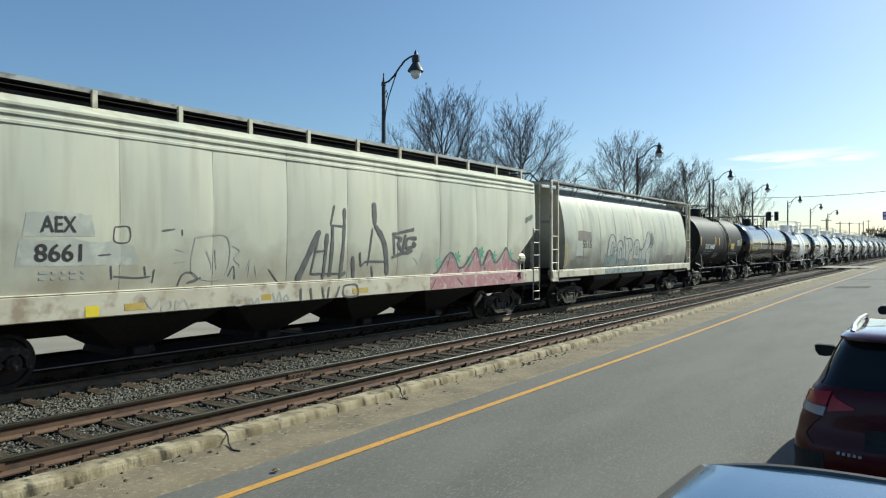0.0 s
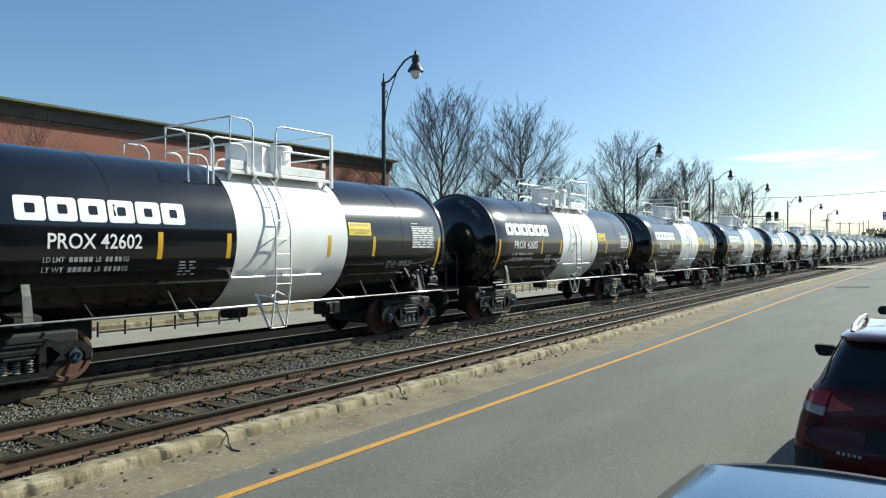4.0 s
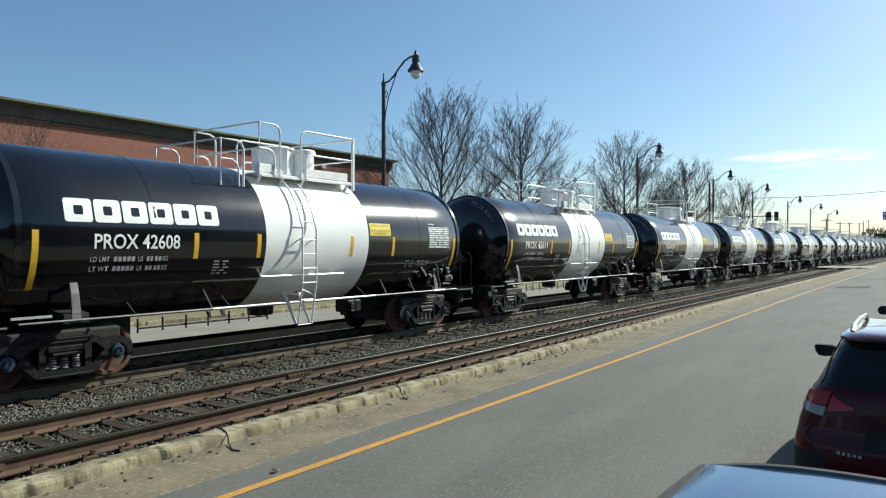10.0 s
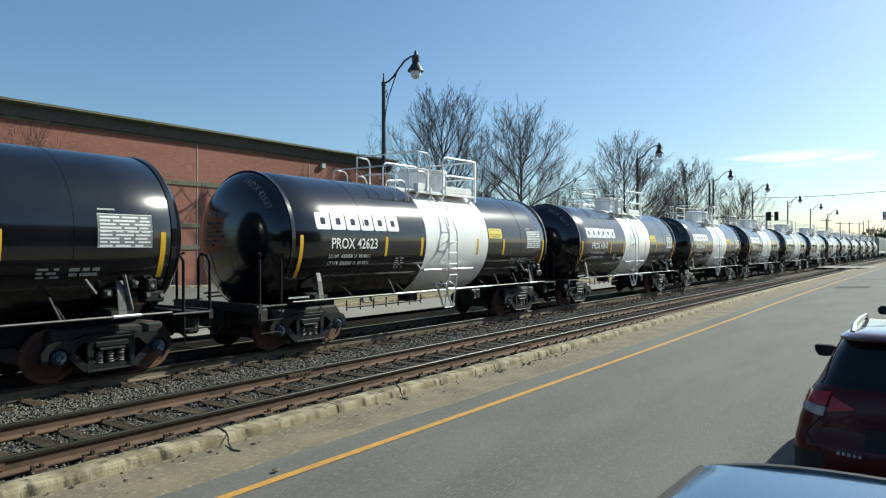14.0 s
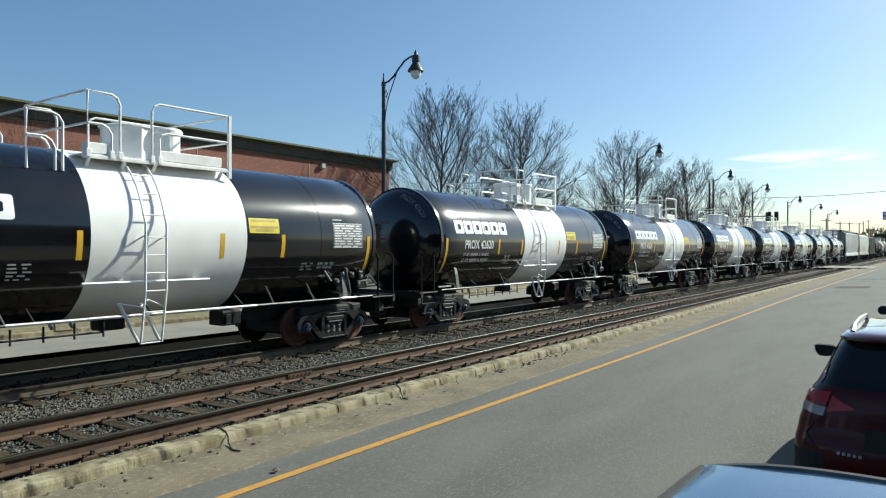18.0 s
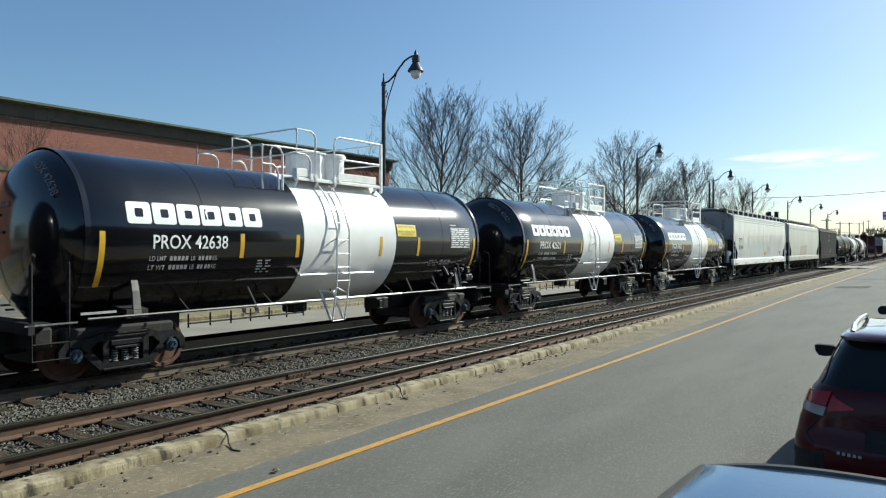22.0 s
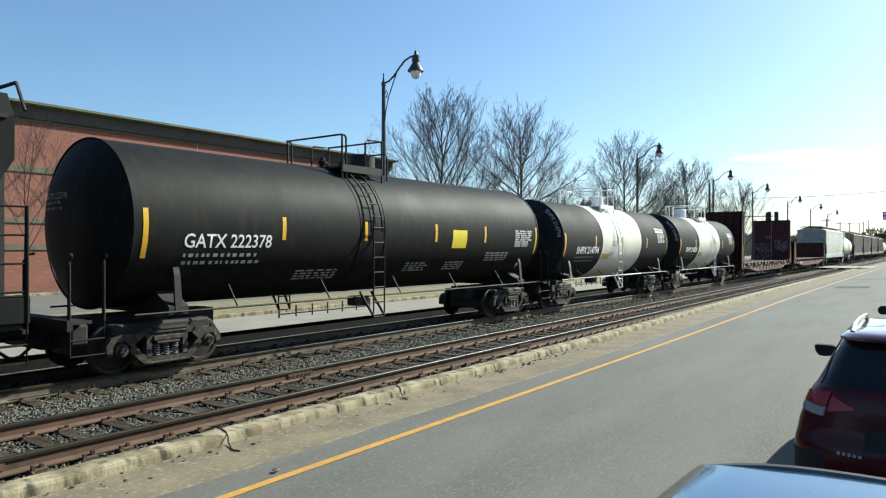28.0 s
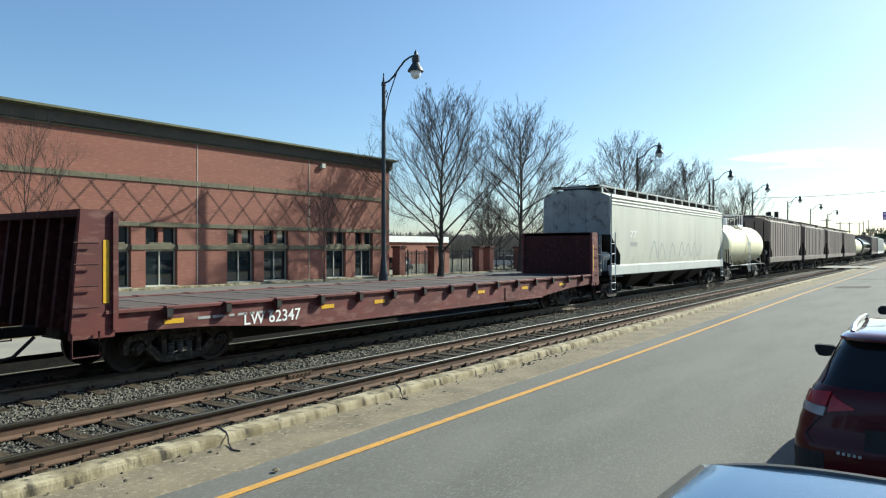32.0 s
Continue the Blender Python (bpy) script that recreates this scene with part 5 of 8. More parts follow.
def strokes(lines, w=0.06, ends=0.5):
    """Sprayed lines, drawn smoothly through a few turning points."""
    bm = bmesh.new()
    for line in lines:
        p = [Vector((a, b, 0)) for a, b in line]
        fine = []
        for i in range(len(p) - 1):
            a, b, c, d = p[max(i - 1, 0)], p[i], p[i + 1], p[min(i + 2, len(p) - 1)]
            for k in range(6):
                t = k / 6
                fine.append(0.5 * ((2 * b) + (c - a) * t + (2 * a - 5 * b + 4 * c - d) * t * t + (3 * b - a - 3 * c + d) * t ** 3))
        fine.append(p[-1])
        last = None
        for i, q in enumerate(fine):
            d = (fine[min(i + 1, len(fine) - 1)] - fine[max(i - 1, 0)]).normalized()
            side = Vector((-d.y, d.x, 0)) * w * (0.5 + 0.25 * noise.noise((q.x * 4, q.y * 4, 1)))
            if i in (0, len(fine) - 1):
                side *= ends
            pair = (bm.verts.new(q + side), bm.verts.new(q - side))
            if last:
                bm.faces.new((last[0], last[1], pair[1], pair[0]))
            last = pair
    return bm


def blob(line):
    """A filled sprayed patch with a ragged edge."""
    bm = bmesh.new()
    lo = min(b for a, b in line)
    prev = None
    for (a, b), (c, d) in zip(line, line[1:]):
        for k in range(5):
            y, z = a + (c - a) * k / 5, b + (d - b) * k / 5 + 0.05 * noise.noise((a + k, b, 3))
            col = [bm.verts.new((y, lo + (max(z, lo + 0.05) - lo) * q / 4, 0)) for q in range(5)]
            if prev:
                for q in range(4):
                    bm.faces.new((prev[q], col[q], col[q + 1], prev[q + 1]))
            prev = col
    return bm


def letters(txt, h, w, y0, z0):
    bm = bmesh.new()
    bm.from_mesh(text_mesh(txt, h, w, 0.012))
    bmesh.ops.triangulate(bm, faces=bm.faces)
    for v in bm.verts:
        v.co = Vector((y0 + v.co.x, z0 + v.co.y, 0))
    return bm


def wordless(rng, n, y0, z0, width, h=0.06, gap=0.05, lo=0.1, hi=0.3):
    bm = bars_bm(random_rows(rng, n, width, lo, hi), h, gap)
    for v in bm.verts:
        v.co += Vector((y0, z0, 0))
    return bm


def hopper(mid, label, L, half, material, sill_mat, shape, **more):
    """A hopper car in the train, and the function that gives its side's x for markings."""
    car = hopper_car(label, L, half, material, sill_mat, **shape, **more)
    put(car, mid)
    full = dict(w0=1.52, z_sill=1.5, z_eave=4.47, panels=11, bulge=0.03, lean=0.0, barrel=0.0)
    full.update({k: v for k, v in shape.items() if k in full})

    def x(y, z, lift=0.004):
        if z < full["z_sill"]:
            return full["w0"] + 0.06 + lift
        return hopper_wide(y, z, half, **full) + lift

    return car, x


rng = random.Random(77)
def curvy(lines, n=4):
    """Smooths strokes into hand-drawn curves."""
    out = []
    for line in lines:
        if len(line) < 3:
            out.append(line)
            continue
        pts = [line[0]] + line + [line[-1]]
        run = []
        for p0, p1, p2, p3 in zip(pts, pts[1:], pts[2:], pts[3:]):
            for k in range(n):
                t = k / n
                run.append(tuple(0.5 * (2 * b + (c - a) * t + (2 * a - 5 * b + 4 * c - d) * t * t + (3 * b - a - 3 * c + d) * t ** 3) for a, b, c, d in zip(p0, p1, p2, p3)))
        out.append(run + [line[-1]])
    return out


def loops_tag(y0, y1, z0, z1):
    """A small hurried tag: six crooked letters along a rising line."""
    out = []
    for k in range(6):
        a = y0 + (y1 - y0) * k / 6
        b = z0 + (z1 - z0) * k / 6
        out += curvy([[(a, b - 0.08), (a + 0.02, b + 0.1), (a + 0.07, b + 0.08 - 0.04 * (k % 2)), (a + 0.03, b), (a + 0.08, b - 0.07 + 0.03 * (k % 3))]])
    return out


# weathered hopper with graffiti
OFF = 0.9
car, x = hopper(12.85 - OFF, "weathered grey covered hopper car with graffiti", 18.5 + 2 * OFF, 8.35 + OFF, M_HOPOLD, M_SILLOLD, dict(panels=10, bulge=0.028, barrel=0.05), bays=4, posts=12)
xl = lambda y, z: x(y, z, 0.008)


def mark(bm, fn, material, name="lettering", label=""):
    side_marks(car, bm, fn, material, name, label, OFF)


mark(blob([(-8.0, 2.45), (-7.95, 2.8), (-7.4, 2.86), (-6.95, 2.8), (-6.88, 2.45)]), lambda y, z: x(y, z, 0.002), M_PATCHGREY, "overpaint", "faded grey overpaint behind the figures")
mark(blob([(-8.1, 1.98), (-8.05, 2.36), (-7.4, 2.42), (-6.6, 2.36), (-6.2, 2.3), (-6.1, 1.98)]), lambda y, z: x(y, z, 0.002), M_PATCHGREY, "overpaint", "faded grey overpaint behind the figures")
mark(letters("AEX", 0.26, 0.55, -7.74, 2.52), xl, M_LETTERDARK)
mark(letters("8661", 0.28, 0.72, -7.82, 2.06), xl, M_LETTERDARK)
mark(wordless(rng, 2, -7.75, 1.86, 0.8, 0.045, 0.05, 0.05, 0.15), x, M_SPRAYFAINT, "small_print")
mark(strokes([[(-6.55, 2.62), (-6.3, 2.62), (-6.3, 2.38), (-6.55, 2.38), (-6.55, 2.62)]], 0.02), x, M_SPRAYDARK, "stencil_box")
mark(rects((-7.05, -6.82, 1.14, 1.32)), x, M_PLACARD, "reflector", "yellow green reflective tag")
for a, b in ((-6.38, -6.0), (-3.45, -3.2), (-0.75, -0.2)):
    mark(rects((a, b, 1.2, 1.32)), x, M_OCHRE, "reflector", "faded orange reflective strip")
mark(strokes([[(-2.46, 1.54), (-2.1, 2.18), (-1.82, 2.66)], [(0.02, 2.83), (0.4, 2.37), (0.55, 1.59)], [(-0.01, 3.38), (0.02, 2.83)]], 0.15), xl, M_SPRAYDARK, "graffiti", "dark sprayed strokes")
mark(strokes([[(-1.68, 1.57), (-1.61, 2.3), (-1.59, 2.6)], [(-1.48, 1.62), (-1.42, 2.3), (-1.42, 2.79)], [(-1.13, 1.55), (-1.04, 2.48), (-1.02, 3.2)], [(-0.73, 2.08), (-0.68, 1.53)], [(-1.15, 1.62), (-0.95, 1.7)]], 0.095), xl, M_SPRAYDARK, "graffiti")
mark(strokes([[(-1.48, 2.79), (-1.35, 3.25)], [(-1.98, 2.18), (-1.61, 2.21)], [(-1.48, 2.79), (-1.04, 2.77)], [(-2.06, 1.7), (-1.13, 1.68)], [(-1.82, 2.66), (-2.06, 1.7)], [(-0.06, 2.76), (-0.2, 1.84)], [(-0.49, 2.17), (-0.43, 1.85), (-0.25, 1.94), (0.55, 1.93)], [(-0.06, 1.84), (0.02, 1.51)]], 0.045), xl, M_SPRAYDARK, "graffiti")
mark(strokes([[(-2.38, 1.4), (-2.38, 1.13)], [(-2.1, 1.4), (-2.06, 1.13)], [(-1.74, 1.4), (-1.69, 1.13)], [(-1.52, 1.4), (-1.57, 1.13)], [(-1.18, 1.4), (-1.31, 1.13)], [(-1.04, 1.4), (-0.63, 1.4), (-0.59, 1.15), (-1.04, 1.16), (-1.04, 1.4)]], 0.045), xl, M_SPRAYDARK, "graffiti")
mark(strokes(curvy([[(0.71, 2.61), (1.11, 2.68), (1.59, 2.76)], [(0.76, 2.57), (0.82, 2.03)], [(0.71, 2.03), (1.09, 2.16), (0.96, 2.37), (1.07, 2.51), (0.76, 2.56)], [(1.25, 2.62), (1.18, 2.16), (1.54, 2.2)], [(1.71, 2.52), (1.33, 2.51), (1.31, 2.27), (1.65, 2.34), (1.54, 2.41)], [(0.98, 2.09), (1.42, 2.2)]]), 0.085), xl, M_SPRAYDARK, "graffiti", "dark sprayed tag")
mark(strokes(curvy([[(1.59, 2.02), (1.79, 1.84), (1.59, 1.74)], [(2.0, 2.16), (1.88, 1.87)], [(2.12, 2.09), (2.0, 1.8)], [(2.55, 1.97), (2.87, 2.04), (2.61, 1.82), (2.8, 1.78)]]), 0.03), x, M_SPRAYFAINT, "graffiti")
mark(strokes(curvy([[(-4.17, 2.31), (-3.99, 2.21), (-4.12, 2.05), (-3.98, 1.91), (-4.17, 1.72)], [(-5.42, 2.25), (-5.21, 2.2)], [(-5.43, 2.0), (-5.2, 2.05)], [(-5.32, 1.85), (-5.14, 1.94)], [(-4.75, 2.21), (-4.63, 1.92), (-4.71, 1.8)], [(-4.56, 2.24), (-4.52, 1.86)], [(-3.81, 1.84), (-3.72, 2.04), (-3.76, 1.7)], [(-3.6, 1.9), (-3.55, 1.7)]]) + [[(-5.0, 2.46), (-4.29, 2.47), (-4.33, 1.72), (-5.04, 1.78), (-5.0, 2.46)]], 0.026), x, M_SPRAYFAINT, "graffiti", "faint grey sprayed lines")
mark(strokes(curvy([[(-5.35, 1.57), (-5.25, 1.78), (-5.07, 1.81), (-4.93, 1.68), (-5.14, 1.63), (-4.86, 1.71)], [(-6.01, 1.95), (-5.98, 1.78)], [(-5.82, 1.89), (-5.85, 1.65)], [(-6.61, 1.97), (-6.59, 1.74)], [(-6.56, 1.79), (-6.14, 1.75), (-5.88, 1.77)], [(-5.69, 2.57), (-5.42, 2.61)], [(-5.28, 2.61), (-5.27, 2.49)], [(-4.25, 1.72), (-4.13, 1.91), (-4.09, 1.65)], [(-3.25, 1.83), (-2.98, 1.54)], [(-6.84, 2.14), (-6.61, 2.16)]]), 0.03), x, M_SPRAYDARK, "graffiti", "thin dark scribble")
mark(strokes(curvy([[(-6.01, 1.37), (-5.88, 1.21), (-5.75, 1.35)], [(-5.52, 1.31), (-5.66, 1.26), (-5.69, 1.16), (-5.59, 1.15), (-5.5, 1.22), (-5.52, 1.31)], [(-5.39, 1.33), (-5.42, 1.14), (-5.25, 1.32), (-5.13, 1.14)], [(-3.93, 1.31), (-4.13, 1.25), (-4.09, 1.14), (-3.89, 1.16)], [(-3.76, 1.14), (-3.72, 1.26), (-3.64, 1.14), (-3.55, 1.25), (-3.51, 1.15)], [(-3.16, 1.34), (-3.07, 1.14), (-2.98, 1.34), (-2.93, 1.15)], [(-2.8, 1.28), (-2.87, 1.2), (-2.8, 1.15), (-2.73, 1.19), (-2.8, 1.28)]]), 0.035), x, M_SPRAYFAINT, "graffiti", "grey scribble along the sill")
mark(blob([(2.5, 1.5), (2.75, 1.62), (3.05, 1.95), (3.3, 2.12), (3.5, 1.98), (3.75, 1.68), (4.05, 1.75), (4.4, 2.1), (4.65, 2.24), (4.85, 1.9), (5.0, 1.72), (5.3, 2.15), (5.5, 2.1), (5.75, 1.78), (6.15, 2.05), (6.4, 2.25), (6.7, 1.9), (7.1, 1.75), (7.3, 1.5)]), x, M_PINK, "graffiti", "faded pink sprayed letters")
mark(rects((2.3, 7.5, 1.13, 1.49)), x, M_PINK, "graffiti", "faded pink spray on the sill")
top = [(2.5, 1.52), (2.75, 1.62), (3.05, 1.95), (3.3, 2.12), (3.5, 1.98), (3.75, 1.68), (4.05, 1.75), (4.4, 2.1), (4.65, 2.24), (4.85, 1.9), (5.0, 1.72), (5.3, 2.15), (5.5, 2.1), (5.75, 1.78), (6.15, 2.05), (6.4, 2.25), (6.7, 1.9), (7.1, 1.75), (7.25, 1.52)]
mark(strokes([[(a, b + 0.03) for a, b in top]], 0.05), xl, M_SPRAYDARK, "graffiti", "dark outline over the pink letters")
mark(strokes([[(a + 0.03, b - 0.06) for a, b in top]], 0.022), lambda y, z: x(y, z, 0.01), M_LETTERGREY, "graffiti", "thin white highlight")
for a, b in ((4.92, 2.12), (5.66, 2.0), (6.66, 2.05), (4.3, 1.9), (3.65, 2.0), (7.2, 1.4), (2.75, 1.85)):
    mark(strokes([[(a - 0.17 * math.cos(q), b - 0.2 * math.sin(q)), (a + 0.17 * math.cos(q), b + 0.2 * math.sin(q))] for q in (0.3, 1.35, 2.4)], 0.075), x, M_STAR, "graffiti", "green sprayed star")
mark(strokes(loops_tag(7.62, 8.15, 3.17, 3.33), 0.022), x, M_SPRAYDARK, "graffiti", "small dark tag")
mark(strokes([[(3.3, 2.12), (3.15, 1.7)], [(4.65, 2.26), (4.45, 1.95), (4.2, 1.7)], [(5.35, 2.2), (5.1, 1.72), (5.2, 1.62)], [(6.4, 2.27), (6.15, 1.8)], [(2.35, 1.15), (2.6, 1.45)], [(3.6, 1.42), (3.9, 1.2)], [(6.0, 1.32), (6.3, 1.26)]], 0.035), xl, M_SPRAYDARK, "graffiti")

# rounded hopper
car, x = hopper(31.1, "rounded pale covered hopper car with graffiti", 18.1, 7.49, M_HOPROUND, M_SILLOLD, dict(w0=1.42, z_sill=1.42, lean=0.16, barrel=0.18, z_eave=4.12, panels=9, bulge=0.008), roof=((1.13, 4.36), (0.86, 4.54), (0.4, 4.6)), bays=3, ribs=False, board_z=4.72, posts=6, sill_h=0.24, cut=0.3, cut_h=0.1, end_dark=M_SHADETRIM, seam_mat=M_SHADETRIM, open_frame=True)
xl = lambda y, z: x(y, z, 0.008)
side_marks(car, blob([(-6.35, 2.56), (-6.3, 2.93), (-5.9, 2.96), (-5.5, 2.93), (-5.1, 2.9), (-5.05, 2.58)]), x, M_PATCH, "overpaint", "brown overpainted patch")
side_marks(car, blob([(-6.5, 1.98), (-6.44, 2.48), (-6.1, 2.56), (-5.98, 2.3), (-5.88, 2.0)]), x, M_SPRAYFAINT, "overpaint", "grey overpainted patch")
side_marks(car, rects((-6.5, -5.95, 1.88, 1.97), (-5.86, -5.38, 1.86, 1.95), (-6.99, -6.75, 1.64, 1.82)), x, M_PATCH, "overpaint")
side_marks(car, blob([(4.15, 1.55), (4.2, 1.9), (4.7, 1.93), (5.25, 1.91), (5.15, 1.55)]), x, M_PATCH, "overpaint")
side_marks(car, letters("5515", 0.3, 0.82, -5.92, 2.28), xl, M_LETTERDARK)
side_marks(car, rects((-7.36, -7.24, 1.62, 2.46)), x, M_OCHRE, "reflector", "faded yellow strip")
side_marks(car, strokes([[(-4.2, 2.35), (-3.9, 2.35), (-3.9, 2.6), (-4.2, 2.6), (-4.2, 2.35)]], 0.03), x, M_SPRAYFAINT, "stencil_box")
side_marks(car, blob([(-3.5, 1.53), (-3.44, 2.1), (-3.11, 2.78), (-2.85, 2.85), (-2.54, 2.36), (-2.41, 2.09), (-2.29, 2.47), (-2.01, 2.6), (-1.7, 2.22), (-1.55, 2.76), (-0.79, 2.71), (-0.57, 2.21), (-0.3, 2.56), (0.24, 2.57), (0.39, 2.07), (0.87, 2.32), (1.55, 3.0), (1.75, 2.5), (1.8, 1.53)]), x, M_SPRAYFAINT, "graffiti", "silver grey sprayed letters")
side_marks(car, blob([(-3.72, 1.52), (-3.64, 2.05), (-3.4, 1.95), (-2.98, 2.0), (-2.45, 2.02), (-2.18, 1.8), (-1.5, 1.85), (-1.0, 1.7), (-0.46, 1.82), (0.45, 1.8), (1.31, 1.78), (1.51, 1.52)]), lambda y, z: x(y, z, 0.006), M_SPRAYGREEN, "graffiti", "faded teal shading in the letters")
side_marks(car, strokes(curvy([[(-3.5, 1.56), (-3.46, 2.04), (-3.33, 2.52), (-3.11, 2.78), (-2.85, 2.85), (-2.6, 2.71), (-2.54, 2.36), (-2.7, 2.29), (-2.84, 2.52), (-3.0, 2.45), (-3.1, 2.16), (-3.02, 1.94), (-2.45, 2.19), (-2.41, 1.58)], [(-2.34, 1.58), (-2.38, 2.09), (-2.29, 2.47), (-2.01, 2.6), (-1.76, 2.48), (-1.7, 2.02), (-1.62, 1.59)], [(-2.13, 1.64), (-2.13, 2.09), (-1.97, 2.28), (-1.88, 2.09), (-1.85, 1.63)]]), 0.05), xl, M_SPRAYDARK, "graffiti", "dark sprayed outlines")
side_marks(car, strokes(curvy([[(-1.48, 1.55), (-1.38, 2.08), (-1.55, 2.76), (-1.25, 2.68), (-0.79, 2.71), (-0.59, 2.49), (-0.68, 2.21), (-0.94, 2.08), (-1.0, 1.53)], [(-1.1, 2.59), (-1.05, 2.21)], [(-0.46, 1.52), (-0.41, 2.21), (-0.3, 2.56), (-0.01, 2.65), (0.24, 2.57), (0.31, 2.07), (0.33, 1.53)], [(-0.13, 2.0), (-0.07, 2.32), (0.08, 2.32), (0.08, 2.0), (-0.13, 2.0)]]), 0.05), xl, M_SPRAYDARK, "graffiti")
side_marks(car, strokes([[(0.33, 2.21), (0.57, 2.21), (0.87, 2.32), (1.55, 3.05), (1.84, 2.75), (1.77, 2.44), (1.19, 2.06), (1.44, 1.53)], [(0.45, 2.32), (0.69, 1.92), (0.45, 1.52)]] + curvy([[(1.84, 2.75), (2.04, 2.98), (2.25, 2.76), (2.14, 2.44), (1.84, 2.32), (1.57, 2.4)]]), 0.05), xl, M_SPRAYDARK, "graffiti")
side_marks(car, blob([(-0.6, 1.53), (-0.52, 2.0), (-0.4, 2.0), (-0.42, 1.53)]), xl, M_OCHRE, "graffiti", "yellow sprayed dash")
side_marks(car, rects((-3.6, 1.45, 1.2, 1.41)), x, M_SPRAYGREEN, "graffiti")
side_marks(car, blob([(-2.98, 2.05), (-2.9, 2.35), (-2.7, 2.3), (-2.62, 2.05)]), lambda y, z: x(y, z, 0.007), M_SPRAYGREEN, "graffiti")
side_marks(car, blob([(1.66, 2.42), (1.86, 2.82), (2.05, 2.9), (2.2, 2.74), (2.12, 2.42)]), lambda y, z: x(y, z, 0.006), M_SPRAYDARK, "graffiti", "dark filled spot")
side_marks(car, strokes([[(-3.04, 1.2), (-2.78, 1.4), (-2.56, 1.2)], [(-2.0, 1.2), (-1.77, 1.4), (-1.47, 1.2)], [(-1.06, 1.2), (-0.75, 1.4), (-0.43, 1.2)], [(0.02, 1.2), (0.25, 1.4), (0.55, 1.2)]], 0.04), xl, M_LETTERGREY, "graffiti")

TR, TZ = 1.58, 2.72
tilx = plain_tank("dull black tank car with orange reflectors", 13.85, 5.18, TR, TZ, M_TANKGREY, M_SHADEGRIME, jacket=0.3, ladder_y=0.82, strip_ys=(-4.95, -1.78, -0.91, 1.72, 4.98))
number_on_tank(tilx, "TILX 160480", -3.92, 2.22, 0.3, 2.1, TZ, TR)
part("small_print", wrap(wordless(rng, 2, 0, 0, 1.7, 0.07, 0.085, 0.05, 0.11), -3.98, 2.06, TZ, TR), M_LETTERGREY, tilx)
part("small_print", wrap(wordless(rng, 5, 0, 0, 1.0, 0.045, 0.035), -1.53, 1.95, TZ, TR), M_LETTERGREY, tilx)
part("chalk_tag", wrap(strokes([[(0, 0), (0.2, 0.12), (0.3, -0.02), (0.5, 0.1), (0.7, 0), (0.9, 0.12), (1.2, 0.0)]], 0.03), -3.98, 1.78, TZ, TR), M_SPRAYGREEN, tilx)
part("warning_panel", wrap(quad_bm(0.85, 0.34, 4, 6), 2.22, 2.24, TZ, TR), M_PLACARD, tilx, "yellow warning panel")
part("warning_text", wrap(wordless(rng, 4, 0, 0, 0.75, 0.04, 0.035, 0.06, 0.14), 2.27, 2.5, TZ, TR, 0.01), M_PATCH, tilx)
part("data_panel", wrap(wordless(rng, 7, 0, 0, 1.0, 0.042, 0.016, 0.1, 0.25), 3.82, 2.78, TZ, TR), M_LETTERGREY, tilx)
part("small_print", wrap(wordless(rng, 2, 0, 0, 2.6, 0.05, 0.05), 1.82, 1.95, TZ, TR), M_LETTERGREY, tilx)
lettering(tilx, text_mesh("50% SODIUM HYDROXIDE", 0.1, 1.15, 0.012), 2.56, 2.12, TZ, TR, M_LETTERGREY)
end_print(tilx, letters("TILX 160480", 0.12, 0.95, -0.9, 0.45), 5.18, 0.3, TR, TZ, M_LETTERDIM)
end_print(tilx, wordless(rng, 2, -0.85, 0.36, 0.7, 0.05, 0.06, 0.04, 0.09), 5.18, 0.3, TR, TZ, M_LETTERDIM, "end_print")
put(tilx, 46.38)
etcx = plain_tank("glossy black tank car with dim yellow lettering", 17.4, 7.3, 1.55, 2.6, M_TANKBLACK, M_SHADEGRIME, ladder_y=0.1, strip_ys=(-7.1, -3.5, 1.8, 4.9, 7.0))
number_on_tank(etcx, "ETCX 29001", -6.45, 2.11, 0.25, 2.0, 2.6, 1.55, M_PLACARD)
put(etcx, 61.6)

NUMBERS = "42602 42605 42603 42607 42610 42598 42612 42608 42611 42614 42609 42615 42623 42613 42618 42619 42617 42620 42624 42556 42625 42638 42621 42622".split()
belted = banded_tank("glossy black tank car with a white belt")
for k, txt in enumerate(NUMBERS):
    slack = 0.16 if k < 2 else -0.02 if k < 19 else -0.45 if k < 20 else -0.81
    train.append((belted if k == 0 else copy_thing(belted, Matrix()), 77.3 + 14.6 * k + slack))
for k, txt in enumerate(NUMBERS):
    number_on_tank(train[4 + k][0], "PROX " + txt, -4.71, 2.26, 0.25, 1.58, 2.47, 1.55)
    end_figures(train[4 + k][0], "PROX " + txt, 5.87, 0.6, 1.55, 2.47)

# clean hopper
car, x = hopper(430.1, "clean light grey covered hopper car", 20.3, 9.55, M_HOPNEW, M_HOPWHITE, dict(panels=12, bulge=0.045, barrel=0.03), bays=4, posts=13, seams=False, end_dark=M_SHADETRIM, gates=True)
third = car
xl = lambda y, z: x(y, z, 0.008)
side_marks(car, letters("CPCX", 0.25, 0.87, -8.0, 2.73), xl, M_LETTERDARK)
side_marks(car, letters("815390", 0.27, 1.15, -8.0, 2.2), xl, M_LETTERDARK)
side_marks(car, wordless(rng, 2, -8.05, 1.86, 0.9, 0.07, 0.09), xl, M_LETTERGREY, "small_print")
side_marks(car, rects((0.45, 1.2, 1.72, 2.02)), x, M_REFLECT, "warning_panel", "orange warning panel")
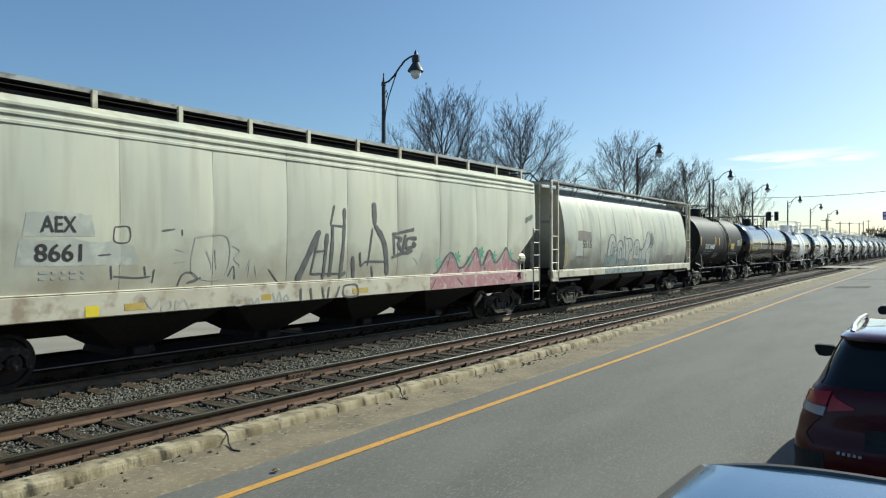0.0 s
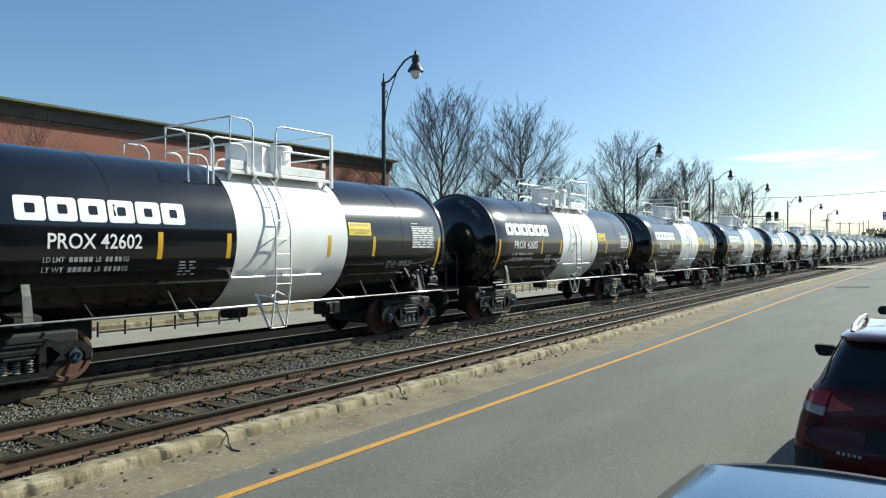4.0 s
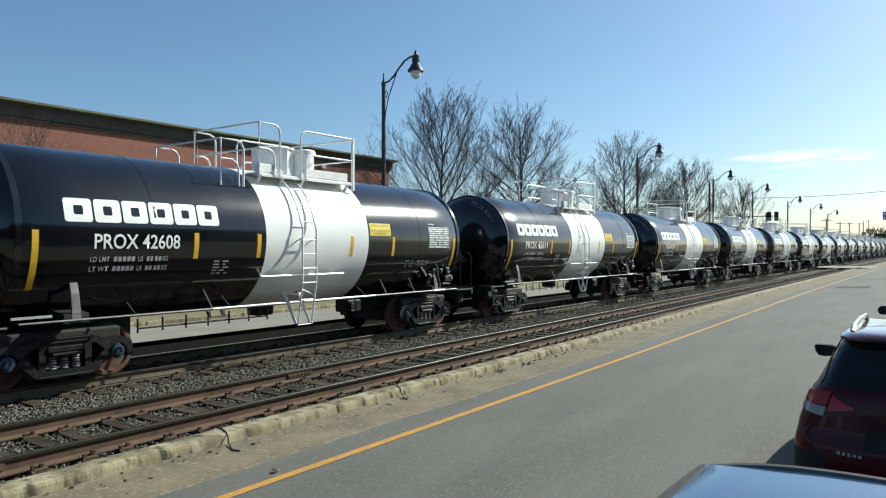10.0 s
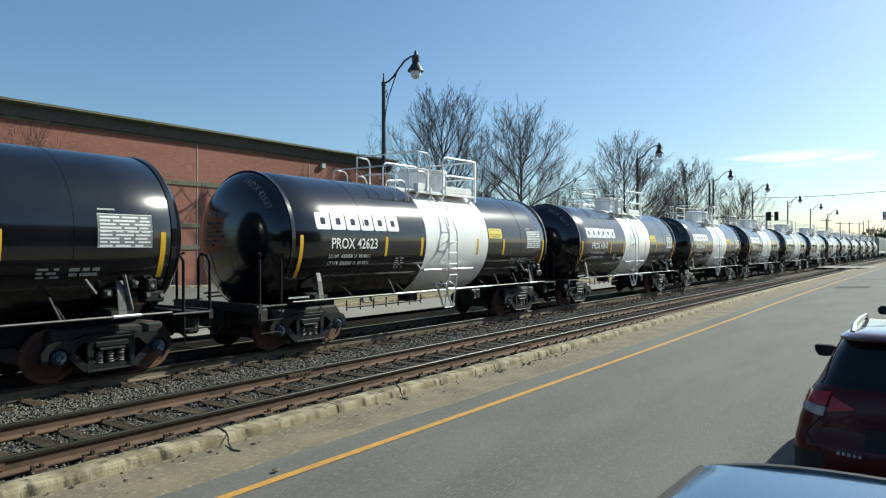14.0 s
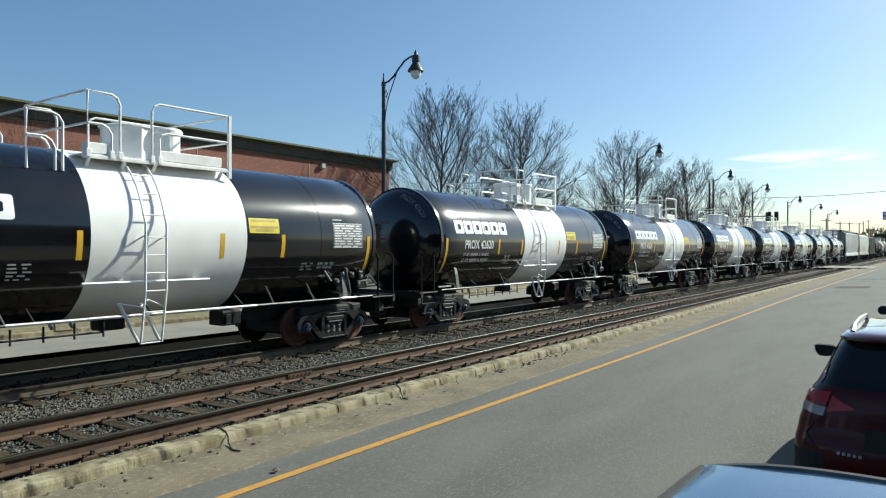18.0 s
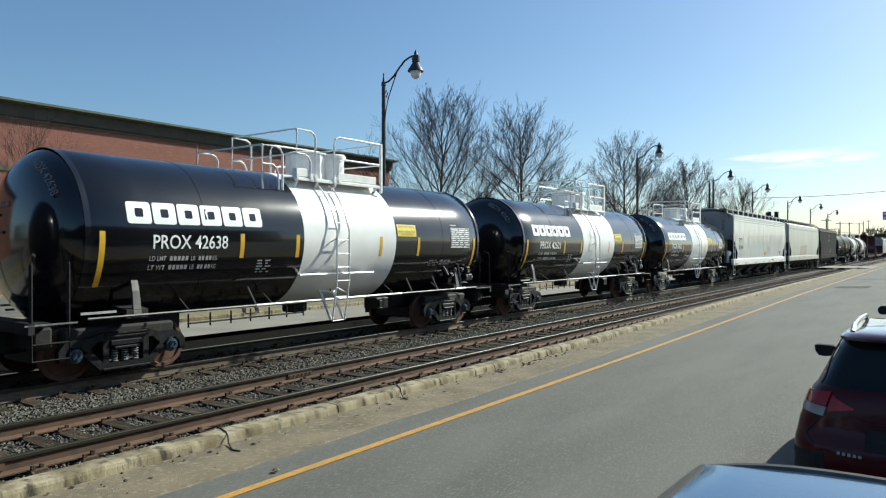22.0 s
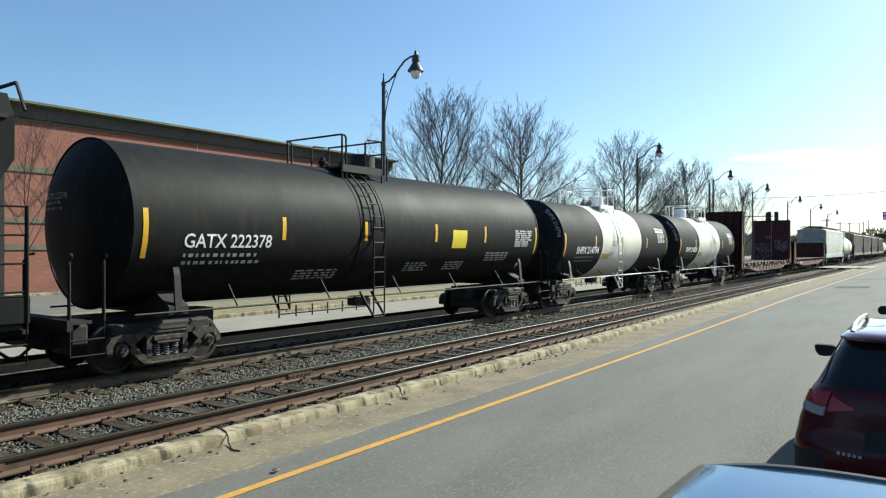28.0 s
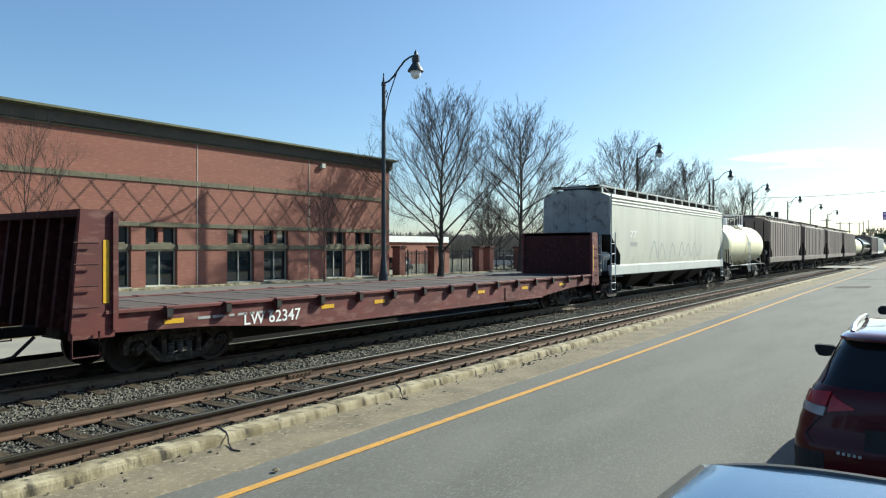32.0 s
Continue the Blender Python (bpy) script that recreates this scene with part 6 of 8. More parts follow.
side_marks(car, wordless(rng, 4, 0.5, 1.95, 0.62, 0.035, 0.03, 0.1, 0.3), xl, M_PATCH, "warning_text")
side_marks(car, wordless(rng, 8, 1.45, 2.3, 1.5, 0.03, 0.035, 0.05, 0.16), xl, M_LETTERGREY, "data_panel")
for y in (-8.1, -5.2, -2.03, 1.88, 4.1, 6.2):
    side_marks(car, rects((y, y + 0.12, 1.16, 1.28)), xl, M_PLACARD, "inspection_dot", "yellow inspection dot")
side_marks(car, strokes([[(6.57, 1.71), (7.13, 1.71), (7.13, 2.09), (6.57, 2.09), (6.57, 1.71)]], 0.03), xl, M_LETTER, "placard_edge")
side_marks(car, rects((6.68, 6.8, 1.8, 1.95), (6.86, 7.02, 1.78, 1.86), (6.86, 7.02, 1.92, 2.0)), xl, M_LETTERGREY, "placard_print")
side_marks(car, rects((6.6, 7.1, 1.74, 2.06)), x, M_LETTERDARK, "placard")
side_marks(car, wordless(rng, 3, 7.4, 1.95, 0.6, 0.04, 0.06), xl, M_LETTERGREY, "small_print")
side_marks(car, rects((-6.5, -6.47, 2.4, 2.7), (-6.22, -6.19, 2.4, 2.7), (-6.47, -6.22, 2.4, 2.43), (-6.47, -6.22, 2.67, 2.7)), xl, M_LETTERGREY, "stencil_box")
side_marks(car, wordless(rng, 1, 3.2, 1.3, 0.9, 0.1, 0.05), xl, M_SPRAYGREEN, "small_print")
for k, y in enumerate((-9.2, -6.1, -3.05, 0.0, 2.2, 5.0, 7.6)):
    side_marks(car, rects((y, y + (0.9 if k == 0 else 0.45), 1.17, 1.27)), xl, M_REFLECT, "reflector", "yellow reflective strip")
# cream hopper
car, x = hopper(450.9, "cream grey covered hopper car", 20.3, 9.35, M_HOPCREAM, M_HOPCREAM, dict(panels=2, bulge=0.0, barrel=0.06), bays=4, seams=False, posts=14, ribs=False)
xl = lambda y, z: x(y, z, 0.008)
side_marks(car, letters("GPLX", 0.22, 0.75, -6.8, 2.66), xl, M_LETTERGREY)
side_marks(car, letters("77738", 0.22, 0.95, -6.8, 2.24), xl, M_LETTERGREY)
side_marks(car, wordless(rng, 3, -6.8, 1.9, 0.7, 0.05, 0.07), xl, M_LETTERGREY, "small_print")
side_marks(car, blob([(-3.3, 1.5), (-3.2, 2.3), (-2.0, 2.6), (-1.0, 2.45), (0.3, 2.7), (0.95, 2.5), (1.0, 1.5)]), x, M_TANBLUR, "graffiti", "brown blurred overspray")
side_marks(car, strokes(curvy([[(-2.9, 1.7), (-2.95, 2.2), (-2.6, 2.45), (-2.3, 2.3), (-2.45, 2.1)], [(-2.1, 1.7), (-2.15, 2.3), (-1.75, 2.4), (-1.6, 2.0), (-1.65, 1.7)], [(-1.3, 2.4), (-1.25, 1.75), (-0.85, 1.7), (-0.7, 2.4)], [(-0.4, 1.7), (-0.35, 2.4), (0.1, 2.45), (0.15, 2.1), (-0.3, 2.05), (0.2, 1.7)], [(0.45, 1.7), (0.5, 2.5), (0.85, 2.3)]]), 0.06), xl, M_TANDARK, "graffiti", "brown faded letters")
side_marks(car, rects((-9.3, 9.3, 4.05, 4.16)), x, M_LETTERGREY, "eave_stripe")
for y in (-8.0, 2.6, 5.0, 7.0):
    side_marks(car, rects((y, y + 0.08, 1.6, 2.3)), x, M_LETTERGREY, "reflector")
# dark hopper
car, x = hopper(469.55, "dark grey covered hopper car", 17.2, 7.85, M_HOPDARK, M_HOPDARK, dict(panels=2, bulge=0.0, w0=1.54, z_eave=4.25), bays=3, ribs=False, seams=False, boards=False, roof=((1.42, 4.42), (1.3, 4.62), (0.6, 4.72)), cut=1.25, cut_h=2.1, straight=True)
xl = lambda y, z: x(y, z, 0.008)
part("roof_edge", boxes((1.5, 1.58, -7.75, 7.75, 4.2, 4.26), (-1.58, -1.5, -7.75, 7.75, 4.2, 4.26)), M_SHADEGRIME, car)
for k in range(7):
    part("roof_hatch", boxes((-0.5, 0.5, -7.0 + 2.1 * k, -5.3 + 2.1 * k, 4.66, 4.84), bevel=0.04), M_HOPDARK, car)
ringpts = [(0.2 + 0.38 * math.cos(a * math.tau / 12), 3.81 + 0.38 * math.sin(a * math.tau / 12)) for a in range(13)]
side_marks(car, strokes([ringpts[6:13]], 0.06), x, M_DIMGREY, "logo_ring")
side_marks(car, strokes([ringpts[2:8]], 0.062), xl, M_LOGORED, "logo_ring", "red arc of the logo")
side_marks(car, strokes([[(0.0, 3.65), (0.2, 3.8), (0.35, 3.95)], [(0.05, 3.85), (0.4, 3.8)]], 0.1), x, M_LOGORED, "logo_mark")
side_marks(car, rects(*[(-0.7 + 0.155 * k + (0.06 if k > 4 else 0), -0.58 + 0.155 * k + (0.06 if k > 4 else 0), 3.14, 3.34) for k in range(12)]), x, M_DIMGREY, "maker_mark", "pale bars of the owner's name")
side_marks(car, wordless(rng, 6, 1.6, 2.2, 0.6, 0.045, 0.035), x, M_DIMGREY, "data_panel")
side_marks(car, rects((0.46, 1.0, 1.72, 1.9)), x, M_DIMGREY, "placard")
for y in (-6.6, -3.9, -1.2, 1.35, 3.9, 6.55):
    side_marks(car, rects((y, y + 0.09, 1.68, 2.2)), x, M_DIMYELLOW, "reflector", "dull yellow strip")

gatx = plain_tank("long dull black tank car with yellow panels", 18.0, 7.35, TR, TZ, M_TANKDULL, M_SHADEGRIME, jacket=0.38, ladder_y=-1.15, flip=-1, truck=6.42, strip_ys=(-7.2, -4.05, -1.47, 1.4, 3.93, 7.18))
number_on_tank(gatx, "GATX 222378", -6.37, 2.28, 0.27, 2.05, TZ, TR)
part("small_print", wrap(wordless(rng, 2, 0, 0, 1.8, 0.07, 0.085, 0.05, 0.11), -6.35, 2.1, TZ, TR), M_LETTERGREY, gatx)
part("warning_panel", wrap(quad_bm(0.72, 0.52, 4, 6), 2.25, 2.27, TZ, TR), M_PLACARD, gatx, "yellow warning panel")
part("data_panel", wrap(wordless(rng, 8, 0, 0, 1.1, 0.05, 0.02, 0.2, 0.5), 5.8, 2.8, TZ, TR), M_LETTERGREY, gatx)
for y, z, w in ((-3.4, 1.75, 1.3), (0.4, 1.85, 1.0), (2.2, 1.85, 0.9), (4.2, 2.1, 1.3)):
    part("small_print", wrap(wordless(rng, 4, 0, 0, w, 0.04, 0.04), y, z, TZ, TR), M_LETTERGREY, gatx)
bm = bmesh.new()
bm.faces.new([bm.verts.new((0.14 * math.cos(a * math.tau / 4), 0.17 * math.sin(a * math.tau / 4), 0)) for a in range(4)])
part("placard", wrap(bm, 6.5, 1.75, TZ, TR), M_LETTER, gatx, "white diamond placard")
end_print(gatx, letters("GATX 222378", 0.12, 0.95, -0.95, 0.45), 7.35, 0.38, TR, TZ, M_LETTERDIM)
end_print(gatx, wordless(rng, 2, -0.95, 0.36, 0.8, 0.05, 0.06, 0.04, 0.09), 7.35, 0.38, TR, TZ, M_LETTERDIM, "end_print")
bm = bmesh.new()
bm.faces.new([bm.verts.new((-0.85 + 0.14 * math.cos(a * math.tau / 4), -0.9 + 0.2 * math.sin(a * math.tau / 4), 0)) for a in range(4)])
end_print(gatx, bm, 7.35, 0.38, TR, TZ, M_LETTERGREY, "placard", "white diamond placard")
put(gatx, 486.65)

def boxed_text(txt, h, w):
    bm = bmesh.new()
    bm.from_mesh(text_mesh(txt, h, w, 0.012))
    return cut_fine(bm, 0.12) or bm


for mid, txt in ((502.05, "SHPX 214794"), (516.1, "SHPX 214828")):
    SR, SZ = 1.56, 2.56
    car = plain_tank("matt black tank car with a cream belt", 14.0, 5.95, SR, SZ, M_TANKMATT, M_WHITE, jacket=0.42, belt=(-2.3, 2.2, M_CREAM), ladder_y=-0.75 if mid < 510 else 0.55, flip=-1 if mid < 510 else 1, strip_ys=(-5.85, -3.05, -0.1, 2.9, 5.85), group="cream-belted tank cars", truck=5.1)
    lettering(car, text_mesh(txt, 0.28, 2.1, 0.024), -4.75, 2.06, SZ, SR, M_LETTER)
    part("small_print", wrap(wordless(rng, 2, 0, 0, 1.75, 0.075, 0.085, 0.05, 0.11), -4.75, 1.88, SZ, SR), M_LETTERDIM, car)
    part("warning_panel", wrap(quad_bm(0.75, 0.24, 4, 4), -2.2, 1.82, SZ, SR), M_OCHRE, car, "faded ochre panel")
    part("data_panel", wrap(wordless(rng, 8, 0, 0, 1.05, 0.045, 0.016, 0.15, 0.4), 4.5, 2.95, SZ, SR), M_LETTERGREY, car)
    part("data_header", wrap(quad_bm(1.2, 0.07, 3, 2), 4.3, 3.03, SZ, SR), M_LETTER, car)
    part("lettering", wrap(boxed_text("PHOSPHORIC ACID", 0.11, 1.2), 4.3, 3.14, SZ, SR), M_LETTER, car)
    # figures down the edge of the end, and the small rows beside them
    bm = letters(txt, 0.13, 1.15, 0, 0)
    for v in bm.verts:
        a, r = radians(52) - v.co.x / 1.4, 1.36 + v.co.y
        v.co = Vector((r * math.cos(a), r * math.sin(a), 0))
    end_print(car, bm, 5.95, 0.42, SR, SZ, M_LETTERGREY)
    end_print(car, letters(txt, 0.13, 0.95, -0.85, 0.5), 5.95, 0.42, SR, SZ, M_LETTERGREY)
    end_print(car, wordless(rng, 2, -0.75, 0.38, 0.6, 0.05, 0.07, 0.04, 0.09), 5.95, 0.42, SR, SZ, M_LETTERDIM, "end_print")
    end_print(car, rects((-1.02, -0.86, -0.95, -0.8), (-1.0, -0.88, -0.8, -0.7)), 5.95, 0.42, SR, SZ, M_LETTERDIM, "placard_holder")
    put(car, mid)

flat1 = flat_car("oxide red bulkhead flat car, empty", 21.2, 9.22, 3.65, (0.22, 0.55), "bulkhead flat cars")
put(flat1, 534.07)


def end_marks(car, bm, y, material, label=""):
    """Sprayed lines on the inner face of a bulkhead."""
    for v in bm.verts:
        v.co = Vector((v.co.x, y, v.co.y))
    part("graffiti", bm, material, car, label)


def loops(g, n, x0, x1, z0, z1, r):
    """Round scrawled letters: arcs and bows in a row."""
    out = []
    for k in range(n):
        cx, cz = x0 + (x1 - x0) * (k + 0.5) / n + g.uniform(-0.04, 0.04), g.uniform(z0, z1)
        a0, a1, rr = g.uniform(0, 6.3), g.uniform(3.2, 6.8), r * g.uniform(0.7, 1.25)
        out.append([(cx + rr * 0.8 * math.cos(a0 + a1 * q / 9), cz + rr * (1 + 0.04 * q) * math.sin(a0 + a1 * q / 9)) for q in range(10)])
    return out


g = random.Random(77)
end_marks(flat1, strokes(loops(g, 6, -1.35, -0.1, 2.35, 2.55, 0.24) + loops(g, 5, -1.35, -0.15, 1.6, 1.85, 0.3) + loops(g, 4, -0.6, -0.05, 3.25, 3.35, 0.11) + [[(-1.4, 2.75), (-1.3, 2.35), (-1.0, 2.15), (-0.6, 2.02), (-0.1, 2.1)], [(-1.05, 2.1), (-0.95, 1.55)], [(-0.7, 2.0), (-0.75, 1.4)], [(-0.4, 2.0), (-0.45, 1.4)]], 0.032), 9.21, M_SPRAYWHITE, "pale sprayed scrawl")
end_marks(flat1, strokes(loops(g, 5, 0.3, 1.35, 2.6, 2.85, 0.22) + loops(g, 5, 0.35, 1.3, 2.2, 2.35, 0.16), 0.05), 9.21, M_SPRAYWHITE, "pale sprayed scrawl")
end_marks(flat1, rects((-0.02, 0.0, 1.3, 4.7)), 9.21, M_LETTERGREY)
flat2 = flat_car("oxide red low bulkhead flat car, empty", 22.5, 9.85, 1.68, (0.55, 0.72), "bulkhead flat cars", M_FLATBRIGHT, False)
xs = lambda y, z: 1.527
side_marks(flat2, letters("LW 62347", 0.25, 1.5, -7.13, 0.73), xs, M_LETTER)
for car in (flat1, flat2):
    for y in (-8.9, -5.0, -3.2, 1.5, 4.2, 7.0):
        side_marks(car, rects((y, y + 0.4, 0.9, 0.99)), xs, M_REFLECT, "reflector", "yellow reflective strip")
    side_marks(car, wordless(rng, 1, -8.2, 0.93, 1.9, 0.05, 0.05), xs, M_LETTERGREY, "small_print")
put(flat2, 556.3)
car, x = hopper(577.3, "pale grey covered hopper car with faint graffiti", 19.6, 9.3, M_HOPCREAM, M_HOPNEW, dict(panels=3, bulge=0.0, barrel=0.05), bays=4, posts=14, seams=True, end_dark=M_SHADETRIM)
xl = lambda y, z: x(y, z, 0.008)
side_marks(car, letters("77", 0.3, 0.8, -7.0, 2.75), xl, M_LETTER)
side_marks(car, wordless(rng, 1, -7.0, 2.35, 0.9, 0.2, 0.05), xl, M_LETTERGREY, "small_print")
side_marks(car, strokes([[(-4.4, 1.7), (-3.8, 2.6), (-3.2, 1.8), (-2.6, 2.5), (-2.0, 1.7)], [(-1.4, 1.7), (-1.0, 2.5), (-0.4, 1.8)], [(0.2, 1.8), (0.6, 2.6), (1.2, 1.9), (1.8, 2.5), (2.4, 1.8), (3.0, 2.6), (3.6, 1.8), (4.5, 2.5)]], 0.1), x, M_SPRAYFAINT, "graffiti", "faint grey sprayed letters")
milk = plain_tank("short pale yellow tank car", 13.4, 5.4, 1.45, 2.5, M_MILK, M_WHITE, ladder_y=0.0)
put(milk, 594.1)


def far_copy(ob, m):
    """A copy for the train's distant end, with the large parts alone."""
    got = copy_thing(ob, m)
    keep = ("tank", "body", "side_sill", "draft_sill", "truck", "wheelset", "side_frame", "outlet", "running_board", "roof_hatch", "bolster", "side_post", "end_platform", "coupler", "ladder")
    for o in list(got.children_recursive):
        if o.name.split(".")[0] not in keep:
            bpy.data.objects.remove(o)
    return got


brown = hopper_car("brown ribbed covered hopper car", 17.2, 7.9, M_HOPBROWN, M_HOPBROWN, panels=2, bulge=0.0, bays=3, seams=False, ribs=False, vribs=15, group="far hopper cars", coaming=False)
put(brown, 609.4)
for mid in (627.0, 645.0, 663.0):
    put(far_copy(brown, Matrix()), mid)
pos = 672.0
for k in range(12):
    src = (milk, etcx, brown, third)[k % 4]
    half = (6.7, 8.7, 8.6, 10.1)[k % 4]
    pos += half
    put(far_copy(src, Matrix()), pos)
    pos += half
for car, mid in train:
    car.matrix_basis = Matrix.Translation((TRACK_FAR, mid, RAIL_Z))


# ---- track bed: sleepers, fastenings, stones ----
def merged_boxes(name, rows, material, parent=None, label="", kind="stuff"):
    """Many small boxes (x, y, z, half sizes) in one mesh."""
    base = np.array([(-1, -1, -1), (1, -1, -1), (1, 1, -1), (-1, 1, -1), (-1, -1, 1), (1, -1, 1), (1, 1, 1), (-1, 1, 1)], float)
    quads = np.array([(0, 3, 2, 1), (4, 5, 6, 7), (0, 1, 5, 4), (1, 2, 6, 5), (2, 3, 7, 6), (3, 0, 4, 7)])
    r = np.array(rows, float)
    v = (base[None] * r[:, None, 3:6] + r[:, None, :3]).reshape(-1, 3)
    f = (quads[None] + 8 * np.arange(len(r))[:, None, None]).reshape(-1, 4)
    me = bpy.data.meshes.new(name)
    me.from_pydata(v.tolist(), [], f.tolist())
    return tagged(link(name, me, material, parent, label), kind=kind)


def stones(name, areas, material, label, seed, flat=0.7):
    """Angular stones strewn over areas of (x0, x1, y0, y1, z, number, smallest, largest)."""
    g = np.random.default_rng(seed)
    ico = np.array([(1, 0, 0.1), (0, 1, -0.1), (-1, 0, 0.1), (0, -1, -0.1), (0.1, 0.1, 1), (0, 0, -1)], dtype=float)
    tri = np.array([(0, 1, 4), (1, 2, 4), (2, 3, 4), (3, 0, 4), (1, 0, 5), (2, 1, 5), (3, 2, 5), (0, 3, 5)])
    vs = []
    for x0, x1, y0, y1, z, n, a, b in areas:
        c = np.c_[g.uniform(x0, x1, n), g.uniform(y0, y1, n), np.full(n, z) + g.uniform(-0.01, 0.02, n)]
        size = g.uniform(a, b, (n, 1, 1)) * g.uniform(0.6, 1.2, (n, 1, 3)) * np.array((1, 1, flat))
        v = ico[None] * (g.uniform(0.75, 1.25, (n, 6, 1)) + g.uniform(-0.12, 0.12, (n, 6, 3))) * size
        an = g.uniform(0, math.tau, n)
        ca, sa = np.cos(an)[:, None], np.sin(an)[:, None]
        v = np.stack((v[..., 0] * ca - v[..., 1] * sa, v[..., 0] * sa + v[..., 1] * ca, v[..., 2]), -1)
        vs.append(v + c[:, None, :])
    v = np.concatenate(vs)
    f = (tri[None] + 6 * np.arange(len(v))[:, None, None]).reshape(-1, 3)
    me = bpy.data.meshes.new(name)
    me.from_pydata(v.reshape(-1, 3).tolist(), [], f.tolist())
    return tagged(link(name, me, material), label, name, kind="stuff")


def sleepers(tr, phase):
    bm = boxes((-1.3, 1.3, -0.115, 0.115, -0.36, -0.19), bevel=0.012)
    me = bpy.data.meshes.new("sleeper")
    bm.to_mesh(me)
    bm.free()
    me.materials.append(M_TIE)
    rng = random.Random(phase)
    plates, spikes, far = [], [], []
    for k in range(760):
        y = 1.5 + 0.535 * k + rng.uniform(-0.05, 0.05)
        dx, turn = rng.uniform(-0.07, 0.07), rng.uniform(-1.6, 1.6)
        if k < 180:
            ob = link("sleeper", me, M_TIE, tr)
            ob.matrix_basis = pose(dx, y, rng.uniform(-0.012, 0.004), 0, 0, turn)
            for rx in (-0.7525, 0.7525):
                plates.append((rx, y, -0.182, 0.16, 0.09, 0.009))
                for sx, sy in ((-0.09, -0.05), (0.09, 0.05), (-0.12, 0.06), (0.13, -0.06)):
                    if rng.random() < 0.8:
                        spikes.append((rx + sx, y + sy, -0.16, 0.02, 0.02, rng.uniform(0.018, 0.04)))
            if rng.random() < 0.7:
                # anchors clipped under the rails beside the sleepers
                for rx in (-0.7525, 0.7525):
                    spikes.append((rx - 0.07, y + 0.15, -0.165, 0.05, 0.025, 0.035))
        else:
            far.append((dx, y, -0.27, 1.3, 0.115, 0.08))
    merged_boxes("tie_plate", plates, M_RAIL, tr)
    merged_boxes("spike", spikes, M_TIE, tr)
    merged_boxes("far_sleeper", far, M_TIE, tr)


sleepers(track_near, 3)
sleepers(track_far, 4)
# bolted joint bars on the near rail
for y, side in ((3.05, 0.7525), (14.9, 0.7525), (26.8, -0.7525), (9.0, -0.7525)):
    bm = boxes((side + 0.012, side + 0.03, y - 0.3, y + 0.3, -0.13, -0.04), (side - 0.03, side - 0.012, y - 0.3, y + 0.3, -0.13, -0.04))
    for k in range(6):
        lathe(bm, [(0.016, side + 0.03), (0.016, side + 0.05), (0, side + 0.05)], 6, "x", (0, y - 0.25 + 0.1 * k, -0.085))
    part("joint_bar", bm, M_RAIL, track_near)

stones("ballast_stones", [(-14.45, -7.62, 2.5, 16, -0.152, 40000, 0.016, 0.034), (-14.45, -7.62, 16, 32, -0.152, 19000, 0.021, 0.042), (-14.45, -7.62, 32, 62, -0.155, 9500, 0.032, 0.06),
                          (-11.42, -10.4, 2.5, 30, -0.14, 6500, 0.025, 0.05)], M_STONE, "loose grey crushed stone between the rails", 11)
stones("gutter_gravel", [(-7.25, -6.45, 2.5, 30, -0.105, 420, 0.006, 0.02), (-7.22, -6.95, 11, 30, -0.10, 380, 0.015, 0.045), (-7.22, -6.9, 2.5, 60, -0.10, 260, 0.008, 0.03)], M_STONE, "loose gravel in the sandy gutter", 12)
stones("dead_leaves", [(-7.2, -6.5, 2.5, 30, -0.098, 90, 0.02, 0.05)], M_BARK, "dead brown leaves in the gutter", 13, 0.25)
stones("litter", [(-5.84, -5.78, 5.0, 5.04, -0.055, 2, 0.035, 0.05)], M_SAND, "scrap of pale litter on the asphalt", 14, 0.4)


# ---- kerb: worn concrete lengths ----
kerb = thing("kerb", Matrix(), "worn pale concrete kerb beside the track", "kerb", kind="structure")
rng = random.Random(21)
y = -6.0
while y < 82:
    ln = rng.uniform(3.0, 6.0)
    bm = bmesh.new()
    n = max(2, int(ln / (0.16 if y < 30 else 0.5)))
    secs = []
    for i in range(n + 1):
        yy = y + 0.012 + (ln - 0.024) * i / n
        w = noise.noise((yy * 1.7, 3.1, 0)) * 0.006
        up = rise(yy)
        q = noise.noise((yy * 2.1, 7.7, 0)) * 0.006
        c = noise.noise((yy * 1.3, 1.2, 5)) * 0.005 - max(0, noise.noise((yy * 2.3, 8.2, 1)) - 0.45) * 0.02
        secs.append([(a, b, z + up) for a, b, z in [(-7.225 + w, yy, -0.16), (-7.235 + w, yy, -0.095), (-7.245 + c, yy, -0.03), (-7.26 + c, yy, 0.002 + q), (-7.29 + c, yy, 0.015 + q), (-7.5, yy, 0.018 + q), (-7.58 + w, yy, 0.004 + q), (-7.61 + w, yy, -0.06), (-7.62, yy, -0.2 - up)]])
    loft(bm, secs)
    part("kerb_length", bm, M_KERB, kerb)
    y += ln

def cable(pts, label):
    tagged(part("cable", tubes(pts, r=0.009, seg=6), M_RUBBER), label, "cable")


cable([(-8.0, 5.72, -0.1), (-7.63, 5.64, 0.025), (-7.31, 5.53, 0.026), (-7.215, 5.49, -0.01), (-7.17, 5.46, -0.07), (-7.0, 5.37, -0.088), (-6.9, 5.32, -0.085), (-6.79, 5.34, -0.083)], "black cable drooping over the kerb")
cable([(-7.75, 9.3, -0.06), (-7.55, 9.17, 0.026), (-7.27, 8.95, 0.02), (-7.21, 8.9, -0.05), (-7.05, 8.77, -0.09), (-6.95, 8.74, -0.085)], "black cable drooping over the kerb")

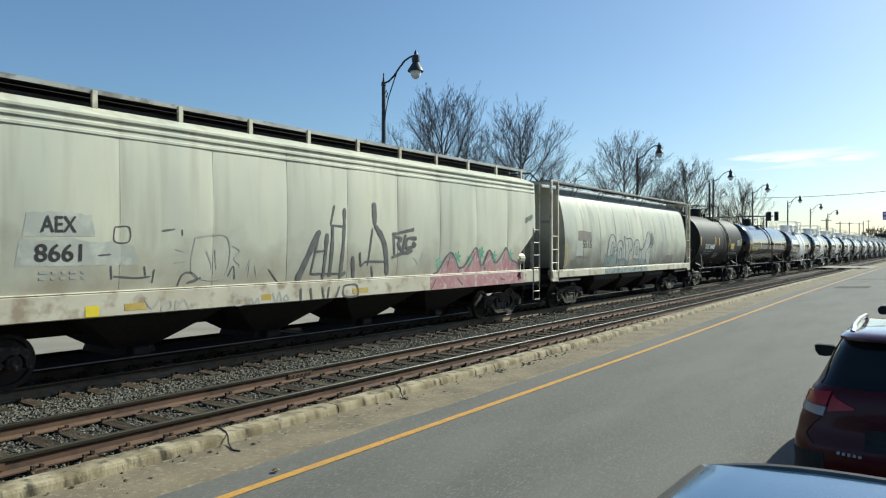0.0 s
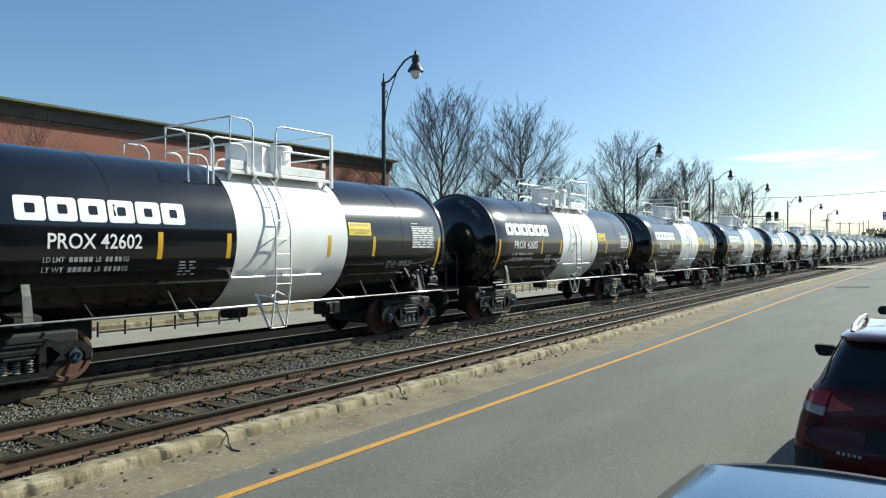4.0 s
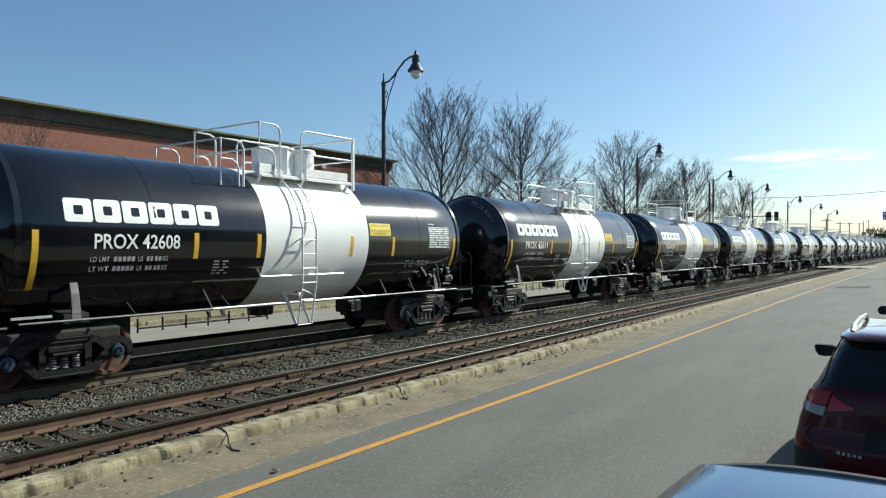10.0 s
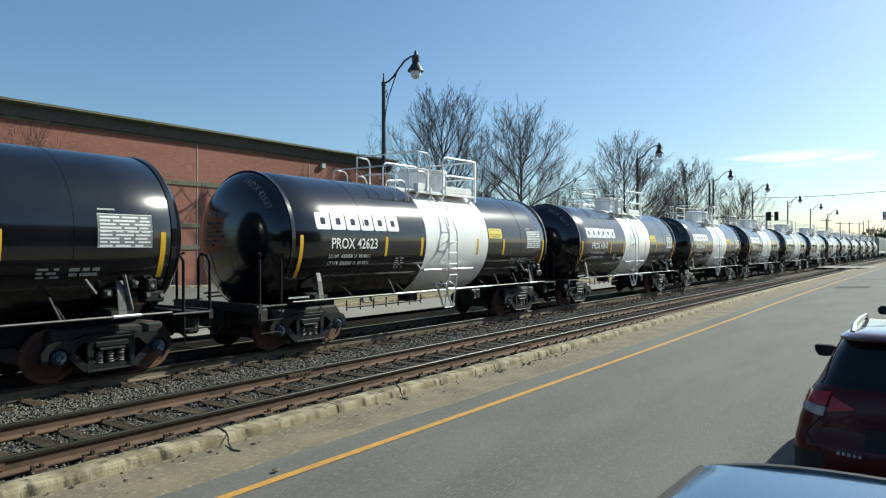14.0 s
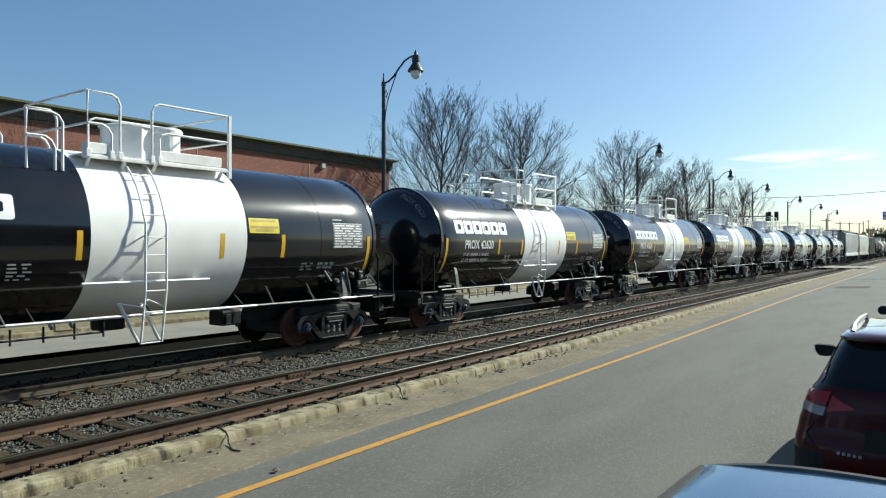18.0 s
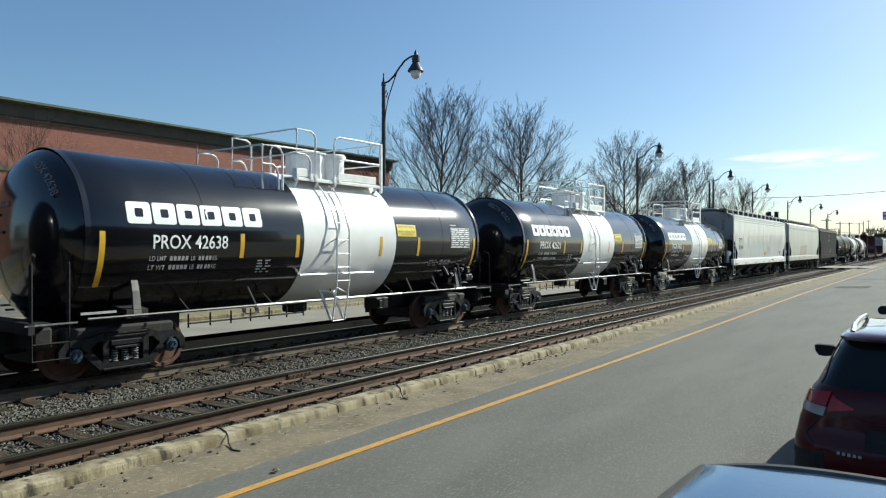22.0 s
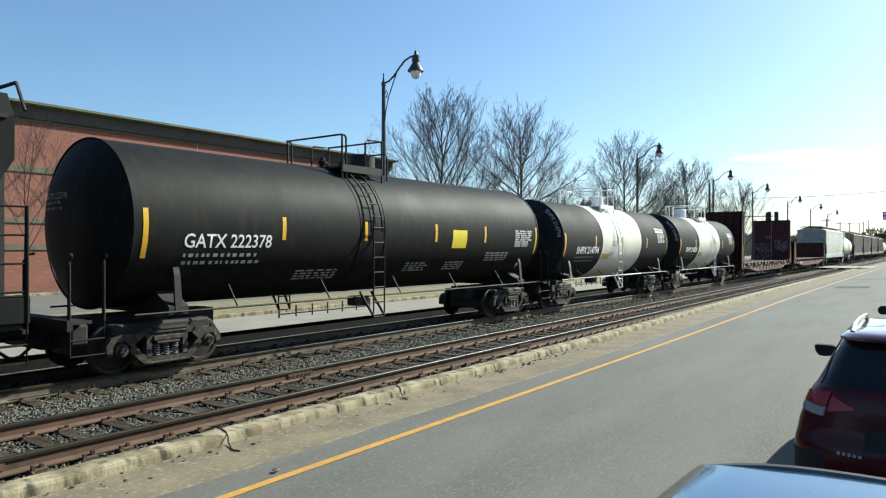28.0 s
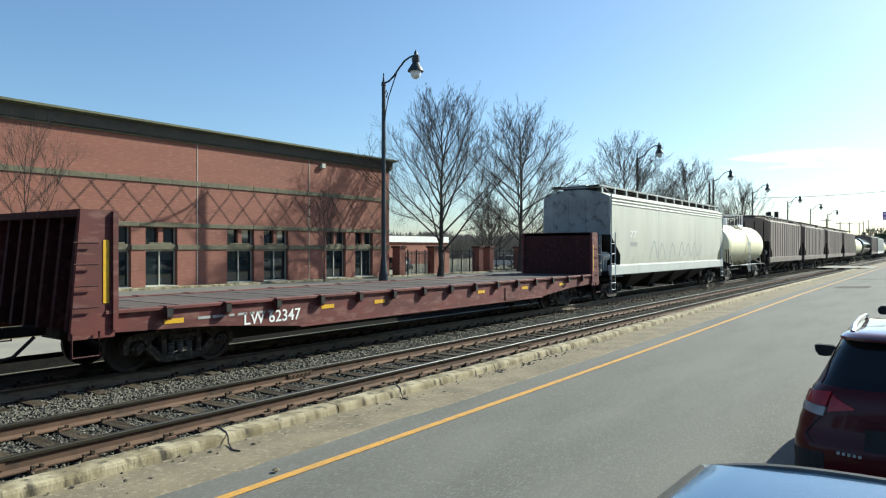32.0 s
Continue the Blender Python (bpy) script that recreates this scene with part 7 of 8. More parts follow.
# crossing beyond the kerb's end
sheet("crossing", (-6.3, -7.7, -8.05, -16.5), (0.055, 0.14, 0.08, 0.075), 92, 103, M_PAVE, "pale concrete level crossing over the tracks")
sheet("far_gravel", (-6.3, -7.5, -8.0), (0.065, 0.1, -0.03), 103, 330, M_SAND, "pale gravel strip past the crossing")
sheet("road_patch", (-3.2, -4.9), (0.03, -0.028), 44, 46.5, M_BALLAST, "dark patched repair in the asphalt", climbs=True)
sheet("road_seam", (5, 0, -2, -4, -5.2), (0.084, 0.084, 0.064, 0.004, -0.045), 57, 57.5, M_BALLAST, "dark tar seam across the asphalt", climbs=True)
# kerb line of the far street
tagged(part("far_kerb", boxes((-20.45, -20.25, -60, 400, -0.2, 0.03), bevel=0.02), M_KERB), "pale concrete kerb of the far street", "kerb", kind="structure")
tagged(part("building_kerb", boxes((-36.6, -36.4, -60, 400, -0.1, 0.1), bevel=0.02), M_KERB), "pale kerb before the brick building", "kerb", kind="structure")


# ---- the brick building across the tracks ----
WALL_X, B0, B1, B_TOP = -38.0, -8.0, 45.3, 9.4
WINDOWS = [(20.0, 22.2), (23.1, 25.2), (28.85, 31.05), (31.9, 34.1), (37.9, 40.0), (41.1, 43.2)]
WZ0, WZ1 = 0.06, 3.58
hall = thing("brick_building", Matrix.Translation((0, 0, 0)), "red brick hall with stone bands and a bronze cornice", "building")
edges = [B0] + [v for w in WINDOWS for v in w] + [B1]
bm = bmesh.new()
for a, b in zip(edges[0::2], edges[1::2]):
    box(bm, WALL_X - 0.5, WALL_X, a, b, -0.3, WZ1)
box(bm, WALL_X - 0.5, WALL_X, B0, B1, WZ1, B_TOP)
for a, b in WINDOWS:
    box(bm, WALL_X - 0.5, WALL_X, a, b, -0.3, WZ0)
box(bm, WALL_X - 25, WALL_X - 0.5, B1 - 0.5, B1, -0.3, B_TOP)
box(bm, WALL_X - 25, WALL_X - 0.5, B0, B0 + 0.5, -0.3, B_TOP)
box(bm, WALL_X - 25.5, WALL_X - 25, B0, B1, -0.3, B_TOP)
part("wall", bm, M_BRICK, hall)
part("cornice_lip", boxes((WALL_X, WALL_X + 0.14, B0 - 0.1, B1 + 0.1, 8.84, 8.9)), M_STONEBAND, hall)
part("roof", boxes((WALL_X - 25, WALL_X - 0.4, B0, B1, B_TOP - 0.1, B_TOP + 0.1)), M_CORNICE, hall)
part("cornice", boxes((WALL_X - 25.6, WALL_X + 0.22, B0 - 0.5, B1 + 0.22, 8.98, 9.62), (WALL_X - 25.6, WALL_X + 0.1, B0 - 0.5, B1 + 0.1, 8.9, 8.98)), M_CORNICE, hall)
part("cornice_edge", boxes((WALL_X - 25.8, WALL_X + 0.6, B0 - 0.6, B1 + 0.6, 9.66, 9.78), (WALL_X - 25.7, WALL_X + 0.4, B0 - 0.6, B1 + 0.4, 9.6, 9.66)), M_COPPER, hall)
for z, h in ((6.22, 0.3), (3.62, 0.26)):
    n = 26
    for k in range(n):
        a, b = B0 + (B1 - B0) * k / n, B0 + (B1 - B0) * (k + 1) / n
        part("band_stone", boxes((WALL_X, WALL_X + 0.06, a + 0.01, b - 0.01, z, z + h), bevel=0.01), M_STONEBAND, hall)
for a, b in zip(edges[0::2], edges[1::2]):
    part("band_stone", boxes((WALL_X, WALL_X + 0.06, a, b, 2.25, 2.55), bevel=0.01), M_STONEBAND, hall)
part("plinth", boxes((WALL_X, WALL_X + 0.12, B0, B1, -0.3, 0.05), bevel=0.02), M_STONEBAND, hall)
for a, b in WINDOWS:
    win = part("window", boxes((WALL_X - 0.42, WALL_X - 0.34, a, b, WZ0, WZ1)), M_GLASS, hall)
    m = (a + b) / 2
    part("window_frame", boxes((WALL_X - 0.34, WALL_X - 0.27, m - 0.04, m + 0.04, WZ0, 2.25), (WALL_X - 0.34, WALL_X - 0.28, a, a + 0.06, WZ0, WZ1), (WALL_X - 0.34, WALL_X - 0.28, b - 0.06, b, WZ0, WZ1),
                                (WALL_X - 0.34, WALL_X - 0.28, a, b, WZ0, WZ0 + 0.08), (WALL_X - 0.34, WALL_X - 0.28, a, b, 2.15, 2.25)), M_WINFRAME, win)
    part("transom_stone", boxes((WALL_X - 0.32, WALL_X - 0.06, a, b, 2.25, 2.58), (WALL_X - 0.3, WALL_X - 0.1, a + 0.3, b - 0.3, 2.58, 2.68), bevel=0.02), M_STONEBAND, win)
    part("mullion", boxes((WALL_X - 0.33, WALL_X - 0.12, m - 0.16, m + 0.16, 2.6, WZ1)), M_BRICK, win)
    part("sill", boxes((WALL_X - 0.3, WALL_X + 0.05, a - 0.03, b + 0.03, WZ0 - 0.08, WZ0 + 0.02), bevel=0.01), M_WINFRAME, win)
rows = []
step_y, z0, z1 = 1.86, 3.9, 6.2
for k in range(-3, 32):
    for sgn in (-1, 1):
        base = B0 + k * step_y
        n = int((z1 - z0) / 0.085)
        for i in range(n):
            yy = base + sgn * (i + 0.5) * 0.085 * 0.9
            if B0 + 0.2 < yy < B1 - 0.3:
                rows.append((WALL_X + 0.004, yy, z0 + (i + 0.5) * 0.085, 0.008, 0.085, 0.022))
merged_boxes("diamond_brick", rows, M_BRICKDK, hall)
for y in (15.0, 26.6, 36.1):
    part("joint_strip", boxes((WALL_X, WALL_X + 0.02, y - 0.02, y + 0.02, 0.05, 8.9)), M_WINFRAME, hall)
part("wall_light", boxes((WALL_X, WALL_X + 0.25, 37.2, 37.6, 8.35, 8.7), bevel=0.03), M_WINFRAME, hall)


# ---- fence of brick piers and iron pales beside the building ----
fence = thing("fence", Matrix(), "iron pale fence between brick piers", "fence")
piers = [46.6, 51.6, 53.2, 59.2, 61.2, 67.5, 75.5, 83.4, 91.7, 100.3, 108.9, 117.5]
for y in piers:
    p = part("pier", boxes((-38.4, -37.6, y - 0.4, y + 0.4, -0.3, 2.35), bevel=0.02), M_BRICK, fence)
    part("cap", boxes((-38.5, -37.5, y - 0.5, y + 0.5, 2.35, 2.55), bevel=0.03), M_BRICKDK, p)
for a, b in zip(piers, piers[1:]):
    if b - a < 3:
        continue
    part("fence_rail", boxes((-38.03, -37.97, a + 0.4, b - 0.4, 1.85, 1.9), (-38.03, -37.97, a + 0.4, b - 0.4, 0.15, 0.2)), M_IRON, fence)
    for k in range(1, 4):
        q = a + (b - a) * k / 4
        part("fence_post", boxes((-38.05, -37.95, q - 0.05, q + 0.05, -0.1, 2.2)), M_IRON, fence)
    y = a + 0.55
    while y < b - 0.45:
        part("pale", boxes((-38.02, -37.98, y - 0.02, y + 0.02, 0.0, 2.1)), M_IRON, fence)
        y += 0.2


# ---- street lamps ----
def street_lamp(x, y, h=15.2, k=1.945):
    """A tall lamp; k: the size of its fittings."""
    lamp = thing("street_lamp", Matrix.Translation((x, y, -0.05)), "black iron street lamp with a curved arm and bell shade", "street lamp", "street lamps along the far street")

    def turned(profile, seg, at=0.0):
        return lathe(bmesh.new(), [(r * k, h + z * k) for r, z in profile], seg, "z", (at * k, 0, 0))

    def bent(*paths, r):
        return tubes(*[[(a * k, 0, h + b * k) for a, b in p] for p in paths], r=r * k, seg=8)

    bm = lathe(bmesh.new(), [(0.36, 0), (0.36, 0.4), (0.26, 0.8), (0.2, 1.6), (0.17, 1.8), (0.075 * k, h - 0.5 * k)], 14, "z")
    part("pole", bm, M_IRON, lamp, smooth=True)
    part("finial", turned([(0.075, -0.5), (0.09, -0.48), (0.09, -0.38), (0.05, -0.34), (0.02, -0.1), (0.03, -0.06), (0, 0)], 14), M_IRON, lamp)
    part("arm", bent([(0, -0.4), (0.25, -0.36), (0.5, -0.2), (0.75, 0.06), (1.0, 0.28), (1.25, 0.38), (1.52, 0.42)], r=0.035), M_IRON, lamp)
    part("brace", bent([(0.03, -2.0), (0.1, -1.5), (0.22, -1.0), (0.42, -0.55), (0.62, -0.12)], [(0.12, -0.95), (0.2, -0.8), (0.14, -0.68), (0.08, -0.78)], r=0.02), M_IRON, lamp)
    part("shade", turned([(0, 0.62), (0.03, 0.55), (0.06, 0.5), (0.07, 0.42), (0.14, 0.38), (0.14, 0.18), (0.12, 0.14), (0.2, 0.0), (0.28, -0.12), (0.29, -0.18), (0.2, -0.18), (0, -0.1)], 18, 1.52), M_IRON, lamp, smooth=True)
    part("globe", turned([(0.19, -0.16), (0.2, -0.25), (0.15, -0.38), (0.06, -0.45), (0, -0.46)], 16, 1.52), M_GLOBE, lamp, "pale glass globe", smooth=True)
    return lamp


lamp0 = street_lamp(-33.07, 38.8)
for y in (91.0, 129.2, 161.2, 203.5, 242.9, 284.0):
    copy_thing(lamp0, Matrix.Translation((-33.07, y, -0.05)))


# ---- bare trees ----
def bare_tree(x, y, h, spread, seed, label, trunk=0.28, fork=0.22, twigs=1.0, z=-0.02, limbs=9, group="bare trees", last=4):
    """A leafless tree: long limbs fan up from a low fork and carry layer on layer of fine twigs."""
    rng = random.Random(seed)
    tree = thing("bare_tree", Matrix.Translation((x, y, z)), label, "tree", group)
    wood, fine = bmesh.new(), []
    counts = (0, 14, 10, 4) if last > 3 else (0, 9, 10, 0)

    def grow(p, d, length, r, depth, lift):
        n = 8 if depth == 1 else 5 if depth == 2 else 2
        pts, rad = [p.copy()], [r]
        q, dd = p.copy(), d.copy()
        for i in range(n):
            wob = 0.07 if depth == 1 else 0.13
            dd = (dd + Vector((rng.uniform(-1, 1), rng.uniform(-1, 1), rng.uniform(-0.6, 0.6) + lift)) * wob).normalized()
            q = q + dd * (length / n)
            pts.append(q.copy())
            rad.append(r * (1 - 0.72 * (i + 1) / n))
        if depth < 3:
            tube(wood, pts, 0, 5 if depth < 2 else 3, False, rad)
        else:
            fine.append((pts, rad))
        if depth >= last:
            return
        kids = counts[depth] if depth == 1 else max(2, round(counts[depth] * min(1.3, length / (h * (0.17 if depth == 2 else 0.1)))))
        for k in range(kids):
            f = min(0.998, (0.24 if depth == 1 else 0.12) + (0.76 if depth == 1 else 0.88) * (k + rng.random()) / kids)
            j = min(int(f * n), n - 1)
            at = pts[j].lerp(pts[j + 1], f * n - j)
            way = (pts[j + 1] - pts[j]).normalized()
            if depth == 1:
                ang, ln = radians(rng.uniform(20, 44)), length * (0.36 - 0.14 * f) * rng.uniform(0.7, 1.2)
            else:
                ang, ln = radians(rng.uniform(18, 42)), length * rng.uniform(0.42, 0.72) * (1.1 - 0.4 * f)
            side = Matrix.Rotation(rng.uniform(0, math.tau), 3, way) @ way.orthogonal().normalized()
            nd = (way * math.cos(ang) + side * math.sin(ang)).normalized()
            rk = rad[j] + (rad[j + 1] - rad[j]) * (f * n - j)
            grow(at, nd, ln, rk * (rng.uniform(0.4, 0.52) if depth == 1 else 0.36), depth + 1, 0.25)

    # the stem runs on as a leader; limbs from low and wide to high and steep, within an oval crown
    stem, rad0, nst = [Vector((0, 0, 0))], [trunk * 1.2], 12
    for i in range(nst):
        stem.append(stem[-1] + Vector((rng.uniform(-0.06, 0.06), rng.uniform(-0.06, 0.06), 1)) * (h * 0.8 / nst))
        rad0.append(trunk * (1 - 0.9 * ((i + 1) / nst) ** 0.8))
    tube(wood, stem, 0, 8, False, rad0)
    total = limbs * 2 + (12 if last > 3 else 6)
    for k in range(total):
        g = k / (total - 1)
        f = fork + (0.98 - fork) * g ** 0.85
        j = min(int(f * nst), nst - 1)
        at = stem[j].lerp(stem[j + 1], f * nst - j)
        tilt = radians(50 - 30 * g + rng.uniform(-9, 9))
        reach = h * (0.6 - 0.38 * g ** 1.1) * rng.uniform(0.88, 1.08)
        turn = 2.4 * k + rng.uniform(-0.35, 0.35)
        flat = math.sin(tilt) * spread * 0.95
        d = Vector((math.cos(turn) * flat, math.sin(turn) * flat, math.cos(tilt)))
        grow(at, d.normalized(), reach, trunk * (0.34 - 0.2 * g) * rng.uniform(0.85, 1.15), 1, 0.3)
    part("trunk", wood, M_BARK, tree)
    vs, fs = [], []
    for pts, rad in fine:
        k0 = len(vs)
        for p, r in zip(pts, rad):
            r = max(r, 0.0075) * twigs
            vs += [(p.x + r, p.y, p.z), (p.x - r * 0.5, p.y + r * 0.87, p.z), (p.x - r * 0.5, p.y - r * 0.87, p.z)]
        for i in range(len(pts) - 1):
            a = k0 + 3 * i
            fs += [(a, a + 1, a + 4, a + 3), (a + 1, a + 2, a + 5, a + 4), (a + 2, a, a + 3, a + 5)]
    me = bpy.data.meshes.new("crown")
    me.from_pydata(vs, [], fs)
    tagged(link("crown", me, M_TWIG, tree), kind="stuff")
    return tree


TREES = [(-34.0, 47.2, 15.9, 1.2, 2, 0.27, 0.15, 1.0), (-35.0, 62.4, 17.2, 1.5, 5, 0.29, 0.17, 1.1), (-30.0, 78.5, 15.8, 1.45, 9, 0.25, 0.16, 1.1), (-30.0, 103.5, 15.5, 1.35, 12, 0.24, 0.16, 1.3),
         (-30.0, 137.0, 15.0, 0.8, 15, 0.24, 0.2, 1.6), (-52.0, 84.0, 10.5, 1.1, 19, 0.2, 0.2, 1.2), (-36.0, 121.0, 11.0, 1.0, 23, 0.2, 0.2, 1.5), (-42.0, 90.5, 9.5, 1.1, 31, 0.2, 0.16, 1.2),
         (-50.0, 101.0, 11.5, 1.1, 61, 0.2, 0.16, 1.3), (-45.0, 113.0, 12.0, 1.0, 62, 0.2, 0.16, 1.4), (-41.0, 128.0, 12.0, 1.0, 63, 0.2, 0.16, 1.5), (-36.0, 152.0, 12.0, 1.0, 64, 0.2, 0.16, 1.7),
         (-48.0, 78.0, 8.5, 1.3, 65, 0.16, 0.14, 1.2), (-55.0, 92.0, 9.5, 1.3, 66, 0.16, 0.14, 1.3), (-58.0, 108.0, 10.5, 1.3, 67, 0.16, 0.14, 1.4), (-52.0, 120.0, 10.5, 1.3, 68, 0.16, 0.14, 1.4),
         (-47.0, 136.0, 11.0, 1.3, 69, 0.16, 0.14, 1.5), (-43.0, 150.0, 11.0, 1.3, 70, 0.16, 0.14, 1.6), (-62.0, 98.0, 10.0, 1.3, 71, 0.16, 0.14, 1.4), (-40.5, 108.0, 9.5, 1.3, 72, 0.16, 0.14, 1.4)]
for x, y, h, sp, sd, tk, fk, tw in TREES:
    near = y < 105 and x > -40
    bare_tree(x, y, h, sp, sd, "tall leafless winter tree with grey brown twigs", tk, fk, tw if near else tw * 1.1, last=4 if near else 3)
for x, y, h, sd in ((-33.0, 14.3, 8.3, 41), (-35.5, 35.2, 6.3, 43)):
    bare_tree(x, y, h, 0.62, sd, "young leafless street tree with thin branches", 0.06, 0.3, 0.7, limbs=5, group="young street trees", last=3)


# ---- far things ----
def wood_pole(x, y, h, arms, r=0.16):
    p = thing("utility_pole", Matrix.Translation((x, y, -0.1)), "dark wooden utility pole far down the line", "utility pole", "utility poles")
    part("pole", lathe(bmesh.new(), [(r, 0), (r * 0.7, h), (0, h)], 10, "z"), M_BARK, p)
    for k in range(arms):
        part("crossarm", boxes((-1.1, 1.1, -0.06, 0.06, h - 0.5 - 0.7 * k, h - 0.38 - 0.7 * k)), M_BARK, p)
    return p


def along(px_tan, lateral):
    """How far down the street a sight line at that angle meets a lateral distance."""
    return lateral / math.tan(px_tan)


for ang, lat, h, arms in ((14.62, 24.0, 10.8, 0), (6.73, 22.0, 9.5, 1), (5.87, 22.0, 9.6, 1), (5.3, 23.0, 10.5, 1), (4.7, 22.0, 11.0, 1), (4.45, 20.0, 11.0, 0), (4.15, 22.0, 13, 1), (3.4, 18.0, 10.0, 0)):
    wood_pole(-lat, along(radians(ang), lat), h, arms)

signal = thing("traffic_signal", Matrix.Translation((-17.2, 91.5, -0.1)), "traffic signal heads on a long mast arm", "traffic signal")
part("mast", lathe(bmesh.new(), [(0.14, 0), (0.1, 6.8), (0, 6.8)], 10, "z"), M_IRON, signal)
part("arm", tubes([(0, 0, 6.2), (0.8, 0, 6.35), (-6.8, 0, 6.3)], r=0.06), M_IRON, signal)
for x in (0.3, 1.1):
    head = part("signal_head", boxes((x - 0.22, x + 0.22, -0.15, 0.15, 5.75, 6.85), bevel=0.04), M_IRON, signal)
    for k in range(3):
        part("visor", lathe(bmesh.new(), [(0.13, -0.15), (0.14, -0.3), (0.12, -0.3), (0.11, -0.16)], 12, "y", (x, 0, 6.05 + 0.28 * k)), M_RUBBER, head)

sign = thing("shop_sign", Matrix.Translation((-12.2, 250.0, 0)), "purple and white roadside shop sign on a post", "sign")
part("post", boxes((-0.15, 0.15, -0.15, 0.15, -0.3, 11.0)), M_IRON, sign)
M_PURPLE = mat("sign_purple", (0.36, 0.12, 0.55), (0.32, 0.1, 0.5), scale=2, rough=0.5)
board = part("board", boxes((-2.2, 2.2, -0.2, 0.2, 11.0, 13.5), bevel=0.05), M_PURPLE, sign)
part("sign_bar", boxes((-1.9, 1.6, -0.23, -0.2, 12.5, 13.1), (-1.9, 1.6, -0.23, -0.2, 11.4, 11.9)), M_LETTER, board)

wire = bmesh.new()
a, b = Vector((-17.0, 84, 8.0)), Vector((14.0, 84, 10.8))
pts = [a.lerp(b, k / 16) - Vector((0, 0, 1.0 * 4 * (k / 16) * (1 - k / 16))) for k in range(17)]
tagged(part("overhead_wire", tube(wire, pts, 0.022, 4), M_RUBBER), "thin dark overhead wire across the street", "wire", kind="structure")


def low_building(x0, x1, y0, y1, h, material, label, edge=1.05):
    b = thing("low_building", Matrix(), label, "building")
    part("wall", boxes((x0, x1, y0, y1, -0.4, h)), material, b)
    part("roof", boxes((x0 - 0.3, x1 + 0.3, y0 - 0.3, y1 + 0.3, h, h + edge)), M_TANKWHITE if edge > 1 else M_BRICKDK, b)
    return b


# unseen blocks outside the view, added to cut the fill from the low sky
for y0, y1, h in ((-78, -52, 9.0), (-51, -22, 8.0), (-21, 6, 9.5), (7, 34, 8.5)):
    low_building(16, 30, y0, y1, h, M_BRICKDK, "unseen plain dark brick block added to shut off low sky", 0.4)
low_building(-105, -75, 88, 106, 3.4, M_BRICK, "low brick building with a white roof edge")


def treeline(name, rows, material, label, seed):
    """Far woods: thin upright slivers of branches under an uneven top."""
    g = random.Random(seed)
    vs, fs = [], []
    for x0, y0, x1, y1, n, h0, h1, size in rows:
        length = math.hypot(x1 - x0, y1 - y0)
        for _ in range(n):
            t = g.random()
            top = noise.noise((t * length / 9.0, seed, 0)) * 0.5 + noise.noise((t * length / 3.0, seed, 5)) * 0.25 + 0.5
            hh = h0 + (h1 - h0) * max(0.0, min(1.0, top))
            cx, cy, cz = x0 + (x1 - x0) * t + g.uniform(-4, 4), y0 + (y1 - y0) * t + g.uniform(-4, 4), -0.5 + g.random() ** 0.85 * hh
            k = len(vs)
            lean, tall, wide = g.uniform(-0.9, 0.9), size * g.uniform(1.2, 3.0), size * g.uniform(0.12, 0.3)
            vs += [(cx - wide, cy - wide, cz), (cx + wide, cy + wide, cz), (cx + lean * size, cy + g.uniform(-1, 1) * size, cz + tall)]
            fs.append((k, k + 1, k + 2))
    me = bpy.data.meshes.new(name)
    me.from_pydata(vs, [], fs)
    return tagged(link(name, me, material), label, "woods", kind="stuff")


M_FOLIAGE = mat("dark_foliage", (0.03, 0.05, 0.025), (0.06, 0.075, 0.035), scale=0.3, rough=0.9)
M_FARTWIG = mat("far_twigs", (0.3, 0.26, 0.215), (0.19, 0.165, 0.135), scale=0.3, rough=0.95)
treeline("far_woods", [(-170, 60, -120, 130, 30000, 3, 9, 0.32), (-120, 130, -60, 260, 46000, 3, 9, 0.38), (-60, 150, -48, 190, 9000, 3, 7, 0.35), (-60, 260, -40, 420, 16000, 4, 10, 0.6), (-40, 420, 30, 700, 9000, 4, 12, 0.9)], M_FARTWIG, "hazy brown line of leafless woods", 51)
# first row stands unseen behind the camera, added to block low sky light
treeline("evergreen_woods", [(-140, -75, 40, -75, 20000, 9, 16, 0.9), (-16, 250, 40, 300, 16000, 4, 12, 0.55), (-45, 300, -20, 330, 3000, 2, 9, 0.6)], M_FOLIAGE, "dark evergreen trees at the street's end, and an unseen row behind the camera", 52)


# ---- parked cars ----
def ring_pts(w, z0, z1, crown=0.0, tuck=0.05, sh=0.07):
    """A car's cross-section, from its bottom edge up one side and down the other."""
    d = z1 - z0
    half = [(w - tuck - 0.06, z0), (w - tuck, z0 + 0.04), (w - 0.01, z0 + d * 0.3), (w, z0 + d * 0.5), (w - 0.02, z0 + d * 0.68), (w - sh * 0.55, z0 + d * 0.84), (w - sh, z1 - 0.03), (w - sh - 0.03, z1), (w - sh - 0.12, z1 + crown * 0.4), (w * 0.5, z1 + crown * 0.85), (0.001, z1 + crown)]
    return half + [(-a, b) for a, b in reversed(half)]


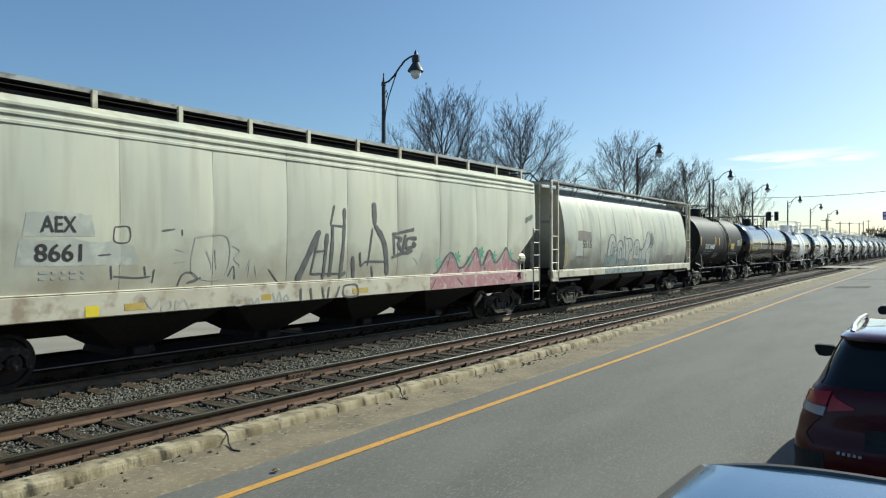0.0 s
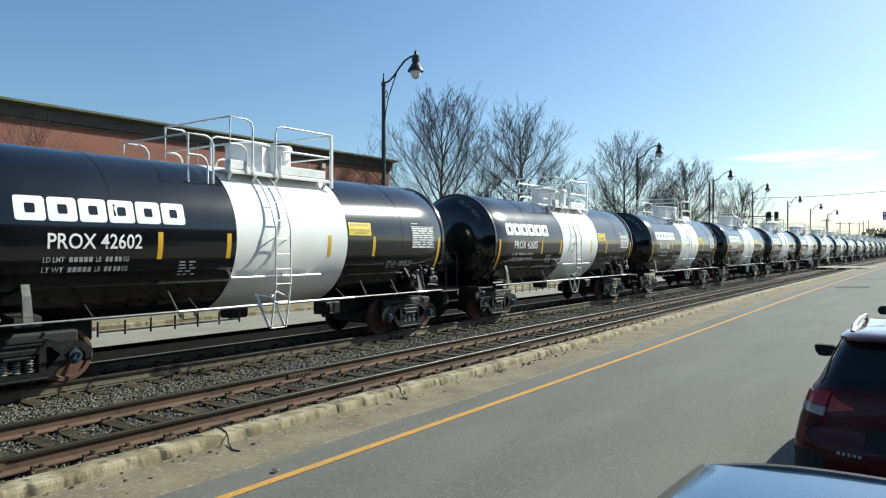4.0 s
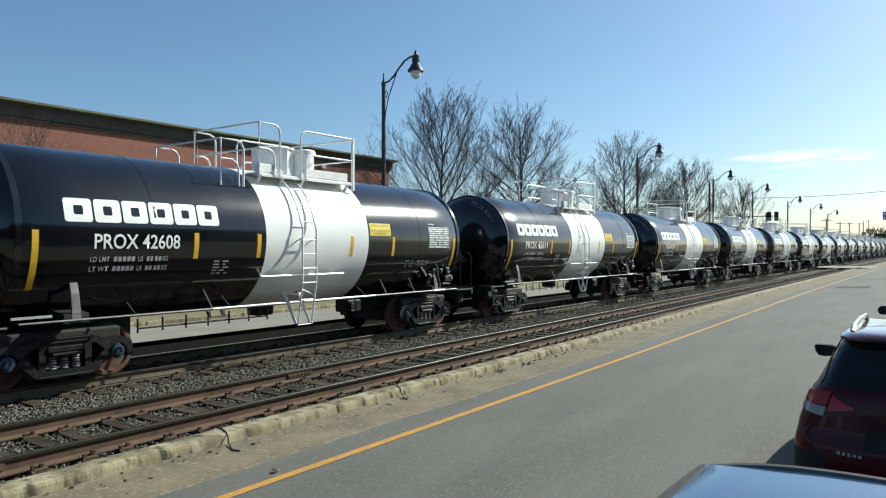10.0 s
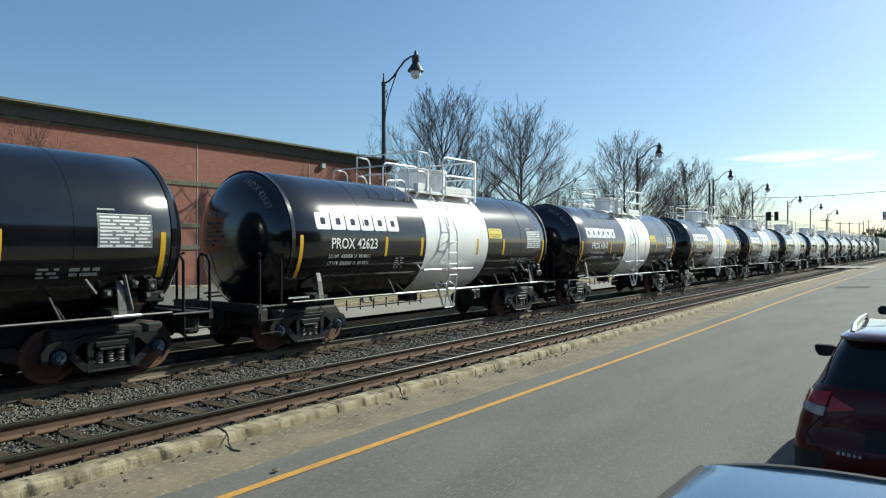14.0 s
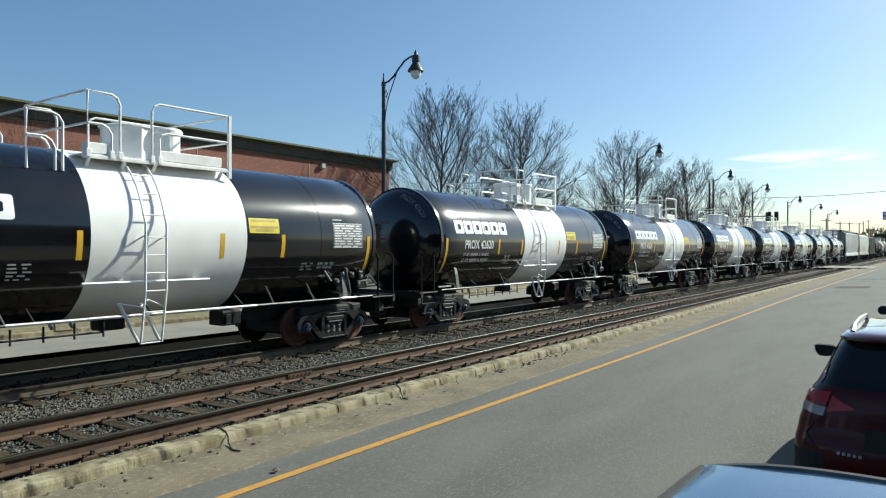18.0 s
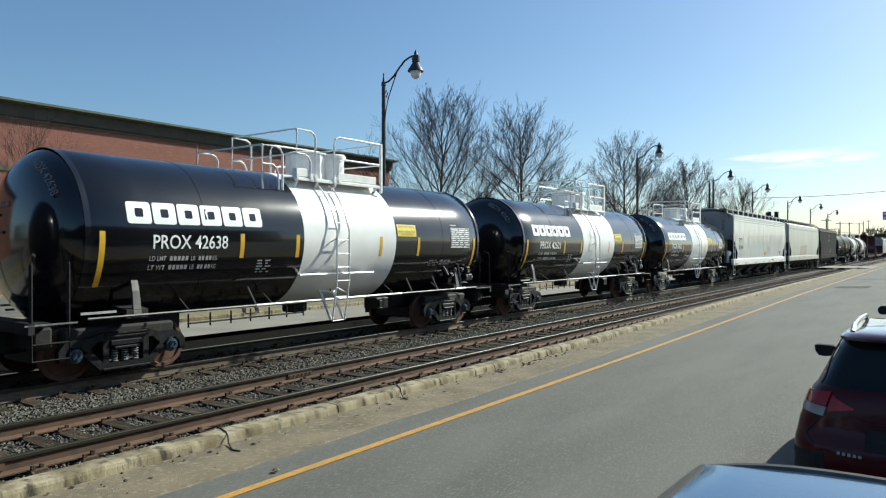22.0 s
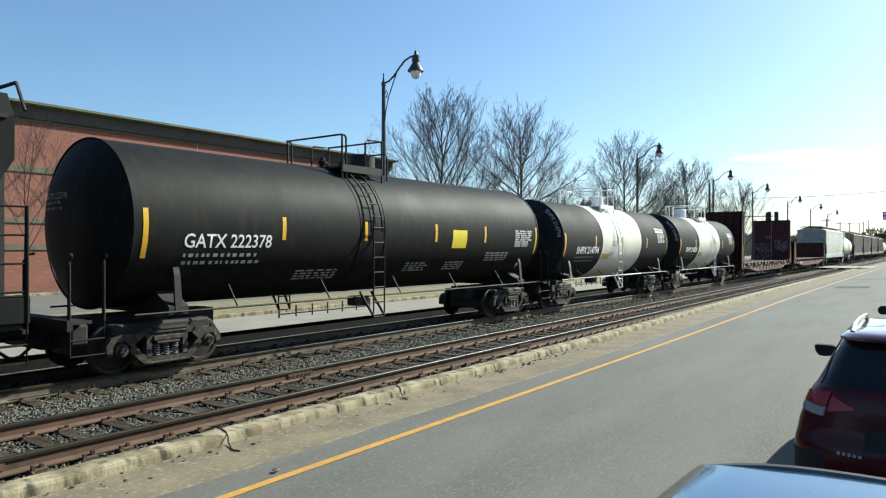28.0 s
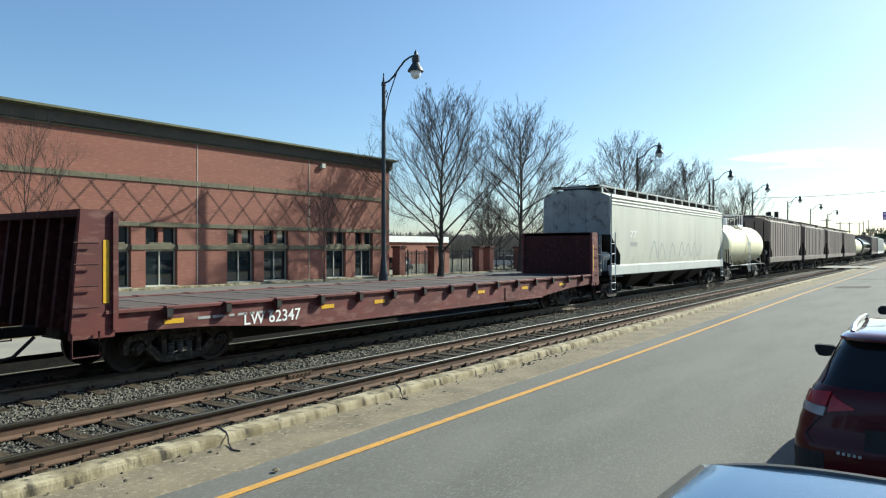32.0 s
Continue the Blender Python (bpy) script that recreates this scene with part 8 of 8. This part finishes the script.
def parked_car(name, m, label, paint, length, width, height, belt, rails, hatch, tail, sh=0.07, bow0=0.10):
    """A car with its tail at y = 0, nose ahead; built of body shell, cabin, glazing, lamps, wheels."""
    car = thing(name, m, label, "car", "parked cars")
    w = width / 2
    secs = []
    prof = [(0.0, 0.42, belt - 0.42, w - 0.16), (0.03, 0.32, belt - 0.14, w - 0.08), (0.12, 0.28, belt - 0.02, w - 0.03), (0.5, 0.24, belt, w), (length * 0.35, 0.22, belt - 0.02, w), (length * 0.62, 0.22, belt - 0.03, w), (length * 0.75, 0.23, belt - 0.06, w), (length * 0.9, 0.25, belt - 0.16, w - 0.05), (length * 0.98, 0.3, belt - 0.28, w - 0.16), (length, 0.38, belt - 0.4, w - 0.3)]
    bm = bmesh.new()
    loft(bm, [[(a, y, b) for a, b in ring_pts(ww, z0, z1, 0.03, 0.05, sh)] for y, z0, z1, ww in prof])
    body = part("body", bm, paint, car, smooth=True)
    # cabin, set in from the shoulders
    body_w, w = w, w - sh + 0.07
    if hatch:
        W = body_w
        cab = [(0.10, 0.0, w - 0.10), (0.34, 0.72, W - 0.24), (0.5, 0.97, W - 0.28), (1.4, 1.0, W - 0.26), (length * 0.5, 0.97, W - 0.26), (length * 0.58, 0.8, W - 0.24), (length * 0.74, 0.0, w - 0.12)]
    else:
        cab = [(0.75, 0.0, w - 0.12), (1.35, 0.78, w - 0.22), (1.65, 0.96, w - 0.29), (2.2, 1.0, w - 0.27), (length * 0.57, 0.97, w - 0.27), (length * 0.62, 0.8, w - 0.22), (length * 0.76, 0.0, w - 0.12)]
    H = height - belt + 0.03
    bm = bmesh.new()
    secs = []
    for y, q, ww in cab:
        z1 = belt - 0.02 + H * q
        sec = [(w - 0.06, belt - 0.06), (w - 0.07, belt - 0.02)]
        for k in (0.35, 0.75, 1.0):
            sec.append((w - 0.07 + (ww - w + 0.07) * k, belt - 0.02 + (z1 - belt + 0.02) * (k * 0.94)))
        sec += [(ww * 0.72, z1 - 0.008), (ww * 0.36, z1), (0.001, z1 + 0.004)]
        bow = bow0 if y > 2.2 else -0.07 if y < 1.7 else 0.0
        secs.append([(a, y + bow * (1 - (a / w) ** 2), b) for a, b in sec] + [(-a, y + bow * (1 - (a / w) ** 2), b) for a, b in reversed(sec)])
    loft(bm, secs)
    cabin = part("glasshouse", bm, M_CARGLASS, car, smooth=True)
    secs = []
    for (y, q, ww), dy in zip(cab[2:5], (-0.12, 0.0, 0.02)):
        bow = bow0 if y > 2.2 else -0.07 if y < 1.7 else 0.0
        z1 = belt - 0.02 + H * q
        sec = [(ww + 0.012, z1 - 0.075), (ww + 0.006, z1 - 0.03), (ww * 0.94, z1 - 0.002), (ww * 0.72, z1 + 0.006), (ww * 0.36, z1 + 0.012), (0.001, z1 + 0.014)]
        secs.append([(a, y + dy + bow * (1 - (a / w) ** 2), b) for a, b in sec] + [(-a, y + dy + bow * (1 - (a / w) ** 2), b) for a, b in reversed(sec)])
    part("roof", loft(bmesh.new(), secs), paint, cabin, smooth=True)

    def at(y, k):
        """A point on the cabin's street side: k from belt (0) to roof edge (1)."""
        for (ya, qa, wa), (yb, qb, wb) in zip(cab, cab[1:]):
            if ya <= y <= yb:
                f = (y - ya) / (yb - ya)
                q, ww = qa + (qb - qa) * f, wa + (wb - wa) * f
                return w - 0.07 + (ww - w + 0.07) * k, belt - 0.02 + (H * q) * (k * 0.94)

    for sx in (-1, 1):
        for y0, y1 in ((cab[1][0] + 0.25, length * 0.33), (length * 0.335, length * 0.53)):
            bm = bmesh.new()
            cs = []
            for y, k in ((y0, 0.08), (y1, 0.08), (y1, 0.88), (y0 + 0.05, 0.88)):
                a, b = at(y, k)
                cs.append(bm.verts.new((sx * (a + 0.012), y, b)))
            bm.faces.new(cs if sx < 0 else cs[::-1])
            part("side_window", bm, M_CARGLASS, cabin)
    w = body_w
    if hatch:
        part("spoiler", boxes((-(w - 0.3), w - 0.3, 0.24, 0.5, height - 0.085, height - 0.045), bevel=0.02), M_CARGLASS, cabin)
    for sx in (-1, 1):
        x = sx * (cab[3][2] * 0.93)
        part("roof_moulding", tubes([(x, cab[2][0] - 0.05, height - 0.012), (x, cab[3][0], height + 0.006), (x * 1.0, cab[4][0] + bow0 * 0.5, height - 0.012)], r=0.014, seg=6), M_RUBBER, cabin)
    if not hatch:
        ye, ze = cab[4][0] + 0.03, belt - 0.02 + H * cab[4][1]
        wx = cab[4][2] * 0.9
        rows = [(-wx + 2 * wx * k / 12) for k in range(13)]
        part("header_trim", tubes([(a, ye + bow0 * (1 - (a / (w - sh + 0.07)) ** 2), ze + 0.012 - 0.03 * (a / wx) ** 4) for a in rows], r=0.016, seg=8), M_STEELGREY, cabin)
    if rails:
        for sx in (-1, 1):
            x = sx * (w - 0.29)
            part("roof_rail", tubes([(x, 0.6, height - 0.04), (x, 0.75, height + 0.03), (x, 1.6, height + 0.045), (x, 2.3, height + 0.02), (x, 2.45, height - 0.05)], r=0.02, seg=8), M_CHROME, car)
    for sx in (-1, 1):
        x = sx * (w + 0.06)
        bm = bmesh.new()
        loft(bm, [[(x + sx * a * k, length * 0.55 + yy, belt + 0.06 + b * k) for a, b in ((-0.12, -0.05), (0.05, -0.065), (0.09, -0.05), (0.11, -0.01), (0.105, 0.04), (0.06, 0.075), (-0.06, 0.07), (-0.11, 0.05))] for yy, k in ((-0.06, 0.9), (-0.05, 1.0), (0.02, 1.0), (0.08, 0.75), (0.11, 0.4))])
        mir = part("door_mirror", bm, M_RUBBER, car)
        part("mirror_arm", boxes((*sorted((sx * (w - 0.3), sx * (w + 0.0))), length * 0.55 - 0.03, length * 0.55 + 0.05, belt + 0.02, belt + 0.07)), M_RUBBER, mir)
    if tail:
        for sx in (-1, 1):
            o = w - 0.10 - (sh - 0.07) * 0.2
            lamp = part("tail_lamp", boxes((*sorted((sx * (o - 0.2), sx * o)), 0.02, 0.34, belt - 0.13, belt - 0.012), bevel=0.035), M_TAIL, car)
            part("reverse_lens", boxes((*sorted((sx * (o - 0.17), sx * (o + 0.0))), 0.012, 0.24, belt - 0.205, belt - 0.132), bevel=0.03), M_LENSCLEAR, lamp)
            part("inner_lamp", loft(bmesh.new(), [[(sx * (o - 0.215), yy, belt - 0.035), (sx * (o - 0.215), yy, belt - 0.17), (sx * (o - 0.42), yy, belt - 0.14), (sx * (o - 0.42), yy, belt - 0.125)] for yy in (0.01, 0.2)]), M_TAIL, lamp)
        part("bumper", loft(bmesh.new(), [[(a, y, b) for a, b in ((-(w - 0.02 - t), 0.28), (w - 0.02 - t, 0.28), (w - t, 0.45), (w - t - 0.03, 0.62), (-(w - t - 0.03), 0.62), (-(w - t), 0.45))] for y, t in ((-0.09, 0.16), (-0.04, 0.05), (0.2, 0.0), (0.45, -0.004))]), M_RUBBER, car)
        part("model_badge", boxes((-(w - 0.36), -(w - 0.58), -0.012, 0.01, belt - 0.545, belt - 0.51)), M_LENSCLEAR, car)
        part("number_plate_recess", boxes((-0.28, 0.28, -0.02, 0.05, belt - 0.36, belt - 0.2)), M_RUBBER, car)
    for yy in (0.82, length - 0.85):
        for sx in (-1, 1):
            wh = part("wheel", lathe(bmesh.new(), [(0.2, sx * (w - 0.22)), (0.31, sx * (w - 0.22)), (0.335, sx * (w - 0.19)), (0.335, sx * (w - 0.04)), (0.31, sx * (w - 0.005)), (0.22, sx * (w - 0.01))], 24, "x", (0, yy, 0.335)), M_RUBBER, car)
            part("rim", lathe(bmesh.new(), [(0, sx * (w - 0.04)), (0.06, sx * (w - 0.03)), (0.2, sx * (w - 0.05)), (0.225, sx * (w - 0.01)), (0.225, sx * (w - 0.2))], 20, "x", (0, yy, 0.335)), M_CHROME, wh)
    return car


def level(table, z):
    """A row of the table at height z."""
    if z <= table[0][0]:
        return table[0]
    for a, b in zip(table, table[1:]):
        if z <= b[0]:
            f = (z - a[0]) / (b[0] - a[0])
            return tuple(u + (v - u) * f for u, v in zip(a, b))
    return table[-1]


def plan_point(table, ang, z, lift=0.0, deep=0.5, n=4.0):
    """A place on the tail of a car whose plan is a rounded box; ang from the middle (0) to the side (90)."""
    _, hw, yr, _ = level(table, z)
    sa, ca = math.sin(ang), math.cos(ang)
    x, y = hw * abs(sa) ** (2 / n) * (1 if ang >= 0 else -1), yr + deep * (1 - ca ** (2 / n))
    return Vector((x + lift * sa, y - lift * ca, z))


def plan_shell(table):
    secs = []
    for z, hw, yr, yf in table:
        half = [plan_point(table, radians(a), z) for a in (0, 10, 20, 30, 40, 50, 60, 70, 78, 84, 89.9)]
        half += [Vector((hw, yr + (yf - yr) * q, z)) for q in (0.3, 0.5, 0.7)]
        half += [Vector((hw * math.cos(radians(a)) ** 0.5, yf - 0.5 * (1 - math.sin(radians(a)) ** 0.5), z)) for a in (5, 25, 45, 60, 75, 88)]
        secs.append(half + [Vector((-v.x, v.y, v.z)) for v in reversed(half)])
    return loft(bmesh.new(), secs)


def tail_patch(table, a0, a1, low, high, lift, n=8):
    """A thin shell on the tail between two angles and two sloping edges."""
    bm = bmesh.new()
    rows = []
    for k in range(n + 1):
        f = k / n
        a = radians(a0 + (a1 - a0) * f)
        zb, zt = low[0] + (low[1] - low[0]) * f, high[0] + (high[1] - high[0]) * f
        col = [plan_point(table, a, zb, -0.01)]
        col += [plan_point(table, a, zb + (zt - zb) * q, lift) for q in (0.0, 0.33, 0.67, 1.0)]
        col += [plan_point(table, a, zt, -0.01)]
        rows.append([bm.verts.new(v) for v in col])
    for r, q in zip(rows, rows[1:]):
        for k in range(5):
            bm.faces.new((r[k], r[k + 1], q[k + 1], q[k]))
    bm.faces.new(rows[0])
    bm.faces.new(rows[-1][::-1])
    bmesh.ops.recalc_face_normals(bm, faces=bm.faces)
    return bm


SUV_BODY = [(0.22, 0.83, 0.12, 4.2), (0.3, 0.865, 0.04, 4.28), (0.45, 0.885, 0.0, 4.3), (0.6, 0.89, -0.01, 4.28), (0.66, 0.885, 0.0, 4.26), (0.72, 0.872, 0.035, 4.22), (0.8, 0.862, 0.05, 4.15), (0.88, 0.835, 0.06, 4.05),
            (0.95, 0.81, 0.07, 3.95), (1.02, 0.785, 0.085, 3.7), (1.07, 0.762, 0.1, 3.3), (1.11, 0.725, 0.125, 3.2)]
SUV_GLASS = [(1.09, 0.735, 0.13, 3.25), (1.15, 0.7, 0.18, 3.05), (1.2, 0.68, 0.205, 2.9), (1.3, 0.64, 0.25, 2.62), (1.4, 0.595, 0.3, 2.36), (1.47, 0.56, 0.335, 2.18), (1.5, 0.52, 0.36, 2.1)]
SUV_ROOF = [(1.475, 0.565, 0.3, 2.17), (1.49, 0.572, 0.245, 2.16), (1.51, 0.565, 0.235, 2.13), (1.535, 0.53, 0.26, 2.08), (1.552, 0.44, 0.36, 1.98), (1.56, 0.25, 0.6, 1.7)]


def parked_suv(m):
    car = thing("parked_suv", m, "dark red compact sport utility car with roof rails", "car", "parked cars")
    body = part("body", plan_shell(SUV_BODY), M_CARRED, car, smooth=True)
    cabin = part("glasshouse", plan_shell(SUV_GLASS), M_CARGLASS, car, smooth=True)
    part("roof", plan_shell(SUV_ROOF), M_CARSILVER, cabin, smooth=True)
    for sx in (-1, 1):
        lamp = part("tail_lamp", tail_patch(SUV_BODY, sx * 36, sx * 82, (0.958, 0.97), (1.078, 1.052), 0.014), M_TAIL, car, smooth=True)
        part("reverse_lens", tail_patch(SUV_BODY, sx * 36, sx * 80, (0.878, 0.905), (0.952, 0.964), 0.013), M_LENSCLEAR, lamp, "clear lens", smooth=True)
        part("inner_lamp", tail_patch(SUV_BODY, sx * 33.5, sx * 15.5, (0.915, 0.957), (1.052, 0.968), 0.012), M_TAIL, lamp, smooth=True)
        part("pillar", tail_patch(SUV_GLASS, sx * 62, sx * 84, (1.1, 1.1), (1.17, 1.47), 0.008), M_CARRED, cabin)
        for low, high in (((0.865, 38), (0.72, 52)), ((0.72, 52), (0.655, 40))):
            pts = [plan_point(SUV_BODY, sx * radians(low[1] + (high[1] - low[1]) * k / 6), low[0] + (high[0] - low[0]) * k / 6, 0.001) for k in range(7)]
            part("panel_gap", tubes(pts, r=0.006, seg=4), M_RUBBER, car)
        part("bumper_trim", tail_patch(SUV_BODY, sx * 30, sx * 89, (0.24, 0.24), (0.6, 0.57), 0.006), M_RUBBER, car)
        x = sx * 0.47
        part("roof_rail", tubes([(x, 0.5, 1.54), (x, 0.62, 1.585), (x, 1.2, 1.6), (x, 1.8, 1.58), (x, 1.95, 1.53)], r=0.02, seg=8), M_CHROME, car)
        bm = bmesh.new()
        loft(bm, [[(sx * (0.86 + a * k), 2.32 + yy, 1.13 + b * k) for a, b in ((-0.1, -0.035), (0.03, -0.06), (0.09, -0.055), (0.125, -0.01), (0.135, 0.055), (0.1, 0.068), (-0.04, 0.068), (-0.09, 0.05))] for yy, k in ((-0.05, 0.92), (-0.035, 1.0), (0.03, 1.0), (0.08, 0.8), (0.12, 0.4))])
        mirror = part("door_mirror", bm, M_RUBBER, car)
        part("mirror_arm", boxes((*sorted((sx * 0.68, sx * 0.8)), 2.3, 2.38, 1.08, 1.12)), M_RUBBER, mirror)
        for yy in (0.85, 3.45):
            wh = part("wheel", lathe(bmesh.new(), [(0.2, sx * 0.66), (0.31, sx * 0.66), (0.325, sx * 0.69), (0.325, sx * 0.86), (0.3, sx * 0.893), (0.22, sx * 0.885)], 24, "x", (0, yy, 0.325)), M_RUBBER, car)
            part("rim", lathe(bmesh.new(), [(0, sx * 0.86), (0.06, sx * 0.87), (0.2, sx * 0.85), (0.225, sx * 0.892), (0.225, sx * 0.7)], 20, "x", (0, yy, 0.325)), M_CHROME, wh)
            part("wheel_arch", tubes([(sx * 0.885, yy + 0.37 * math.cos(radians(a)), 0.325 + 0.37 * math.sin(radians(a))) for a in range(-10, 191, 20)], r=0.03, seg=6), M_RUBBER, car)
    part("plate_recess", tail_patch(SUV_BODY, -9, 9, (0.66, 0.66), (0.82, 0.82), 0.006), M_RUBBER, car)
    part("plate_garnish", tail_patch(SUV_BODY, -11, 11, (0.835, 0.835), (0.87, 0.87), 0.014), M_CARRED, car)
    for k in range(5):
        part("model_badge", boxes((-0.535 + 0.037 * k, -0.513 + 0.037 * k, -0.022, 0.02, 0.61 - 0.002 * k, 0.63 - 0.002 * k)), M_LETTERGREY, car)
    part("rear_wiper", tubes([(0.0, 0.14, 1.12), (-0.05, 0.16, 1.17), (0.3, 0.19, 1.19)], r=0.008, seg=5), M_RUBBER, cabin)
    return car


M_CARSILVER = mat("car_roof_red", (0.1, 0.03, 0.035), (0.085, 0.025, 0.03), scale=1, rough=0.16, coat=1.0)
parked_suv(pose(-0.14, 6.35, 0.08))
parked_car("parked_sedan", pose(-0.15, -0.03, 0.06), "grey blue saloon car with a shiny roof", M_CARBLUE, 4.6, 1.80, 1.45, 0.96, False, False, True, bow0=0.24)
parked_car("parked_hatchback", pose(0.25, 10.5, 0.08), "dark car parked ahead on the street", M_CARDARK, 4.8, 1.80, 1.66, 1.2, False, True, True)
for y, paint, lb in ((47.3, M_CARBLUE, "blue car parked behind the iron fence"), (50.2, M_TANKWHITE, "white car parked behind the iron fence"), (56.0, M_CARDARK, "dark car parked behind the iron fence"), (79.0, M_TANKWHITE, "white car parked behind the iron fence"), (95.0, M_CARDARK, "dark car parked behind the iron fence")):
    parked_car("parked_car", pose(-44.5, y, -0.1, 0, 0, 90), lb, paint, 4.5, 1.8, 1.5, 0.98, False, True, True)


def motions():
    """The train rolls past at a steady pace, its wheels turning."""
    for car, mid in train:
        walk(car, [(t, Matrix.Translation((TRACK_FAR, mid - SPEED * t, RAIL_Z))) for t in (0.0, 8.0, 16.0, 24.0, 32.0)])
    turn = [(k / FPS, Matrix.Rotation(SPEED / 0.457 * k / FPS, 4, "X")) for k in range(32 * FPS + 1)]
    leader = wheelsets[0]
    walk(leader, turn)
    roll = leader.animation_data
    for car, mid in train:
        for w in car.children_recursive:
            if w.name.startswith("wheelset") and w is not leader:
                w.rotation_mode = "QUATERNION"
                w.animation_data_create()
                w.animation_data.action, w.animation_data.action_slot = roll.action, roll.action_slot


motions()
